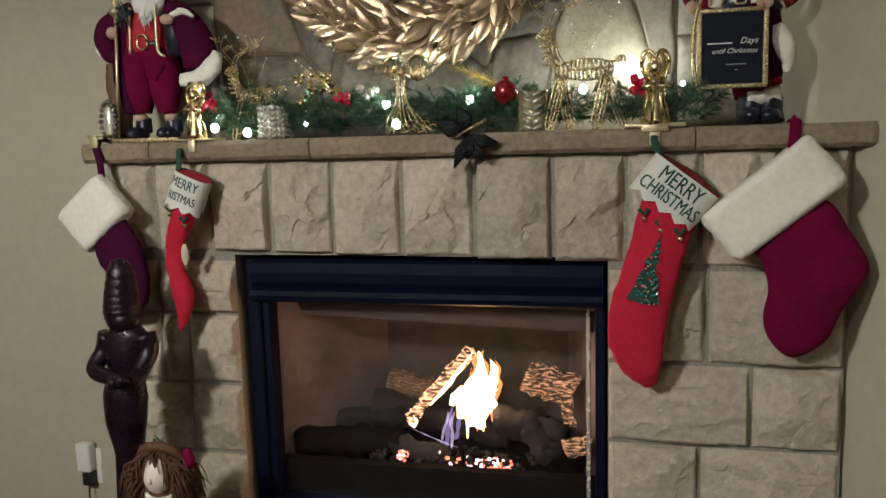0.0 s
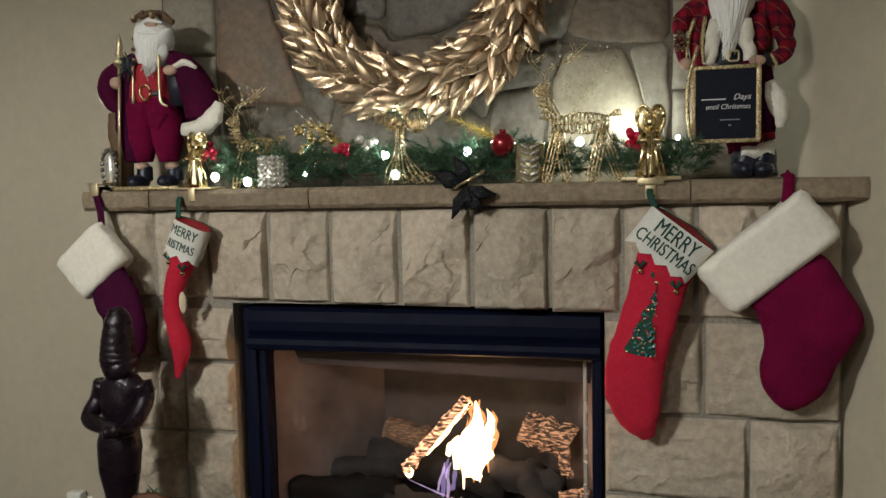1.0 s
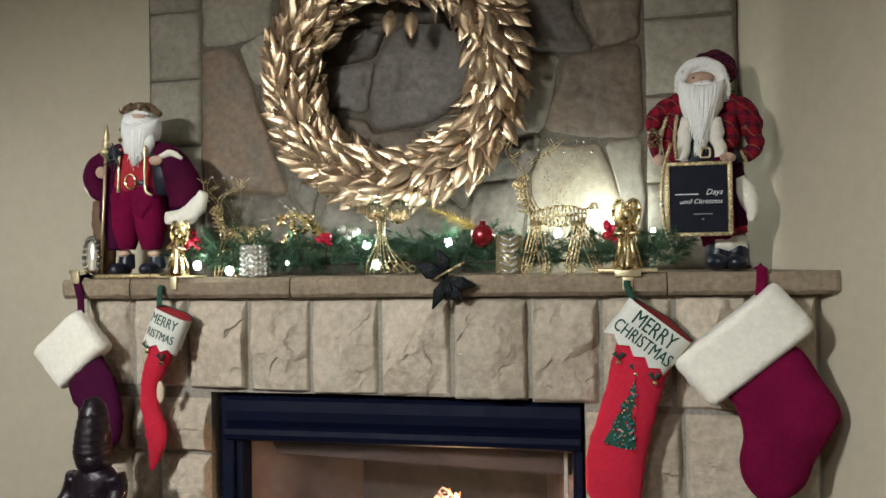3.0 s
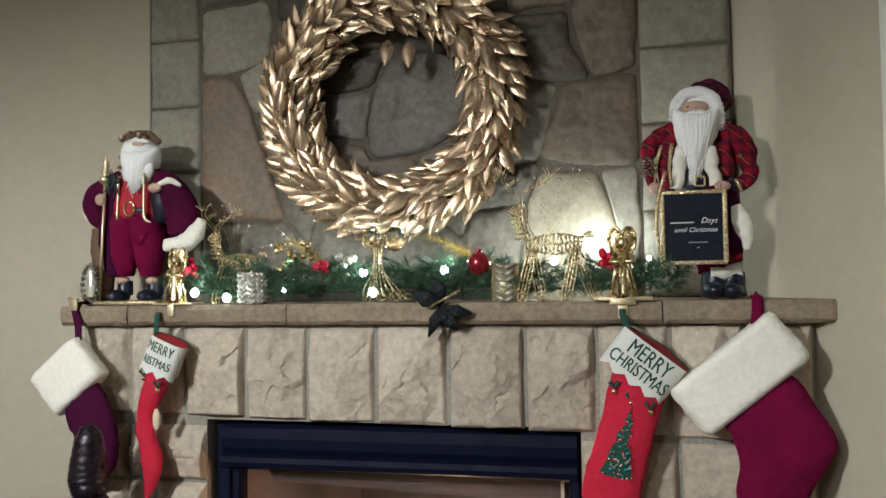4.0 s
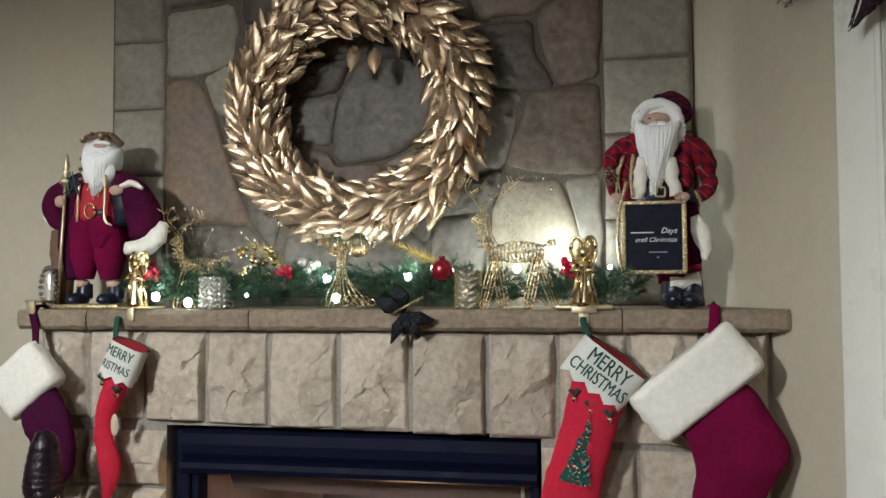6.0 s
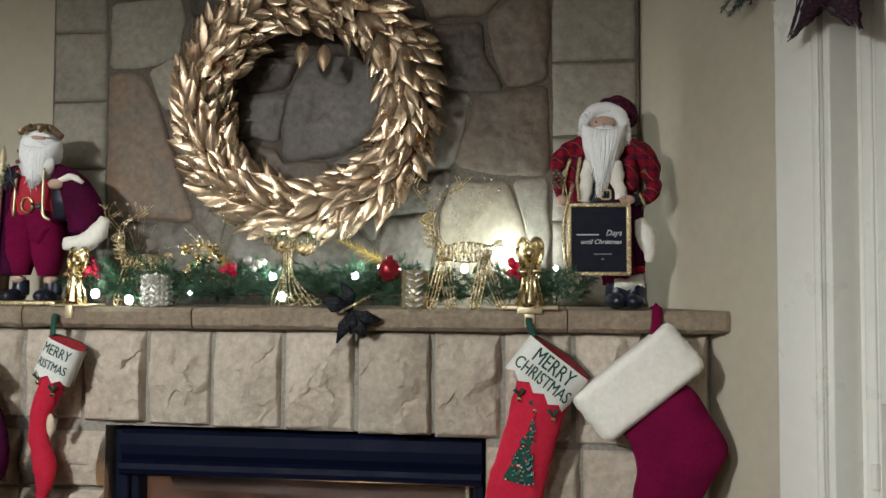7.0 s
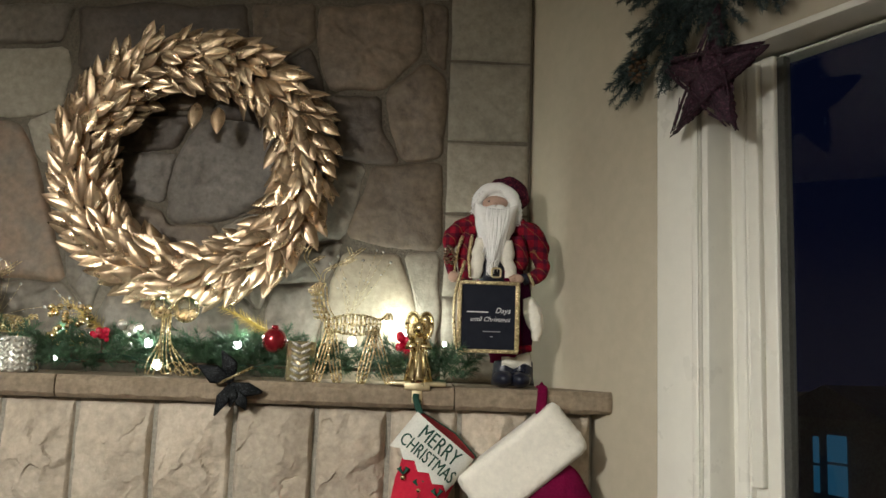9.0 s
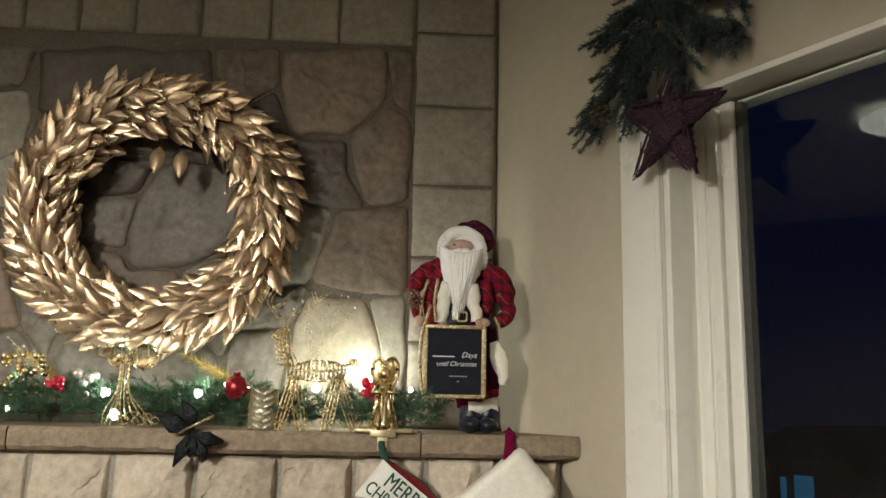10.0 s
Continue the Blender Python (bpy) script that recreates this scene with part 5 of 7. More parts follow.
            q = top.lerp(base, f) + (right - left) * 0.48 * f * rnd.uniform(-1, 1) + Vector((0, -0.003, 0))
            bm = bmesh.new()
            ball(bm, q, rnd.uniform(0.0018, 0.0032), 6, 4)
            part("bead", bm, rnd.choice((M["gold"], M["berry"], M["silver"], M["felt_green"], M["teal"])), tree_part)
    if patch:
        bm = bmesh.new()
        c = v(patch[0], y - thick * 0.72) - o
        ball(bm, c, patch[1], 12, 8)
        part("felt_patch", bm, M["patch"], t, "tan felt patch")
    bm = bmesh.new()
    tube(bm, smooth_line([Vector((hook[0], -0.055, hook[1] + 0.012)), Vector((hook[0], -0.065, hook[1])), a - ax * 0.0 - sd * cuff_w * 0.9], 5), 0.008, 7, 0.003)
    bm.transform(back)
    part("loop", bm, M["felt_green"], t, "dark green hanging loop")
    return t


M["pewter"] = material("dark_pewter", (0.30, 0.28, 0.25), 0.3, metal=0.9, vary=0.2)
M["lamp_cloth"] = material("lamp_cloth", (0.35, 0.33, 0.30), 0.9, vary=0.1)
M["teal"] = material("teal_bead", (0.03, 0.25, 0.28), 0.3, vary=0.1)
knit_stocking("red felt stocking lettered MERRY CHRISTMAS with a beaded tree",
              [(1.538, 1.142), (1.518, 1.082), (1.500, 1.018), (1.478, 0.941), (1.461, 0.869), (1.459, 0.809), (1.474, 0.757), (1.492, 0.715)],
              [0.066, 0.062, 0.060, 0.062, 0.066, 0.062, 0.046, 0.014],
              ((1.566, 1.194), (1.514, 1.127)), 0.083, (1.496, 1.269),
              (("MERRY", 0.30, 0.02), ("CHRISTMAS", 0.74, -0.02)), 0.037, tree=((1.511, 1.070), (1.434, 0.920), (1.508, 0.905)), zig=4,
              bells=((1.474, 1.101), (1.509, 1.075), (1.550, 1.056)), lining=0.17)
knit_stocking("narrow red felt stocking lettered MERRY CHRISTMAS, turned sideways",
              [(0.335, 1.139), (0.311, 1.084), (0.290, 1.025), (0.292, 0.966), (0.307, 0.906), (0.306, 0.861), (0.291, 0.809)],
              [0.036, 0.030, 0.022, 0.024, 0.029, 0.022, 0.006],
              ((0.361, 1.211), (0.328, 1.134)), 0.050, (0.306, 1.269),
              (("MERRY", 0.28, -0.05), ("RISTMAS", 0.72, 0.0)), 0.027, thick=0.024, zig=3, bells=((0.298, 1.116), (0.336, 1.087)), patch=((0.330, 1.012), (0.010, 0.006, 0.028)), lining=0.07)

# gold clip of the left stocking
clip = thing("mantel_clip", "brass stocking clip on the mantel edge", "clip", v((0.049, 1.290), -0.05))
part("bracket", boxed((-0.022, -0.004, 0.028), (0.026, 0.05, 0.034), 0.002), M["brass"], clip)
part("hook", boxed((-0.012, -0.008, -0.002), (0.012, -0.001, 0.034), 0.002), M["brass"], clip)


# ---- bearded figurines: one plain mesh each
FIG = ["skin", "beard", "velvet", "plum", "fur", "red_cloth", "leather", "gold", "plaid", "navy", "needles", "berry", "glitter", "brass", "cone", "cap", "coat"]
M["cap"] = material("dark_purple_cap", (0.045, 0.006, 0.022), 0.85, vary=0.3, scale=25, second=(0.02, 0.006, 0.014), mix_scale=40, bump=0.0015, bump_scale=250, speckle=(0.16, 0.03, 0.04), speckle_scale=500, spec=0.1)
M["coat"] = material("plum_velvet_coat", (0.085, 0.005, 0.032), 0.85, vary=0.2, scale=30, second=(0.05, 0.004, 0.024), mix_scale=16, sheen=0.35, bump=0.0015, bump_scale=200, spec=0.08)
IX = {n: i for i, n in enumerate(FIG)}


def figure(name, bm, label, cat):
    me = mesh_of(name, bm, [M[n] for n in FIG])
    return tagged(new(name, me), label, cat)


def limb(bm, pts, w, mat, y, flat=None, rough=0.004, sides=14):
    """A sweep through (x, z) or full points."""
    line = smooth_line([p if len(p) == 3 else v(p, y) for p in pts], 5)
    prof = lerp_list(w, len(line))
    tube(bm, line, list(prof), sides, None if flat is None else list(lerp_list(flat, len(line))), mi=IX[mat], rough=rough)


def beard(bm, top, bottom, w0, w1, y, depth, mat, seed, lean=0.0):
    """A full beard: one soft mass, combed into fine furrows, ending in loose wisps."""
    cols, rows = 64, 44
    long = top[1] - bottom[1]
    grid = []
    for i in range(cols + 1):
        u = -1 + 2 * i / cols
        ragged = 1 - 0.42 * abs(u) ** 1.6 + 0.10 * noise.noise(Vector((u * 7, seed, 0))) + 0.05 * noise.noise(Vector((u * 21, seed, 2)))
        line = []
        for j in range(rows + 1):
            t = j / rows
            w = w0 + (w1 - w0) * t ** 1.3 + 0.006 * math.sin(math.pi * t)
            x = top[0] + (bottom[0] - top[0]) * t + u * w + 0.004 * math.sin(5 * t + 4 * u) * t + lean * t * t
            z = top[1] - long * t * ragged + (0.016 * u * u - 0.004) * (1 - t)
            groove = noise.noise(Vector((u * 16 + 1.2 * math.sin(3 * t), seed, t * 3))) * 0.0030 + noise.noise(Vector((u * 44, seed, t * 5))) * 0.0013
            full = depth * (0.50 + 0.68 * math.sin(math.pi * min(1.0, t ** 0.7 * 0.9 + 0.04))) * (1 - 0.18 * t)
            line.append(bm.verts.new((x, y - full * math.sqrt(max(0.0, 1 - u * u)) - groove * (1 - abs(u)) * 1.4, z)))
        grid.append(line)
    for p, q in zip(grid, grid[1:]):
        for j in range(rows):
            bm.faces.new((p[j], q[j], q[j + 1], p[j + 1])).material_index = IX[mat]
    rnd = random.Random(seed)
    for k in range(46):
        g = grid[rnd.randrange(6, cols - 5)]
        a = g[rows - rnd.randint(0, 9)].co.copy()
        c = a + Vector((rnd.uniform(-0.006, 0.006), -rnd.uniform(0, 0.004), -rnd.uniform(0.006, 0.020)))
        tube(bm, [a + Vector((0, 0.001, 0.01)), a, c], [0.0022, 0.0022, 0.0005], 4, mi=IX[mat])


def fluff(bm, line, spread, n, mat, seed, hair=0.014):
    """Short soft hairs standing off a line of points."""
    rnd = random.Random(seed)
    line = smooth_line(line, 6)
    for k in range(3 * n):
        p = line[rnd.randrange(len(line))]
        d = Vector((rnd.uniform(-1, 1), rnd.uniform(-1, 0.2), rnd.uniform(-1, 1))).normalized()
        a = p + d * spread
        e = a + (d + Vector((rnd.uniform(-0.9, 0.9), rnd.uniform(-0.3, 0.3), rnd.uniform(-0.9, 0.6)))).normalized() * hair * rnd.uniform(0.5, 1.0)
        tube(bm, [a, e], [0.0022, 0.0009], 4, mi=IX[mat])


# left figurine
Y = 0.085
bm = bmesh.new()
limb(bm, [(0.116, 1.380), (0.117, 1.436), (0.121, 1.500), (0.133, 1.548)], [0.026, 0.042, 0.046, 0.05], "velvet", Y - 0.01)
limb(bm, [(0.198, 1.379), (0.196, 1.434), (0.191, 1.499), (0.176, 1.547)], [0.026, 0.042, 0.046, 0.05], "velvet", Y - 0.01)
for px in ((0.112, 1.369), (0.205, 1.367)):
    ball(bm, v(px, Y - 0.01), (0.019, 0.02, 0.012), 10, 6, IX["skin"])
    limb(bm, [(px[0], Y, px[1] - 0.002), (px[0], Y, TOP + 0.026)], [0.021, 0.024], "leather", Y)
    ball(bm, (px[0] - 0.006, Y - 0.022, TOP + 0.024), (0.026, 0.044, 0.020), 12, 8, IX["leather"])
limb(bm, [(0.158, 1.541), (0.158, 1.564), (0.158, 1.612), (0.165, 1.660), (0.165, 1.684)], [0.072, 0.074, 0.068, 0.066, 0.03], "red_cloth", Y - 0.005, [0.055, 0.06, 0.056, 0.045, 0.02])
limb(bm, [(0.129, 1.561), (0.162, 1.560), (0.205, 1.565)], [0.012, 0.014, 0.012], "navy", Y - 0.045)
# coat: back panel, two fronts
limb(bm, [(0.146, 1.485), (0.149, 1.550), (0.149, 1.631), (0.156, 1.693)], [0.115, 0.112, 0.10, 0.05], "plum", 0.125, [0.03, 0.035, 0.035, 0.02])
limb(bm, [(0.093, 1.380), (0.078, 1.468), (0.085, 1.548), (0.103, 1.636), (0.137, 1.671)], [0.026, 0.034, 0.030, 0.026, 0.012], "plum", 0.065)
limb(bm, [(0.231, 1.531), (0.245, 1.575), (0.241, 1.630), (0.220, 1.671)], [0.020, 0.036, 0.036, 0.015], "navy", 0.07)
limb(bm, [(0.074, 1.524), (0.038, 1.549), (0.030, 1.598), (0.065, 1.629), (0.119, 1.662)], [0.014, 0.026, 0.032, 0.030, 0.02], "coat", 0.06)
limb(bm, [(0.007, 1.538), (-0.006, 1.567), (0.001, 1.607), (0.028, 1.639)], [0.006, 0.010, 0.012, 0.008], "fur", 0.075)
limb(bm, [(0.308, 1.494), (0.308, 1.541), (0.287, 1.592), (0.261, 1.630), (0.220, 1.668)], [0.044, 0.050, 0.046, 0.038, 0.02], "coat", 0.065, [0.035, 0.045, 0.042, 0.035, 0.02])
limb(bm, [(0.261, 1.464), (0.313, 1.466), (0.352, 1.496), (0.373, 1.531)], [0.017, 0.026, 0.025, 0.014], "fur", 0.05, rough=0.005)
limb(bm, [(0.255, 1.630), (0.287, 1.640), (0.318, 1.626)], [0.007, 0.010, 0.006], "fur", 0.03, rough=0.006)
limb(bm, [(0.178, 1.498), (0.208, 1.481)], [0.03, 0.03], "velvet", 0.05)
for pts in (((0.136, 1.658), (0.132, 1.608), (0.129, 1.537)), ((0.213, 1.664), (0.212, 1.605), (0.213, 1.542), (0.233, 1.526))):
    limb(bm, list(pts), [0.0036] * len(pts), "brass", 0.022, rough=0.002, sides=8)
# buckle
c = v((0.168, 1.565), 0.02)
tube(bm, [c + Vector((0.016 * math.cos(a), 0, 0.020 * math.sin(a))) for a in np.linspace(0, 6.283, 15)], 0.0035, 6, mi=IX["gold"])
# fists, head, beard
ball(bm, v((0.079, 1.594), 0.02), (0.016, 0.014, 0.017), 10, 7, IX["skin"])
ball(bm, v((0.244, 1.621), 0.025), (0.021, 0.014, 0.014), 10, 7, IX["skin"])
ball(bm, v((0.171, 1.722), 0.075), (0.054, 0.052, 0.056), 16, 10, IX["beard"], rough=0.008, freq=40)
ball(bm, v((0.185, 1.748), 0.038), (0.020, 0.012, 0.010), 12, 8, IX["skin"])
limb(bm, [(0.158, 1.719), (0.191, 1.730), (0.225, 1.716)], [0.004, 0.009, 0.004], "beard", 0.026, rough=0.006)
limb(bm, [(0.162, 1.753), (0.191, 1.757), (0.224, 1.750)], [0.004, 0.005, 0.004], "beard", 0.028, rough=0.005)
ball(bm, v((0.184, 1.673), 0.04), (0.050, 0.026, 0.042), 16, 10, IX["beard"], rough=0.012, freq=45)
beard(bm, (0.187, 1.727), (0.180, 1.608), 0.056, 0.024, 0.048, 0.042, "beard", 3)
limb(bm, [(0.113, 1.769), (0.149, 1.780), (0.199, 1.777), (0.238, 1.753)], [0.008, 0.010, 0.010, 0.007], "cone", 0.06, rough=0.006)
rnd = random.Random(4)
for k in range(14):
    p = v((0.165, 1.768), 0.04)
    ball(bm, p + Vector((rnd.uniform(-0.035, 0.05), rnd.uniform(-0.02, 0.01), rnd.uniform(-0.01, 0.012))), 0.006, 7, 5, IX["brass" if k % 2 else "cone"])
# spray of greenery and berries held beside the staff
for k in range(16):
    b = v((0.120, 1.631), 0.03)
    limb(bm, [b, b + Vector((rnd.uniform(-0.02, 0.02), rnd.uniform(-0.02, 0.01), rnd.uniform(0.01, 0.03))), b + Vector((rnd.uniform(-0.028, 0.028), rnd.uniform(-0.03, 0.01), rnd.uniform(-0.035, 0.045)))], [0.003, 0.006, 0.001], "navy" if k % 3 else "needles", 0.03, rough=0, sides=5)
for k in range(7):
    ball(bm, v((0.137, 1.701), 0.03) + Vector((rnd.uniform(-0.012, 0.012), rnd.uniform(-0.01, 0.01), rnd.uniform(-0.03, 0.022))), 0.006, 7, 5, IX["cone"])
figure("bearded_figurine", bm, "bearded winter figurine in burgundy coat and short trousers", "figurine")

staff = thing("staff", "slim gold staff with a turned finial beside the figurine", "staff", v((0.074, 1.307), 0.02))
lo, hi = v((0.074, 1.307), 0.02), v((0.098, 1.726), 0.02)
d = hi - lo
bm = bmesh.new()
tube(bm, [(0, 0, 0), d * 0.83], 0.0042, 8)
part("rod", bm, M["brass"], staff)
bm = bmesh.new()
tube(bm, [d * f for f in (0.78, 0.80, 0.82, 0.835, 0.85, 0.865, 0.88, 0.895, 0.91, 0.95, 1.0)], [0.005, 0.014, 0.019, 0.012, 0.006, 0.012, 0.011, 0.006, 0.010, 0.007, 0.001], 14)
part("finial", bm, M["brass"], staff)

base = thing("figurine_base", "glittering gold figurine base board on the mantel", "base", v((0.175, 1.305), 0.07))
base.location.z = TOP
part("board", boxed((-0.10, -0.085, 0.0), (0.10, 0.06, 0.012), 0.004), M["glitter"], base)

bell = thing("oval_ornament", "small oval silver filigree ornament standing on the mantel", "ornament", v((0.060, 1.319), 0.0))
bell.location.z = TOP
bm = bmesh.new()
ball(bm, (0, 0.004, 0.058), (0.017, 0.012, 0.045), 16, 10)
part("mirror", bm, M["silver"], bell)
for k in range(20):
    a = k / 20 * 6.283
    bm = bmesh.new()
    ball(bm, (0.024 * math.cos(a), 0, 0.058 + 0.054 * math.sin(a)), 0.0065, 8, 6)
    part("bead", bm, M["pewter"], bell)
# brown sack behind the staff
bm = bmesh.new()
limb(bm, [(0.058, 1.312), (0.061, 1.389), (0.048, 1.469), (0.038, 1.517)], [0.022, 0.030, 0.026, 0.014], "cone", 0.06, rough=0.006)
me = mesh_of("toy_sack", bm, [M[n] for n in FIG])
tagged(new("toy_sack", me), "brown cloth sack standing beside the figurine", "sack")

# right figurine
bm = bmesh.new()
for px in ((1.711, 1.329), (1.752, 1.329)):
    limb(bm, [(px[0], 0.07, TOP + 0.062), (px[0], 0.066, TOP + 0.035), (px[0], 0.062, TOP + 0.006)], [0.029, 0.030, 0.033], "leather", 0.07, rough=0.003)
    ball(bm, (px[0] - 0.006, 0.040, TOP + 0.021), (0.028, 0.046, 0.020), 14, 9, IX["leather"], rough=0.003)
limb(bm, [(1.701, 1.363), (1.732, 1.364), (1.773, 1.369)], [0.018, 0.021, 0.016], "fur", 0.055, rough=0.008)
# robe, its red hem, coat
limb(bm, [(1.722, 1.356), (1.723, 1.390), (1.712, 1.471), (1.699, 1.567), (1.689, 1.649), (1.688, 1.707)], [0.046, 0.052, 0.056, 0.060, 0.056, 0.040], "velvet", 0.085, [0.045, 0.05, 0.052, 0.052, 0.048, 0.035])
limb(bm, [(1.705, 1.391), (1.740, 1.392), (1.772, 1.397)], [0.010, 0.011, 0.009], "plaid", 0.032, rough=0.003)
limb(bm, [(1.750, 1.564), (1.757, 1.496), (1.762, 1.442), (1.755, 1.392)], [0.016, 0.022, 0.024, 0.016], "plum", 0.06)
limb(bm, [(1.609, 1.560), (1.602, 1.622), (1.611, 1.669), (1.636, 1.699)], [0.016, 0.020, 0.020, 0.012], "plaid", 0.045)
# gold braid down the coat's edges
for pts in (((1.616, 1.566), (1.612, 1.620), (1.619, 1.671)), ((1.577, 1.573), (1.581, 1.620), (1.595, 1.667))):
    limb(bm, list(pts), [0.004, 0.004, 0.003], "glitter", 0.018, rough=0.003, sides=8)
limb(bm, [(1.760, 1.580), (1.768, 1.563), (1.775, 1.549)], [0.004, 0.004, 0.003], "glitter", 0.022, rough=0.003, sides=8)
# white facing and black vest
limb(bm, [(1.630, 1.564), (1.633, 1.614), (1.643, 1.661)], [0.015, 0.016, 0.016], "fur", 0.026, rough=0.007)
limb(bm, [(1.717, 1.570), (1.709, 1.610), (1.702, 1.658)], [0.014, 0.017, 0.018], "fur", 0.026, rough=0.007)
limb(bm, [(1.673, 1.559), (1.675, 1.618), (1.676, 1.659)], [0.034, 0.032, 0.03], "navy", 0.045, [0.02, 0.02, 0.02])
# sleeves with puckered elbows
limb(bm, [(1.580, 1.567), (1.565, 1.605), (1.566, 1.633)], [0.010, 0.014, 0.012], "plaid", 0.045, rough=0.006)
limb(bm, [(1.564, 1.640), (1.568, 1.670), (1.586, 1.691), (1.627, 1.713)], [0.012, 0.019, 0.021, 0.018], "plaid", 0.05, rough=0.008)
limb(bm, [(1.754, 1.566), (1.786, 1.576), (1.799, 1.599), (1.792, 1.613)], [0.014, 0.018, 0.018, 0.012], "plaid", 0.045, rough=0.006)
limb(bm, [(1.797, 1.605), (1.788, 1.643), (1.769, 1.682), (1.732, 1.705)], [0.015, 0.026, 0.029, 0.020], "plaid", 0.06, rough=0.008)
limb(bm, [(1.738, 1.591), (1.742, 1.632), (1.735, 1.675)], [0.018, 0.022, 0.02], "plaid", 0.055, rough=0.005)
limb(bm, [(1.748, 1.563), (1.759, 1.567)], [0.015, 0.014], "navy", 0.03)
# white fur trim hanging at the side
limb(bm, [(1.759, 1.520), (1.771, 1.489), (1.782, 1.449), (1.785, 1.415)], [0.010, 0.022, 0.017, 0.007], "fur", 0.035, rough=0.006)
ball(bm, v((1.575, 1.563), 0.0), (0.014, 0.014, 0.014), 10, 7, IX["skin"])
ball(bm, v((1.729, 1.563), 0.0), (0.018, 0.014, 0.012), 10, 7, IX["skin"])
for k in range(3):
    limb(bm, [v((1.722, 1.569), -0.012) + Vector((0, 0, -0.006 * k)), v((1.709, 1.563), -0.018) + Vector((0.003 * k, 0, -0.006 * k))], [0.0045, 0.003], "skin", 0, rough=0, sides=7)
for c, r in ((v((1.679, 1.577), 0.006), 0.011),):
    tube(bm, [c + Vector((r * math.copysign(abs(math.cos(a)) ** 0.4, math.cos(a)), 0, r * math.copysign(abs(math.sin(a)) ** 0.4, math.sin(a)))) for a in np.linspace(0, 6.283, 21)], 0.0024, 6, mi=IX["brass"])
# head, fur brim, cap falling to one side
ball(bm, v((1.686, 1.759), 0.085), (0.052, 0.050, 0.050), 16, 10, IX["beard"], rough=0.006, freq=40)
ball(bm, v((1.676, 1.757), 0.046), (0.034, 0.022, 0.019), 14, 10, IX["skin"])
ball(bm, v((1.674, 1.751), 0.026), (0.0055, 0.006, 0.005), 8, 6, IX["skin"])
for q in ((1.658, 1.758), (1.685, 1.758)):
    ball(bm, v(q, 0.0275), (0.0032, 0.002, 0.0022), 8, 6, IX["navy"])
limb(bm, [(1.629, 1.718), (1.630, 1.759), (1.649, 1.788), (1.681, 1.795), (1.714, 1.781), (1.729, 1.750), (1.730, 1.712)], [0.010, 0.013, 0.015, 0.016, 0.016, 0.014, 0.011], "beard", 0.048, rough=0.004)
fluff(bm, [v(p, 0.048) for p in ((1.629, 1.718), (1.630, 1.759), (1.649, 1.788), (1.681, 1.795), (1.714, 1.781), (1.729, 1.750), (1.730, 1.712))], 0.012, 420, "beard", 31, 0.005)
limb(bm, [(1.662, 1.802), (1.689, 1.811), (1.718, 1.813), (1.739, 1.800), (1.750, 1.774), (1.747, 1.755)], [0.012, 0.018, 0.022, 0.022, 0.014, 0.005], "cap", 0.088, rough=0.006)
# moustache and beard
for sg, q in ((-1, (1.649, 1.732)), (1, (1.703, 1.729))):
    limb(bm, [(1.675, 1.741), (q[0] - sg * 0.008, q[1] + 0.006), q], [0.006, 0.009, 0.003], "beard", 0.022, rough=0.006)
ball(bm, v((1.677, 1.697), 0.045), (0.050, 0.028, 0.046), 18, 12, IX["beard"], rough=0.012, freq=45)
beard(bm, (1.678, 1.742), (1.672, 1.572), 0.054, 0.022, 0.038, 0.044, "beard", 7, -0.004)
figure("bearded_figurine", bm, "white-bearded figurine in red plaid coat and pointed cap", "figurine")
cone = thing("pine_cone", "small dark pine cone tied at the figurine's arm", "pine cone", v((1.564, 1.618), 0.01))
for k in range(26):
    bm = bmesh.new()
    a, f = k * 2.4, k / 26
    r = 0.013 * math.sin(math.pi * (0.15 + 0.8 * f))
    ball(bm, (r * math.cos(a), r * math.sin(a), -0.022 + 0.045 * f), (0.005, 0.005, 0.003), 6, 4)
    part("scale", bm, M["cone"], cone)

# countdown sign held by the figurine
c4 = [(1.589, 1.556), (1.734, 1.550), (1.727, 1.378), (1.591, 1.386)]
cx, cz = sum(p[0] for p in c4) / 4, sum(p[1] for p in c4) / 4
sign = thing("countdown_sign", "dark chalkboard sign with gold glitter frame held by figurine", "sign", (cx, -0.018, cz))
hw, hh = 0.069, 0.082
board = part("board", boxed((-hw, -0.003, -hh), (hw, 0.003, hh), 0.001), M["slate"], sign, smooth=False)
for name, lo, hi in (("frame_bar", (-hw - 0.004, -0.008, hh - 0.005), (hw + 0.004, 0.005, hh + 0.004)), ("frame_bar", (-hw - 0.004, -0.008, -hh - 0.004), (hw + 0.004, 0.005, -hh + 0.005)),
                     ("frame_bar", (-hw - 0.006, -0.0075, -hh), (-hw + 0.005, 0.005, hh)), ("frame_bar", (hw - 0.005, -0.0075, -hh), (hw + 0.006, 0.005, hh))):
    part(name, boxed(lo, hi, 0.002), M["glitter"], sign, "gold glitter frame")
for text, x, z, size in (("Days", 0.034, 0.015, 0.0185), ("until Christmas", 0.004, -0.006, 0.0155)):
    ob = new("lettering", text_mesh(text, size, 0.35, M["chalk"]))
    ob.parent = board
    ob.matrix_basis = pose(x, -0.0045, z, 90, 0, 0)
    ob["label"] = "white words " + text
part("blank_line", boxed((-0.052, -0.0045, 0.010), (0.000, -0.0035, 0.0125)), M["chalk"], board, "white blank line", smooth=False)
part("print_bar", boxed((-0.012, -0.0045, -0.036), (0.030, -0.0035, -0.0335)), M["chalk_grey"], board, "small grey print", smooth=False)
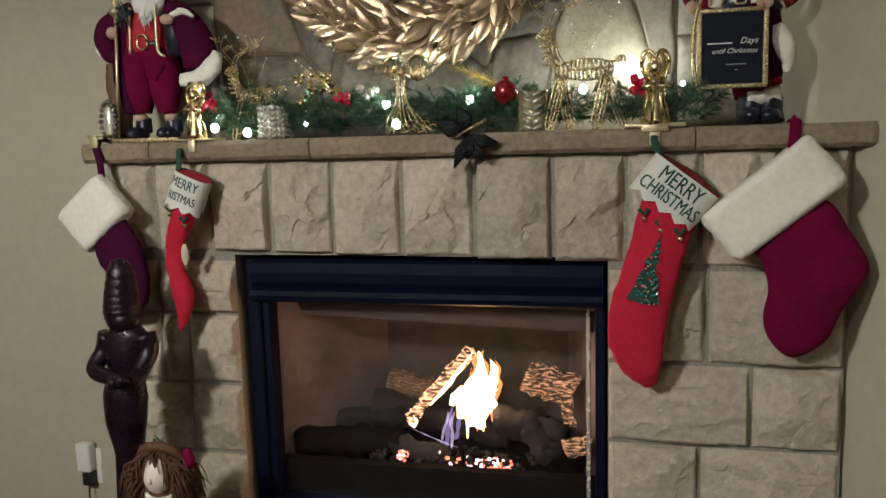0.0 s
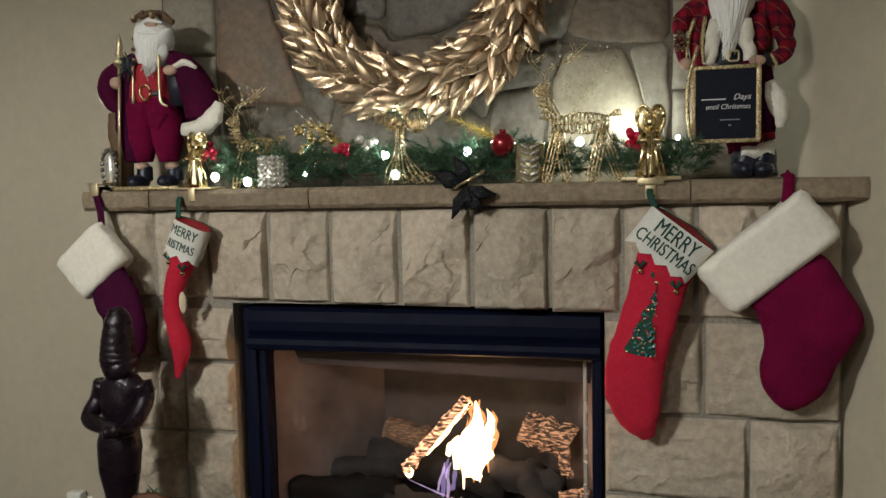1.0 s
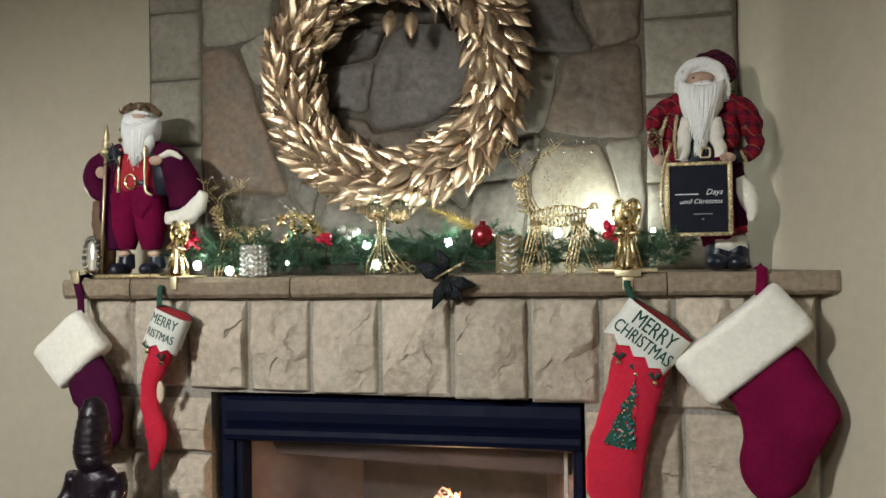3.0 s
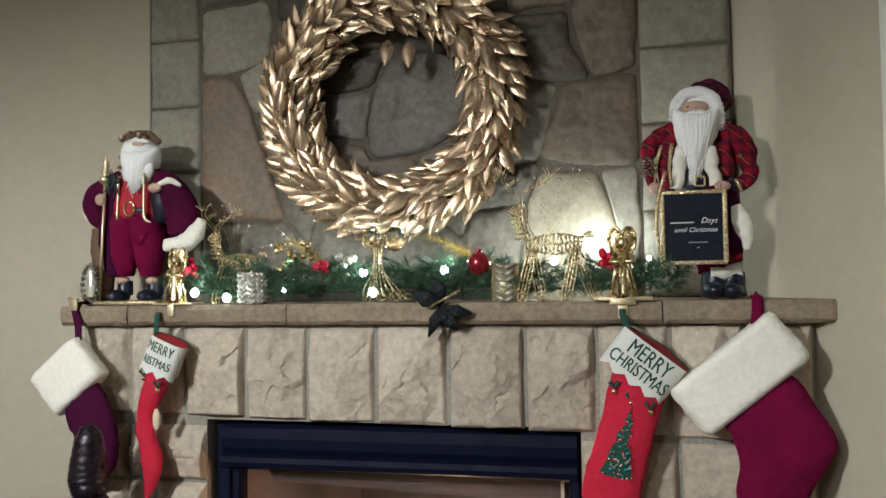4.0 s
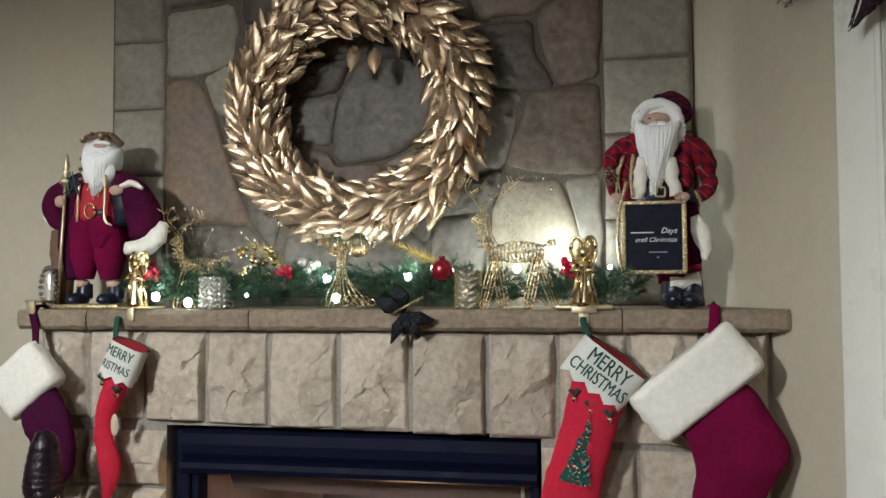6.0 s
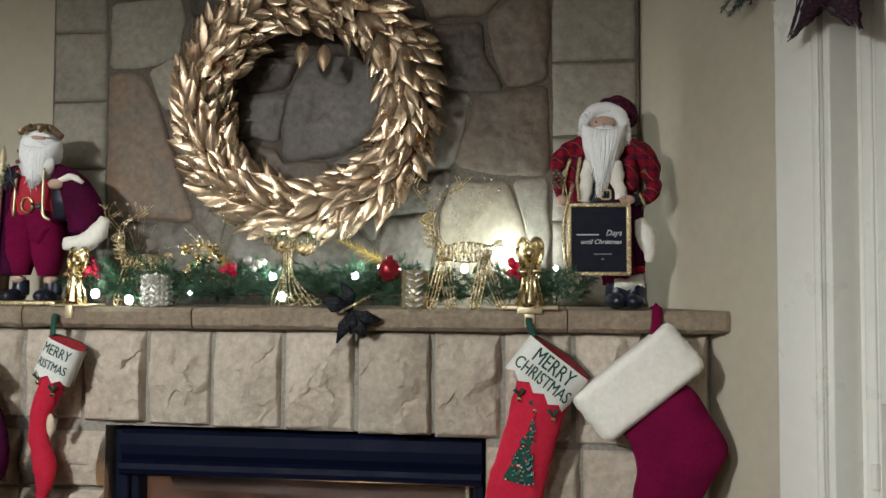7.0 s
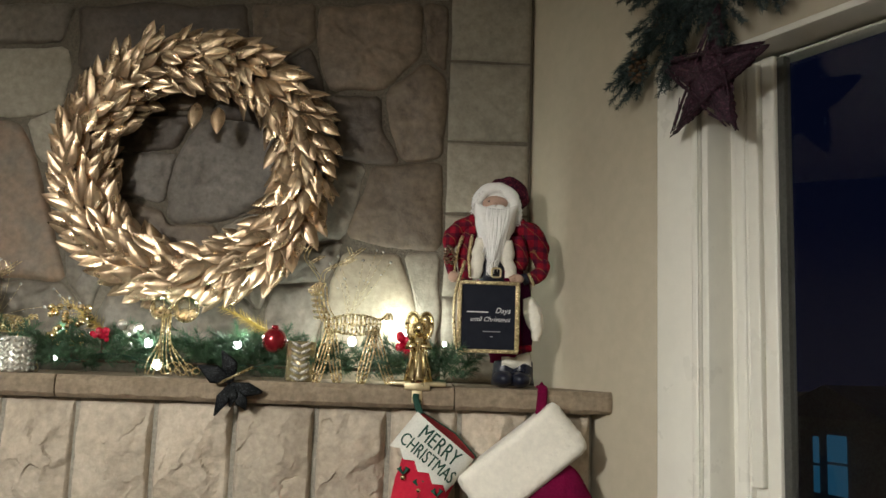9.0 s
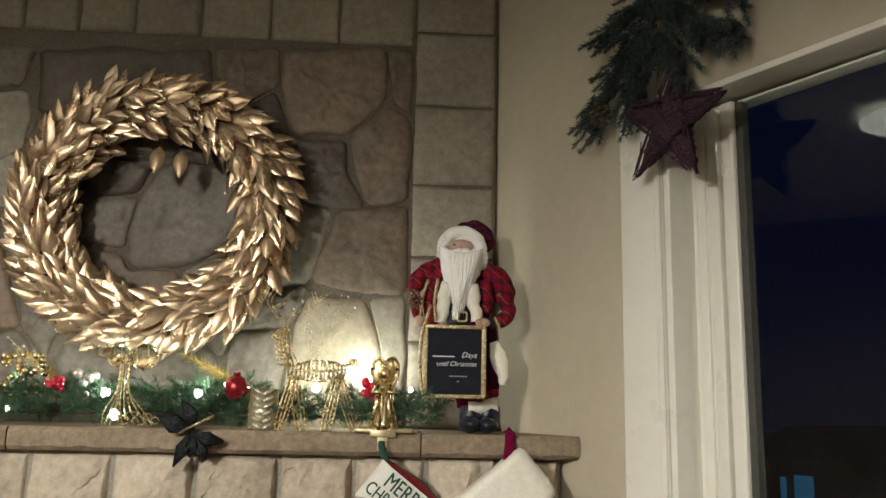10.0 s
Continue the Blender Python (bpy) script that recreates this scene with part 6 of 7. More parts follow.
part("print_bar", boxed((0.006, -0.0045, -0.048), (0.012, -0.0035, -0.0455)), M["chalk_grey"], board, "small grey print", smooth=False)
bm = bmesh.new()
tube(bm, smooth_line([(-0.06, -0.006, hh + 0.05), (-hw - 0.010, -0.008, hh - 0.02), (-hw - 0.014, -0.009, 0.0), (-hw - 0.006, -0.009, -hh + 0.01), (-hw + 0.006, -0.009, -hh - 0.012)], 6), 0.0042, 7)
part("ribbon", bm, M["glitter"], sign, "gold braid ribbon")

# ---- black glitter bow on the mantel edge
bow = thing("ribbon_bow", "black glitter poinsettia bow drooping over the mantel edge", "bow", v((1.071, 1.296), -0.062))
o = v((1.071, 1.296), -0.062)
for pts, w in ((((1.071, 1.296), (1.033, 1.312), (0.991, 1.330)), (0.004, 0.022, 0.002)),
               (((1.071, 1.296), (1.066, 1.332), (1.044, 1.366)), (0.004, 0.020, 0.002)),
               (((1.071, 1.291), (1.110, 1.280), (1.143, 1.274)), (0.004, 0.017, 0.003)),
               (((1.071, 1.291), (1.098, 1.253), (1.106, 1.234)), (0.004, 0.015, 0.002)),
               (((1.068, 1.291), (1.056, 1.257), (1.036, 1.218)), (0.004, 0.016, 0.002)),
               (((1.071, 1.291), (1.076, 1.264), (1.070, 1.239)), (0.004, 0.014, 0.002))):
    bm = bmesh.new()
    line = smooth_line([v(p, -0.066 - 0.012 * i * (2 - i)) - o for i, p in enumerate(pts)], 6)
    tube(bm, line, list(lerp_list(w, len(line))), 8, 0.0015)
    part("petal", bm, M["bow"], bow)
bm = bmesh.new()
tube(bm, [v((1.043, 1.291), -0.075) - o, v((1.119, 1.331), -0.07) - o], 0.003, 6)
part("twig", bm, M["wire"], bow, "gold glitter twig")

# ---- dark statue on the floor
bm = bmesh.new()
FIG_BRONZE = M["bronze"]
YS = -0.24


def bl(p, r, **k):
    ball(bm, v(p, YS), r, 16, 10, 0, **k)


line = [v(p, YS) for p in ((0.225, 1.018), (0.232, 0.990), (0.230, 0.933), (0.229, 0.891), (0.233, 0.860))]
tube(bm, smooth_line(line, 8), list(lerp_list([0.014, 0.032, 0.041, 0.045, 0.040], 33) + 0.0011 * np.sin(np.arange(33) * 2.2)), 18)
bl((0.235, 0.870), (0.042, 0.045, 0.04))
line = [v(p, YS) for p in ((0.235, 0.856), (0.235, 0.831), (0.232, 0.784), (0.227, 0.733), (0.219, 0.675), (0.216, 0.609), (0.218, 0.527), (0.212, 0.422))]
tube(bm, smooth_line(line, 5), list(lerp_list([0.03, 0.060, 0.056, 0.046, 0.058, 0.052, 0.036, 0.034], 36)), 18, list(lerp_list([0.03, 0.036, 0.042, 0.036, 0.045, 0.045, 0.034, 0.034], 36)))
for pts in (((0.185, 0.830), (0.168, 0.786), (0.164, 0.748), (0.234, 0.740), (0.292, 0.745)), ((0.287, 0.833), (0.296, 0.793), (0.289, 0.747), (0.287, 0.736), (0.251, 0.738))):
    ln = [Vector((p[0], YS - (0.0 if i < 2 else 0.035 * (i - 1)), p[1])) for i, p in enumerate(pts)]
    tube(bm, smooth_line(ln, 5), list(lerp_list([0.026, 0.023, 0.021, 0.018, 0.015], 21)), 10)
foot = line[-1]
tube(bm, smooth_line([foot, Vector((foot.x, YS, 0.2)), Vector((foot.x, YS, 0.06))], 4), list(lerp_list([0.034, 0.04, 0.05], 9)), 16)
tube(bm, [(foot.x, YS, 0.06), (foot.x, YS, 0.045), (foot.x, YS, 0.0)], [0.085, 0.10, 0.105], 24)
tagged(new("statue", mesh_of("statue", bm, FIG_BRONZE)), "tall dark bronze figure statue standing beside the fireplace", "statue")

# ---- doll
bm = bmesh.new()
DOLL = ["porcelain", "hair", "red_cloth", "bronze", "needles", "knit_white", "dark_red"]
M["dark_red"] = M["velvet"]
DX = {n: i for i, n in enumerate(DOLL)}
YD = -0.34
c = v((0.375, 0.533), YD)
ball(bm, c + Vector((0, -0.012, -0.004)), (0.037, 0.040, 0.048), 18, 12, DX["porcelain"])
ball(bm, c + Vector((0, -0.050, -0.008)), (0.006, 0.008, 0.008), 10, 7, DX["porcelain"])
rnd = random.Random(6)
for k in range(900):
    a = rnd.uniform(-0.75, 3.9)
    p = c + Vector((0.036 * math.cos(a), rnd.uniform(-0.030, 0.03), 0.047 * math.sin(a) + 0.008))
    q = p + Vector((0.034 * math.cos(a) + rnd.uniform(-0.012, 0.012), rnd.uniform(-0.02, 0.015), rnd.uniform(-0.045, 0.0)))
    e = q + Vector((rnd.uniform(-0.012, 0.026) * (1 if math.cos(a) > 0 else -1), rnd.uniform(-0.01, 0.01), -rnd.uniform(0.02, 0.08)))
    tube(bm, smooth_line([p, q, e], 2), [0.0014, 0.0020, 0.0021, 0.0016, 0.0006], 4, mi=DX["hair"])
tube(bm, smooth_line([c + Vector((-0.05, 0, 0.035)), c + Vector((-0.02, -0.02, 0.062)), c + Vector((0.03, -0.02, 0.062)), c + Vector((0.06, 0, 0.03))], 4), 0.012, 8, mi=DX["hair"], rough=0.006)
for k in range(30):
    a = rnd.uniform(0.5, 2.6)
    p = c + Vector((0.045 * math.cos(a), rnd.uniform(-0.02, 0.02), 0.06 * math.sin(a)))
    tube(bm, [p, p + Vector((rnd.uniform(-0.02, 0.02), rnd.uniform(-0.015, 0.015), rnd.uniform(0.0, 0.026)))], [0.003, 0.0008], 5, mi=DX["needles"])
ball(bm, c + Vector((0.070, 0.0, 0.034)), (0.016, 0.012, 0.022), 10, 8, DX["dark_red"], rough=0.008)
tube(bm, [c + Vector((0, 0.01, -0.04)), c + Vector((0.01, 0.01, -0.12)), c + Vector((0.02, 0.0, -0.30)), (c.x + 0.03, YD, 0.12)], [0.035, 0.075, 0.10, 0.13], 20, mi=DX["hair"], rough=0.006)
for k in range(4):
    z = c.z - 0.048 - 0.014 * k
    r = 0.040 + 0.008 * k
    tube(bm, [Vector((c.x + r * math.cos(a), YD - r * 0.85 * math.sin(a), z - 0.012 * math.sin(a))) for a in np.linspace(0.0, 3.14, 12)], 0.0062, 7, mi=DX["knit_white" if k % 2 == 0 else "red_cloth"])
    tube(bm, [Vector((c.x + (r + 0.003) * math.cos(a), YD - (r + 0.003) * 0.85 * math.sin(a), z - 0.007 - 0.012 * math.sin(a))) for a in np.linspace(0.0, 3.14, 12)], 0.0030, 6, mi=DX["red_cloth"])
tube(bm, smooth_line([c + Vector((-0.08, 0.0, -0.005)), c + Vector((-0.10, 0, -0.05)), c + Vector((-0.05, -0.01, -0.06))], 4), 0.018, 9, mi=DX["bronze"])
tube(bm, [(c.x + 0.03, YD, 0.13), (c.x + 0.03, YD, 0.0)], [0.14, 0.14], 24, mi=DX["bronze"])
tagged(new("doll", mesh_of("doll", bm, [M[n] for n in DOLL])), "porcelain doll with auburn hair and striped scarf", "doll")

# ---- wall outlet with plug-in adaptor, on the wall left of the surround
YO = BACK + 0.03
lo, hi = (-0.366, 0.148), (-0.252, 0.338)
outlet = thing("wall_outlet", "white wall outlet with plug-in light and black plug", "outlet", ((lo[0] + hi[0]) / 2, YO, (lo[1] + hi[1]) / 2))
part("plate", boxed((-0.036, -0.007, -0.062), (0.036, 0.001, 0.060), 0.004), M["plastic"], outlet)
part("plug_in_light", boxed((-0.030, -0.045, -0.012), (0.022, -0.007, 0.085), 0.008), M["plastic"], outlet)
part("plug", boxed((-0.014, -0.042, -0.058), (0.020, -0.007, -0.014), 0.006), M["black_plastic"], outlet, "black plug")
bm = bmesh.new()
tube(bm, smooth_line([(0.003, -0.03, -0.05), (0.006, -0.035, -0.12), (0.02, -0.03, -0.24), (0.05, -0.02, 0.004 - (lo[1] + hi[1]) / 2)], 5), 0.003, 6)
part("cord", bm, M["black_plastic"], outlet, "black cord")

# ---- spruce garland with star over the window
sp = thing("spruce_garland", "spruce branch garland hung over the window head", "garland", WALLM @ pose(0.026, 0, 0))
rnd = random.Random(21)
sprigs = []
for (s0, z0), (s1, z1), n in (((0.60, 2.20), (0.42, 2.02), 40), ((0.62, 2.27), (0.49, 2.22), 30), ((0.62, 2.2), (0.54, 2.0), 40), ((0.60, 2.24), (0.92, 2.20), 90), ((0.62, 2.2), (0.70, 2.05), 40), ((0.66, 2.22), (0.80, 2.10), 40), ((0.80, 2.25), (0.83, 2.10), 5), ((0.95, 2.28), (0.98, 2.13), 4), ((0.9, 2.28), (1.9, 2.30), 50), ((0.60, 2.20), (0.47, 2.10), 10)):
    for k in range(n):
        f = rnd.random()
        p = Vector((s0 + (s1 - s0) * f, -0.05 + rnd.uniform(-0.02, 0.03), z0 + (z1 - z0) * f)) + Vector((rnd.uniform(-1, 1), 0, rnd.uniform(-1, 1))) * 0.022
        d = Vector((s1 - s0, rnd.uniform(-0.06, 0.02), z1 - z0)).normalized() + Vector((rnd.uniform(-0.6, 0.6), rnd.uniform(-0.4, 0.1), rnd.uniform(-0.6, 0.4)))
        q = p + d.normalized() * rnd.uniform(0.05, 0.085)
        q.y = min(q.y, -0.008)
        sprigs.append((p, q))
ob = new("needles", needle_mesh("needles", sprigs, M["spruce"], 80, 0.022, 0.0012, 2))
ob.parent = sp
ob["kind"] = "stuff"
bm = bmesh.new()
tube(bm, smooth_line([(0.44, -0.04, 2.04), (0.55, -0.05, 2.16), (0.68, -0.04, 2.23), (0.9, -0.04, 2.24), (1.4, -0.04, 2.29), (1.9, -0.04, 2.30)], 6), 0.006, 7)
part("branch", bm, M["twig"], sp)
star = thing("twig_star", "dark burgundy glitter twig star hanging over the window casing", "star", WALLM @ pose(0.703, -0.062, 1.955))
bm = bmesh.new()
R0, R1 = 0.145, 0.060
tips = []
for k in range(10):
    a = math.pi / 2 + k * math.pi / 5 - 0.16
    r = R0 if k % 2 == 0 else R1
    tips.append(Vector((r * math.cos(a), 0, r * math.sin(a))))
front, rear = bm.verts.new((0, -0.032, 0)), bm.verts.new((0, 0.022, 0))
rim = []
for a, b in zip(tips, tips[1:] + tips[:1]):
    for j in range(6):
        q = a.lerp(b, j / 6)
        rim.append(bm.verts.new(q * (1 + 0.05 * noise.noise(q * 60))))
for i, a in enumerate(rim):
    b = rim[(i + 1) % len(rim)]
    bm.faces.new((front, b, a))
    bm.faces.new((rear, a, b))
bmesh.ops.subdivide_edges(bm, edges=bm.edges, cuts=3, use_grid_fill=True)
for vt in bm.verts:
    vt.co += vt.normal * 0 + Vector((noise.noise(vt.co * 120), noise.noise(vt.co * 120 + Vector((5, 0, 0))), noise.noise(vt.co * 120 + Vector((0, 5, 0))))) * 0.005
bmesh.ops.recalc_face_normals(bm, faces=bm.faces)
part("star_body", bm, M["star"], star, smooth=False)
bm = bmesh.new()
rnd = random.Random(2)
for k in range(110):
    i = rnd.randrange(0, 10, 2)
    a, b = tips[i], tips[(i + rnd.choice((4, 6, 1, 9))) % 10]
    f0, f1 = rnd.uniform(0, 0.4), rnd.uniform(0.5, 1.0)
    lift = -0.028 * (1 - max(a.lerp(b, f0).length, a.lerp(b, f1).length) / R0) - 0.006
    tube(bm, [a.lerp(b, f0) + Vector((rnd.uniform(-0.006, 0.006), lift, rnd.uniform(-0.006, 0.006))), a.lerp(b, f1) + Vector((rnd.uniform(-0.006, 0.006), lift - 0.002, rnd.uniform(-0.006, 0.006)))], 0.0016, 4)
ob = part("brushwood", bm, M["star"], star, "crossed burgundy twigs")
ob["kind"] = "stuff"
cn = thing("pine_cone", "brown pine cone hanging in the spruce garland", "pine cone", WALLM @ pose(0.481, -0.05, 2.045))
for k in range(34):
    bm = bmesh.new()
    a, f = k * 2.4, k / 34
    r = 0.019 * math.sin(math.pi * (0.15 + 0.8 * f))
    ball(bm, (r * math.cos(a), r * math.sin(a), -0.035 + 0.07 * f), (0.008, 0.008, 0.004), 6, 4)
    part("scale", bm, M["cone"], cn)

# ---- unseen pendant lamp behind the walk, its shade off-centre to shape the light
pend = thing("pendant_lamp", "unseen grey drum pendant lamp, its rim placed to cut light off the upper walls", "lamp", (-0.17, -2.70, CEIL - 0.10))
bm = bmesh.new()
tube(bm, [(0, 0, z) for z in (-0.575, -0.38, -0.36, -0.35)], [0.45, 0.43, 0.25, 0.02], 40, caps=False)
bmesh.ops.solidify(bm, geom=bm.faces[:], thickness=0.004)
part("shade", bm, M["lamp_cloth"], pend)
bm = bmesh.new()
tube(bm, [(0, 0, 0.10), (0, 0, -0.47)], 0.006, 8)
part("rod", bm, M["brass"], pend)

# ---- bowl lamp under the ceiling, seen in the window's reflection, and a lit window across the yard
bowl = thing("ceiling_lamp", "frosted glass bowl lamp hanging from the ceiling", "lamp", Vector((-0.30, -0.66, 2.72)) + WALLM.to_3x3() @ Vector((0.15, 0, 0)))
bm = bmesh.new()
tube(bm, [(0, 0, z) for z in (0.0, -0.02, -0.05, -0.075, -0.085)], [0.21, 0.20, 0.155, 0.08, 0.01], 28)
part("bowl", bm, M["lampshade"], bowl)
bm = bmesh.new()
tube(bm, [(0, 0, 0.03), (0, 0, -0.02)], 0.05, 16)
part("mount", bm, M["brass"], bowl)
M["shed_roof"] = material("slate_shed_roof", (0.13, 0.135, 0.15), 0.85, vary=0.25, scale=8)
M["shed_wall"] = material("grey_shed_boards", (0.15, 0.15, 0.16), 0.85, vary=0.25, scale=8)
BLUE = glow("blue_lit_room", (0.05, 0.30, 0.55), 0.13)
far = thing("garden_shed", "dark garden shed with a blue-lit window at night", "shed", WALLM @ pose(-1.984, 4.2, 0.479))
w, h = 0.153, 0.423
for x0, x1, z0, z1 in ((0, w * 0.94, 0.55 * h, h), (0, w * 0.94, 0.0, 0.5 * h), (-0.75 * w, -0.5 * w, 0.5 * h, h * 0.95), (-0.75 * w, -0.5 * w, 0.0, 0.45 * h)):
    part("pane", boxed((x0, 0, z0), (x1, 0.02, z1)), BLUE, far, smooth=False)
ZG = -0.3 - far.location.z
part("wall", boxed((-0.35, 0.03, ZG), (0.45, 2.0, h + 0.12)), M["shed_wall"], far, smooth=False)
bm = bmesh.new()
tri = [[bm.verts.new((x, y, z)) for x, z in ((-0.45, h + 0.125), (0.55, h + 0.125), (0.05, h + 0.36))] for y in (-0.1, 2.1)]
bm.faces.new(tri[0])
bm.faces.new(tri[1][::-1])
for k in range(3):
    bm.faces.new((tri[0][k], tri[1][k], tri[1][(k + 1) % 3], tri[0][(k + 1) % 3]))
part("roof", bm, M["shed_roof"], far, smooth=False)

# ---- unseen ceiling rings, added where the two fill spots sit behind the walk
for x, y in ((0.30, -2.3), (0.9, -3.2)):
    dl = thing("fill_light_ring", "unseen white ceiling ring added at a fill light", "downlight", (x, y, CEIL), "ceiling downlights")
    bm = bmesh.new()
    tube(bm, [Vector((0.10 * math.cos(a), 0.10 * math.sin(a), -0.006)) for a in np.linspace(0, 2 * math.pi, 25)], 0.012, 8, 0.006, up=(0, 0, 1), caps=False)
    part("trim_ring", bm, M["trim"], dl)


# ---- sparkling bead sprays
def bead_spray(label, base, tips):
    base = Vector(base)
    t = thing("bead_spray", label, "spray", base)
    for q in tips:
        q = Vector(q) - base
        bm = bmesh.new()
        tube(bm, smooth_line([(0, 0, 0), q * 0.5 + Vector((0.008, 0, 0.006)), q], 4), 0.0004, 4)
        part("wire", bm, M["wire"], t)
        for f in (0.55, 0.78, 1.0):
            bm = bmesh.new()
            ball(bm, q * f, 0.0042 if f == 1.0 else 0.0022, 8, 6)
            part("bead", bm, M["silver"], t)
    return t


bead_spray("thin gold spray with glass beads in the garland", v((0.437, 1.430), 0.10),
           [v(p, 0.10) for p in ((0.371, 1.577), (0.406, 1.573), (0.430, 1.575), (0.457, 1.565), (0.396, 1.522), (0.488, 1.515), (0.552, 1.459), (0.359, 1.511))])
bead_spray("thin gold spray with glass beads in the garland", v((1.309, 1.458), 0.15),
           [v(p, 0.15) for p in ((1.377, 1.640), (1.395, 1.636), (1.256, 1.601), (1.277, 1.621), (1.342, 1.612), (1.414, 1.609), (1.296, 1.562))])
bead_spray("thin gold spray with glass beads in the garland", v((0.629, 1.426), 0.10),
           [v(p, 0.10) for p in ((0.572, 1.505), (0.588, 1.489), (0.613, 1.485), (0.638, 1.472), (0.568, 1.466))])

# ---- stonework, piece by piece
RND = random.Random(42)


def lay(poly, y, proud, mat, parent, seed, **k):
    ob = part("stone", stone(poly, y, proud, seed=seed, **k), M[mat], parent)
    return ob


low = bpy.data.objects["fireplace_surround_wall"]
xs = [0.047, 0.19, 0.353, 0.528, 0.701, 0.884, 1.070, 1.261, 1.432, 1.60, 1.765, 1.915]
for i, (a, b) in enumerate(zip(xs, xs[1:])):
    zb = 1.003 - 0.021 * (a + b - 0.9)/2
    part("stone", split_stone(a + 0.006, b - 0.006, max(0.972, zb) + 0.004, UNDER - 0.004, FACE, 0.044, 100 + i), M["split"], low, smooth=False)
seed = 130
for rows, cols in (((0.985, 0.835), (0.047, 0.185, 0.418)), ((0.835, 0.640), (0.047, 0.183, 0.262, 0.418)), ((0.640, 0.442), (0.047, 0.258, 0.418)), ((0.442, 0.22), (0.047, 0.20, 0.418)), ((0.22, 0.0), (0.047, 0.27, 0.418)),
                   ((0.972, 0.745), (1.388, 1.618, 1.915)), ((0.745, 0.545), (1.388, 1.718, 1.915)), ((0.545, 0.33), (1.388, 1.604, 1.915)), ((0.33, 0.12), (1.388, 1.70, 1.915)), ((0.12, 0.0), (1.388, 1.6, 1.915))):
    for a, b in zip(cols, cols[1:]):
        part("stone", split_stone(a + 0.005, b - 0.005, rows[1] + 0.005, rows[0] - 0.005, FACE, 0.038, seed), M["split"], low, smooth=False)
        seed += 1

up = bpy.data.objects["chimney_breast_wall"]
for a, b, cuts in ((0.095, 0.266, (1.30, 1.49, 1.69, 1.89, 2.094, 2.30, 2.52, CEIL)), (1.551, 1.783, (1.30, 1.53, 1.76, 1.965, 2.197, 2.42, 2.62, CEIL))):
    for z0, z1 in zip(cuts, cuts[1:]):
        lay(rect(a, b, z0, z1, 0.004), BACK - 0.008, 0.014, "column", up, seed, facets=4, chip=0.35, wobble=0.004, rings=8)
        seed += 1
tops = [0.27, 0.45, 0.60, 0.755, 0.94, 1.135, 1.33, 1.548]
for z0, z1, sh in ((2.372, 2.56, 0.0), (2.56, CEIL, 0.07)):
    cuts = [tops[0]] + [t + sh for t in tops[1:-1]] + [tops[-1]]
    for a, b in zip(cuts, cuts[1:]):
        lay(rect(a, b, z0, z1, 0.004), BACK - 0.008, 0.014, "column", up, seed, facets=4, chip=0.35, wobble=0.004, rings=8)
        seed += 1

# irregular field of large stones, laid from the left to the right


def field(mat, seed, *corners):
    """One field stone: its corners rounded off, its face gently uneven."""
    c = [Vector(p) for p in corners]
    mid = sum(c, Vector((0, 0))) / len(c)
    c = [p + (p - mid).normalized() * 0.001 for p in c]
    poly = []
    for p, q in zip(c, c[1:] + c[:1]):
        k = min(0.2, 0.012 / max(0.01, (q - p).length))
        poly += [tuple(p.lerp(q, k)), tuple(p.lerp(q, 1 - k))]
    lay(poly, BACK - 0.008, 0.017 + 0.010 * RND.random(), mat, up, seed, facets=6, chip=0.55, wobble=0.014, rings=12, count=96, rough=0.16)


field("grey_stone", 301, (0.272, 2.304), (0.272, 2.19), (0.475, 2.205), (0.49, 2.315))
field("column", 302, (0.272, 2.18), (0.478, 2.195), (0.505, 2.12), (0.48, 2.02), (0.40, 1.99), (0.272, 1.985))
field("column", 303, (0.385, 1.978), (0.47, 2.01), (0.56, 1.98), (0.57, 1.87), (0.445, 1.85))
field("rust_stone", 304, (0.272, 1.972), (0.372, 1.966), (0.437, 1.845), (0.50, 1.665), (0.535, 1.54), (0.272, 1.545))
field("grey_stone", 305, (0.272, 1.533), (0.538, 1.529), (0.60, 1.44), (0.64, 1.29), (0.272, 1.29))
field("grey_stone", 306, (0.545, 1.53), (0.515, 1.66), (0.64, 1.74), (0.65, 1.60), (0.61, 1.45))
field("grey_stone", 307, (0.585, 1.87), (0.645, 1.89), (0.645, 1.755), (0.51, 1.675), (0.455, 1.845))
field("dark_stone", 308, (0.50, 2.315), (0.975, 2.34), (0.985, 2.24), (0.95, 2.16), (0.52, 2.13))
field("brown_stone", 309, (0.515, 2.12), (0.94, 2.15), (0.86, 2.02), (0.66, 2.02), (0.575, 1.985), (0.49, 2.02))
field("brown_stone", 310, (0.985, 2.34), (1.165, 2.35), (1.165, 2.24), (1.05, 2.15), (0.995, 2.24))
field("dark_stone", 311, (0.96, 2.15), (1.04, 2.14), (1.16, 2.225), (1.21, 2.085), (1.11, 1.99), (0.88, 2.01))
field("dark_stone", 312, (0.65, 2.01), (0.85, 2.01), (0.81, 1.91), (0.655, 1.905))
field("slate_stone", 313, (0.655, 1.895), (0.815, 1.90), (0.795, 1.83), (0.78, 1.755), (0.655, 1.775))
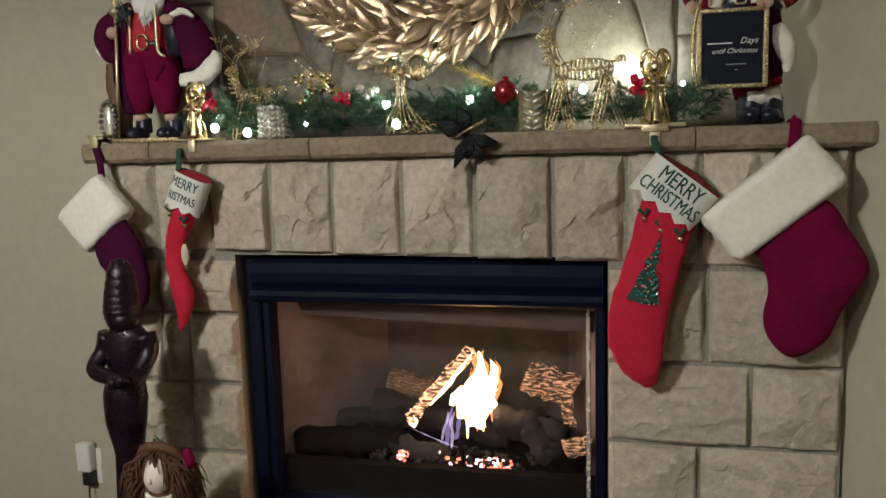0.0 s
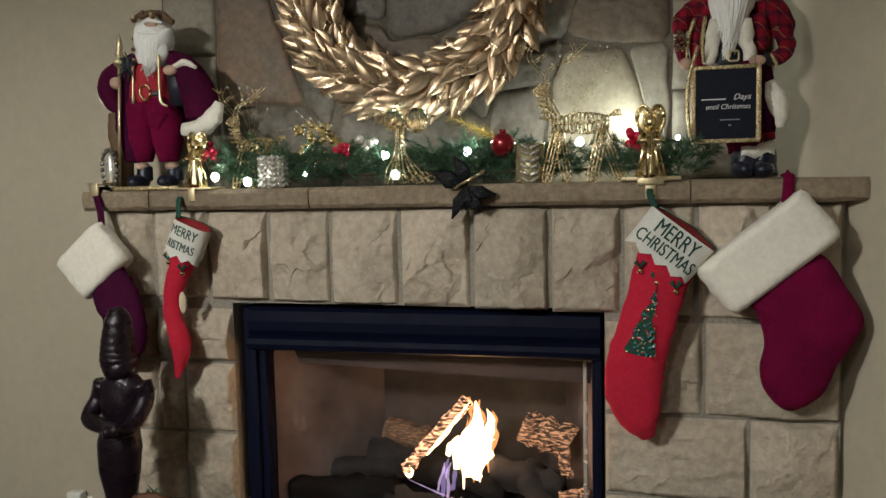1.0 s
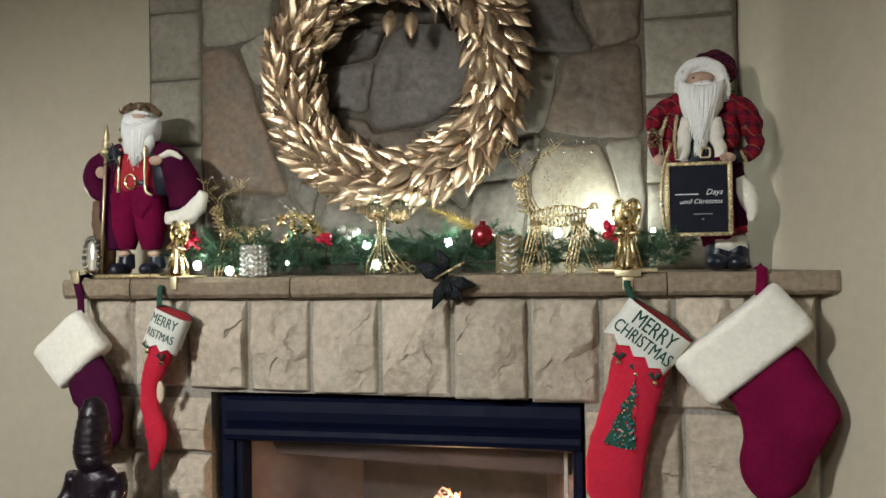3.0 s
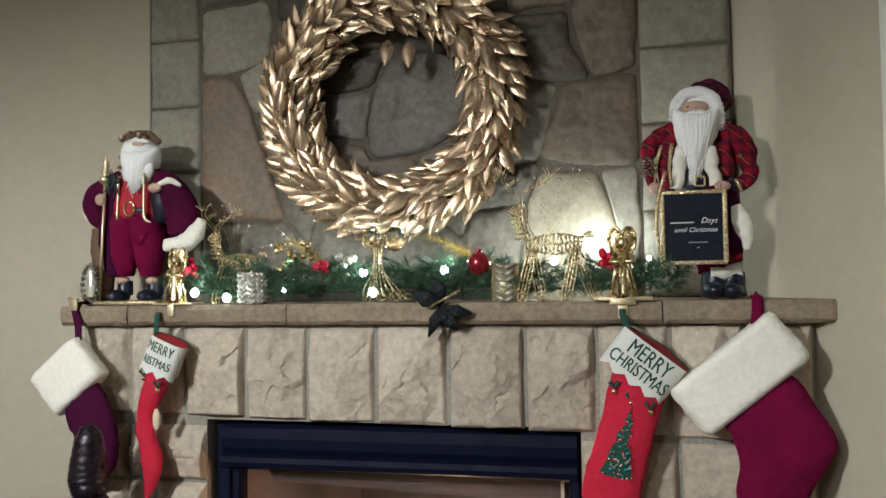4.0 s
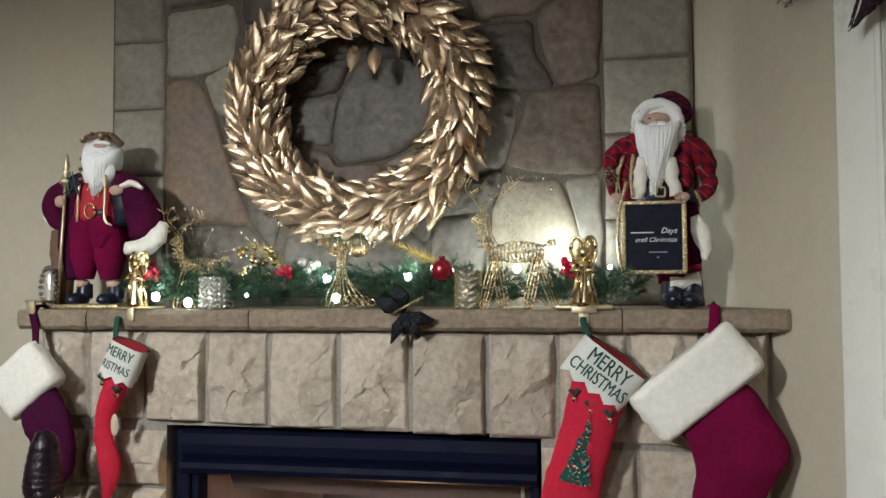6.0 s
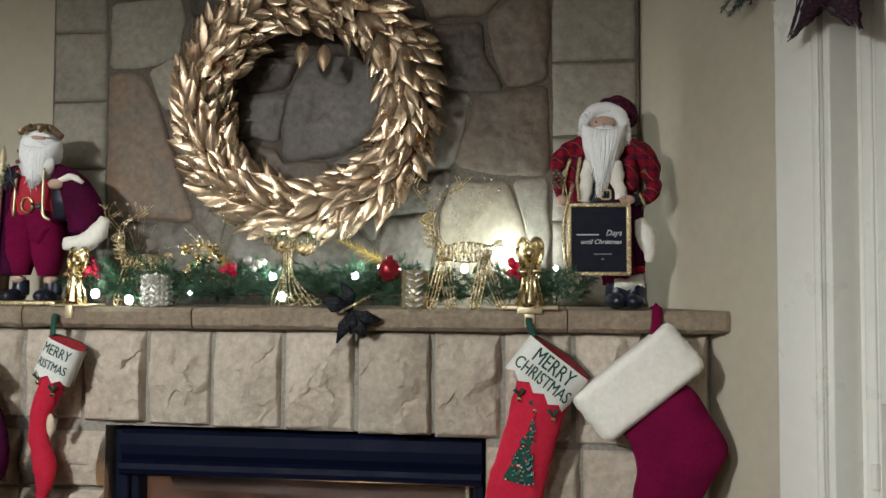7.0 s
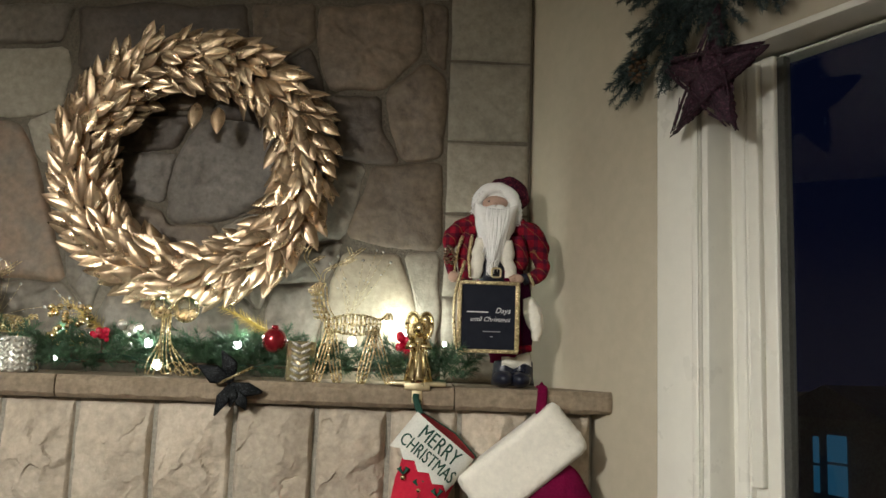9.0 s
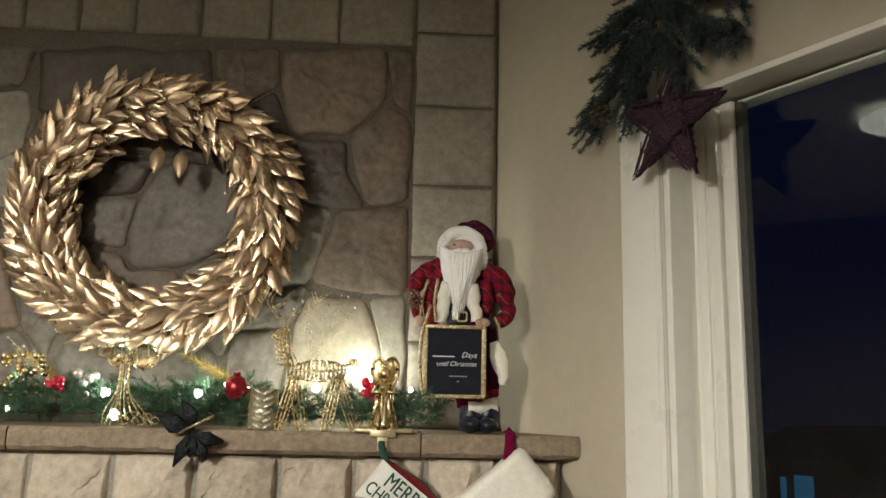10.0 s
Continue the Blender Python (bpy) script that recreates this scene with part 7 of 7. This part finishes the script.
field("slate_stone", 314, (0.812, 1.886), (0.868, 2.0), (1.06, 1.995), (1.115, 1.875), (1.06, 1.767), (0.925, 1.71), (0.80, 1.716), (0.792, 1.81))
field("brown_stone", 315, (0.655, 1.765), (0.777, 1.745), (0.80, 1.705), (0.93, 1.70), (0.97, 1.55), (0.66, 1.52))
field("grey_stone", 316, (0.62, 1.44), (0.66, 1.51), (0.97, 1.54), (1.06, 1.46), (1.05, 1.29), (0.65, 1.29))
field("slate_stone", 317, (1.125, 1.875), (1.12, 1.98), (1.215, 2.07), (1.235, 1.91), (1.22, 1.87), (1.12, 1.65), (1.07, 1.76))
field("grey_stone", 318, (0.94, 1.70), (1.06, 1.757), (1.11, 1.64), (1.09, 1.55), (1.06, 1.475), (0.975, 1.55))
field("brown_stone", 319, (1.178, 2.35), (1.46, 2.363), (1.475, 2.21), (1.365, 2.10), (1.222, 2.09), (1.172, 2.24))
field("brown_stone", 320, (1.472, 2.363), (1.543, 2.366), (1.543, 2.16), (1.487, 2.205))
field("brown_stone", 321, (1.378, 2.10), (1.482, 2.195), (1.543, 2.15), (1.543, 1.92), (1.43, 1.905), (1.39, 1.985))
field("dark_stone", 322, (1.222, 2.08), (1.363, 2.088), (1.38, 1.985), (1.42, 1.90), (1.35, 1.895), (1.245, 1.91))
field("brown_stone", 323, (1.345, 1.885), (1.543, 1.905), (1.543, 1.66), (1.385, 1.655), (1.29, 1.69))
field("grey_stone", 324, (1.24, 1.90), (1.335, 1.885), (1.28, 1.685), (1.12, 1.645), (1.225, 1.865))
field("grey_stone", 325, (1.115, 1.635), (1.275, 1.675), (1.272, 1.632), (1.235, 1.565), (1.10, 1.548))
field("sand_stone", 326, (1.283, 1.642), (1.433, 1.643), (1.488, 1.472), (1.494, 1.29), (1.21, 1.29), (1.238, 1.478), (1.245, 1.565))
field("column", 327, (1.442, 1.648), (1.543, 1.65), (1.543, 1.29), (1.502, 1.29), (1.495, 1.472))
field("grey_stone", 328, (1.098, 1.541), (1.228, 1.558), (1.23, 1.463), (1.202, 1.29), (1.06, 1.29), (1.068, 1.46))
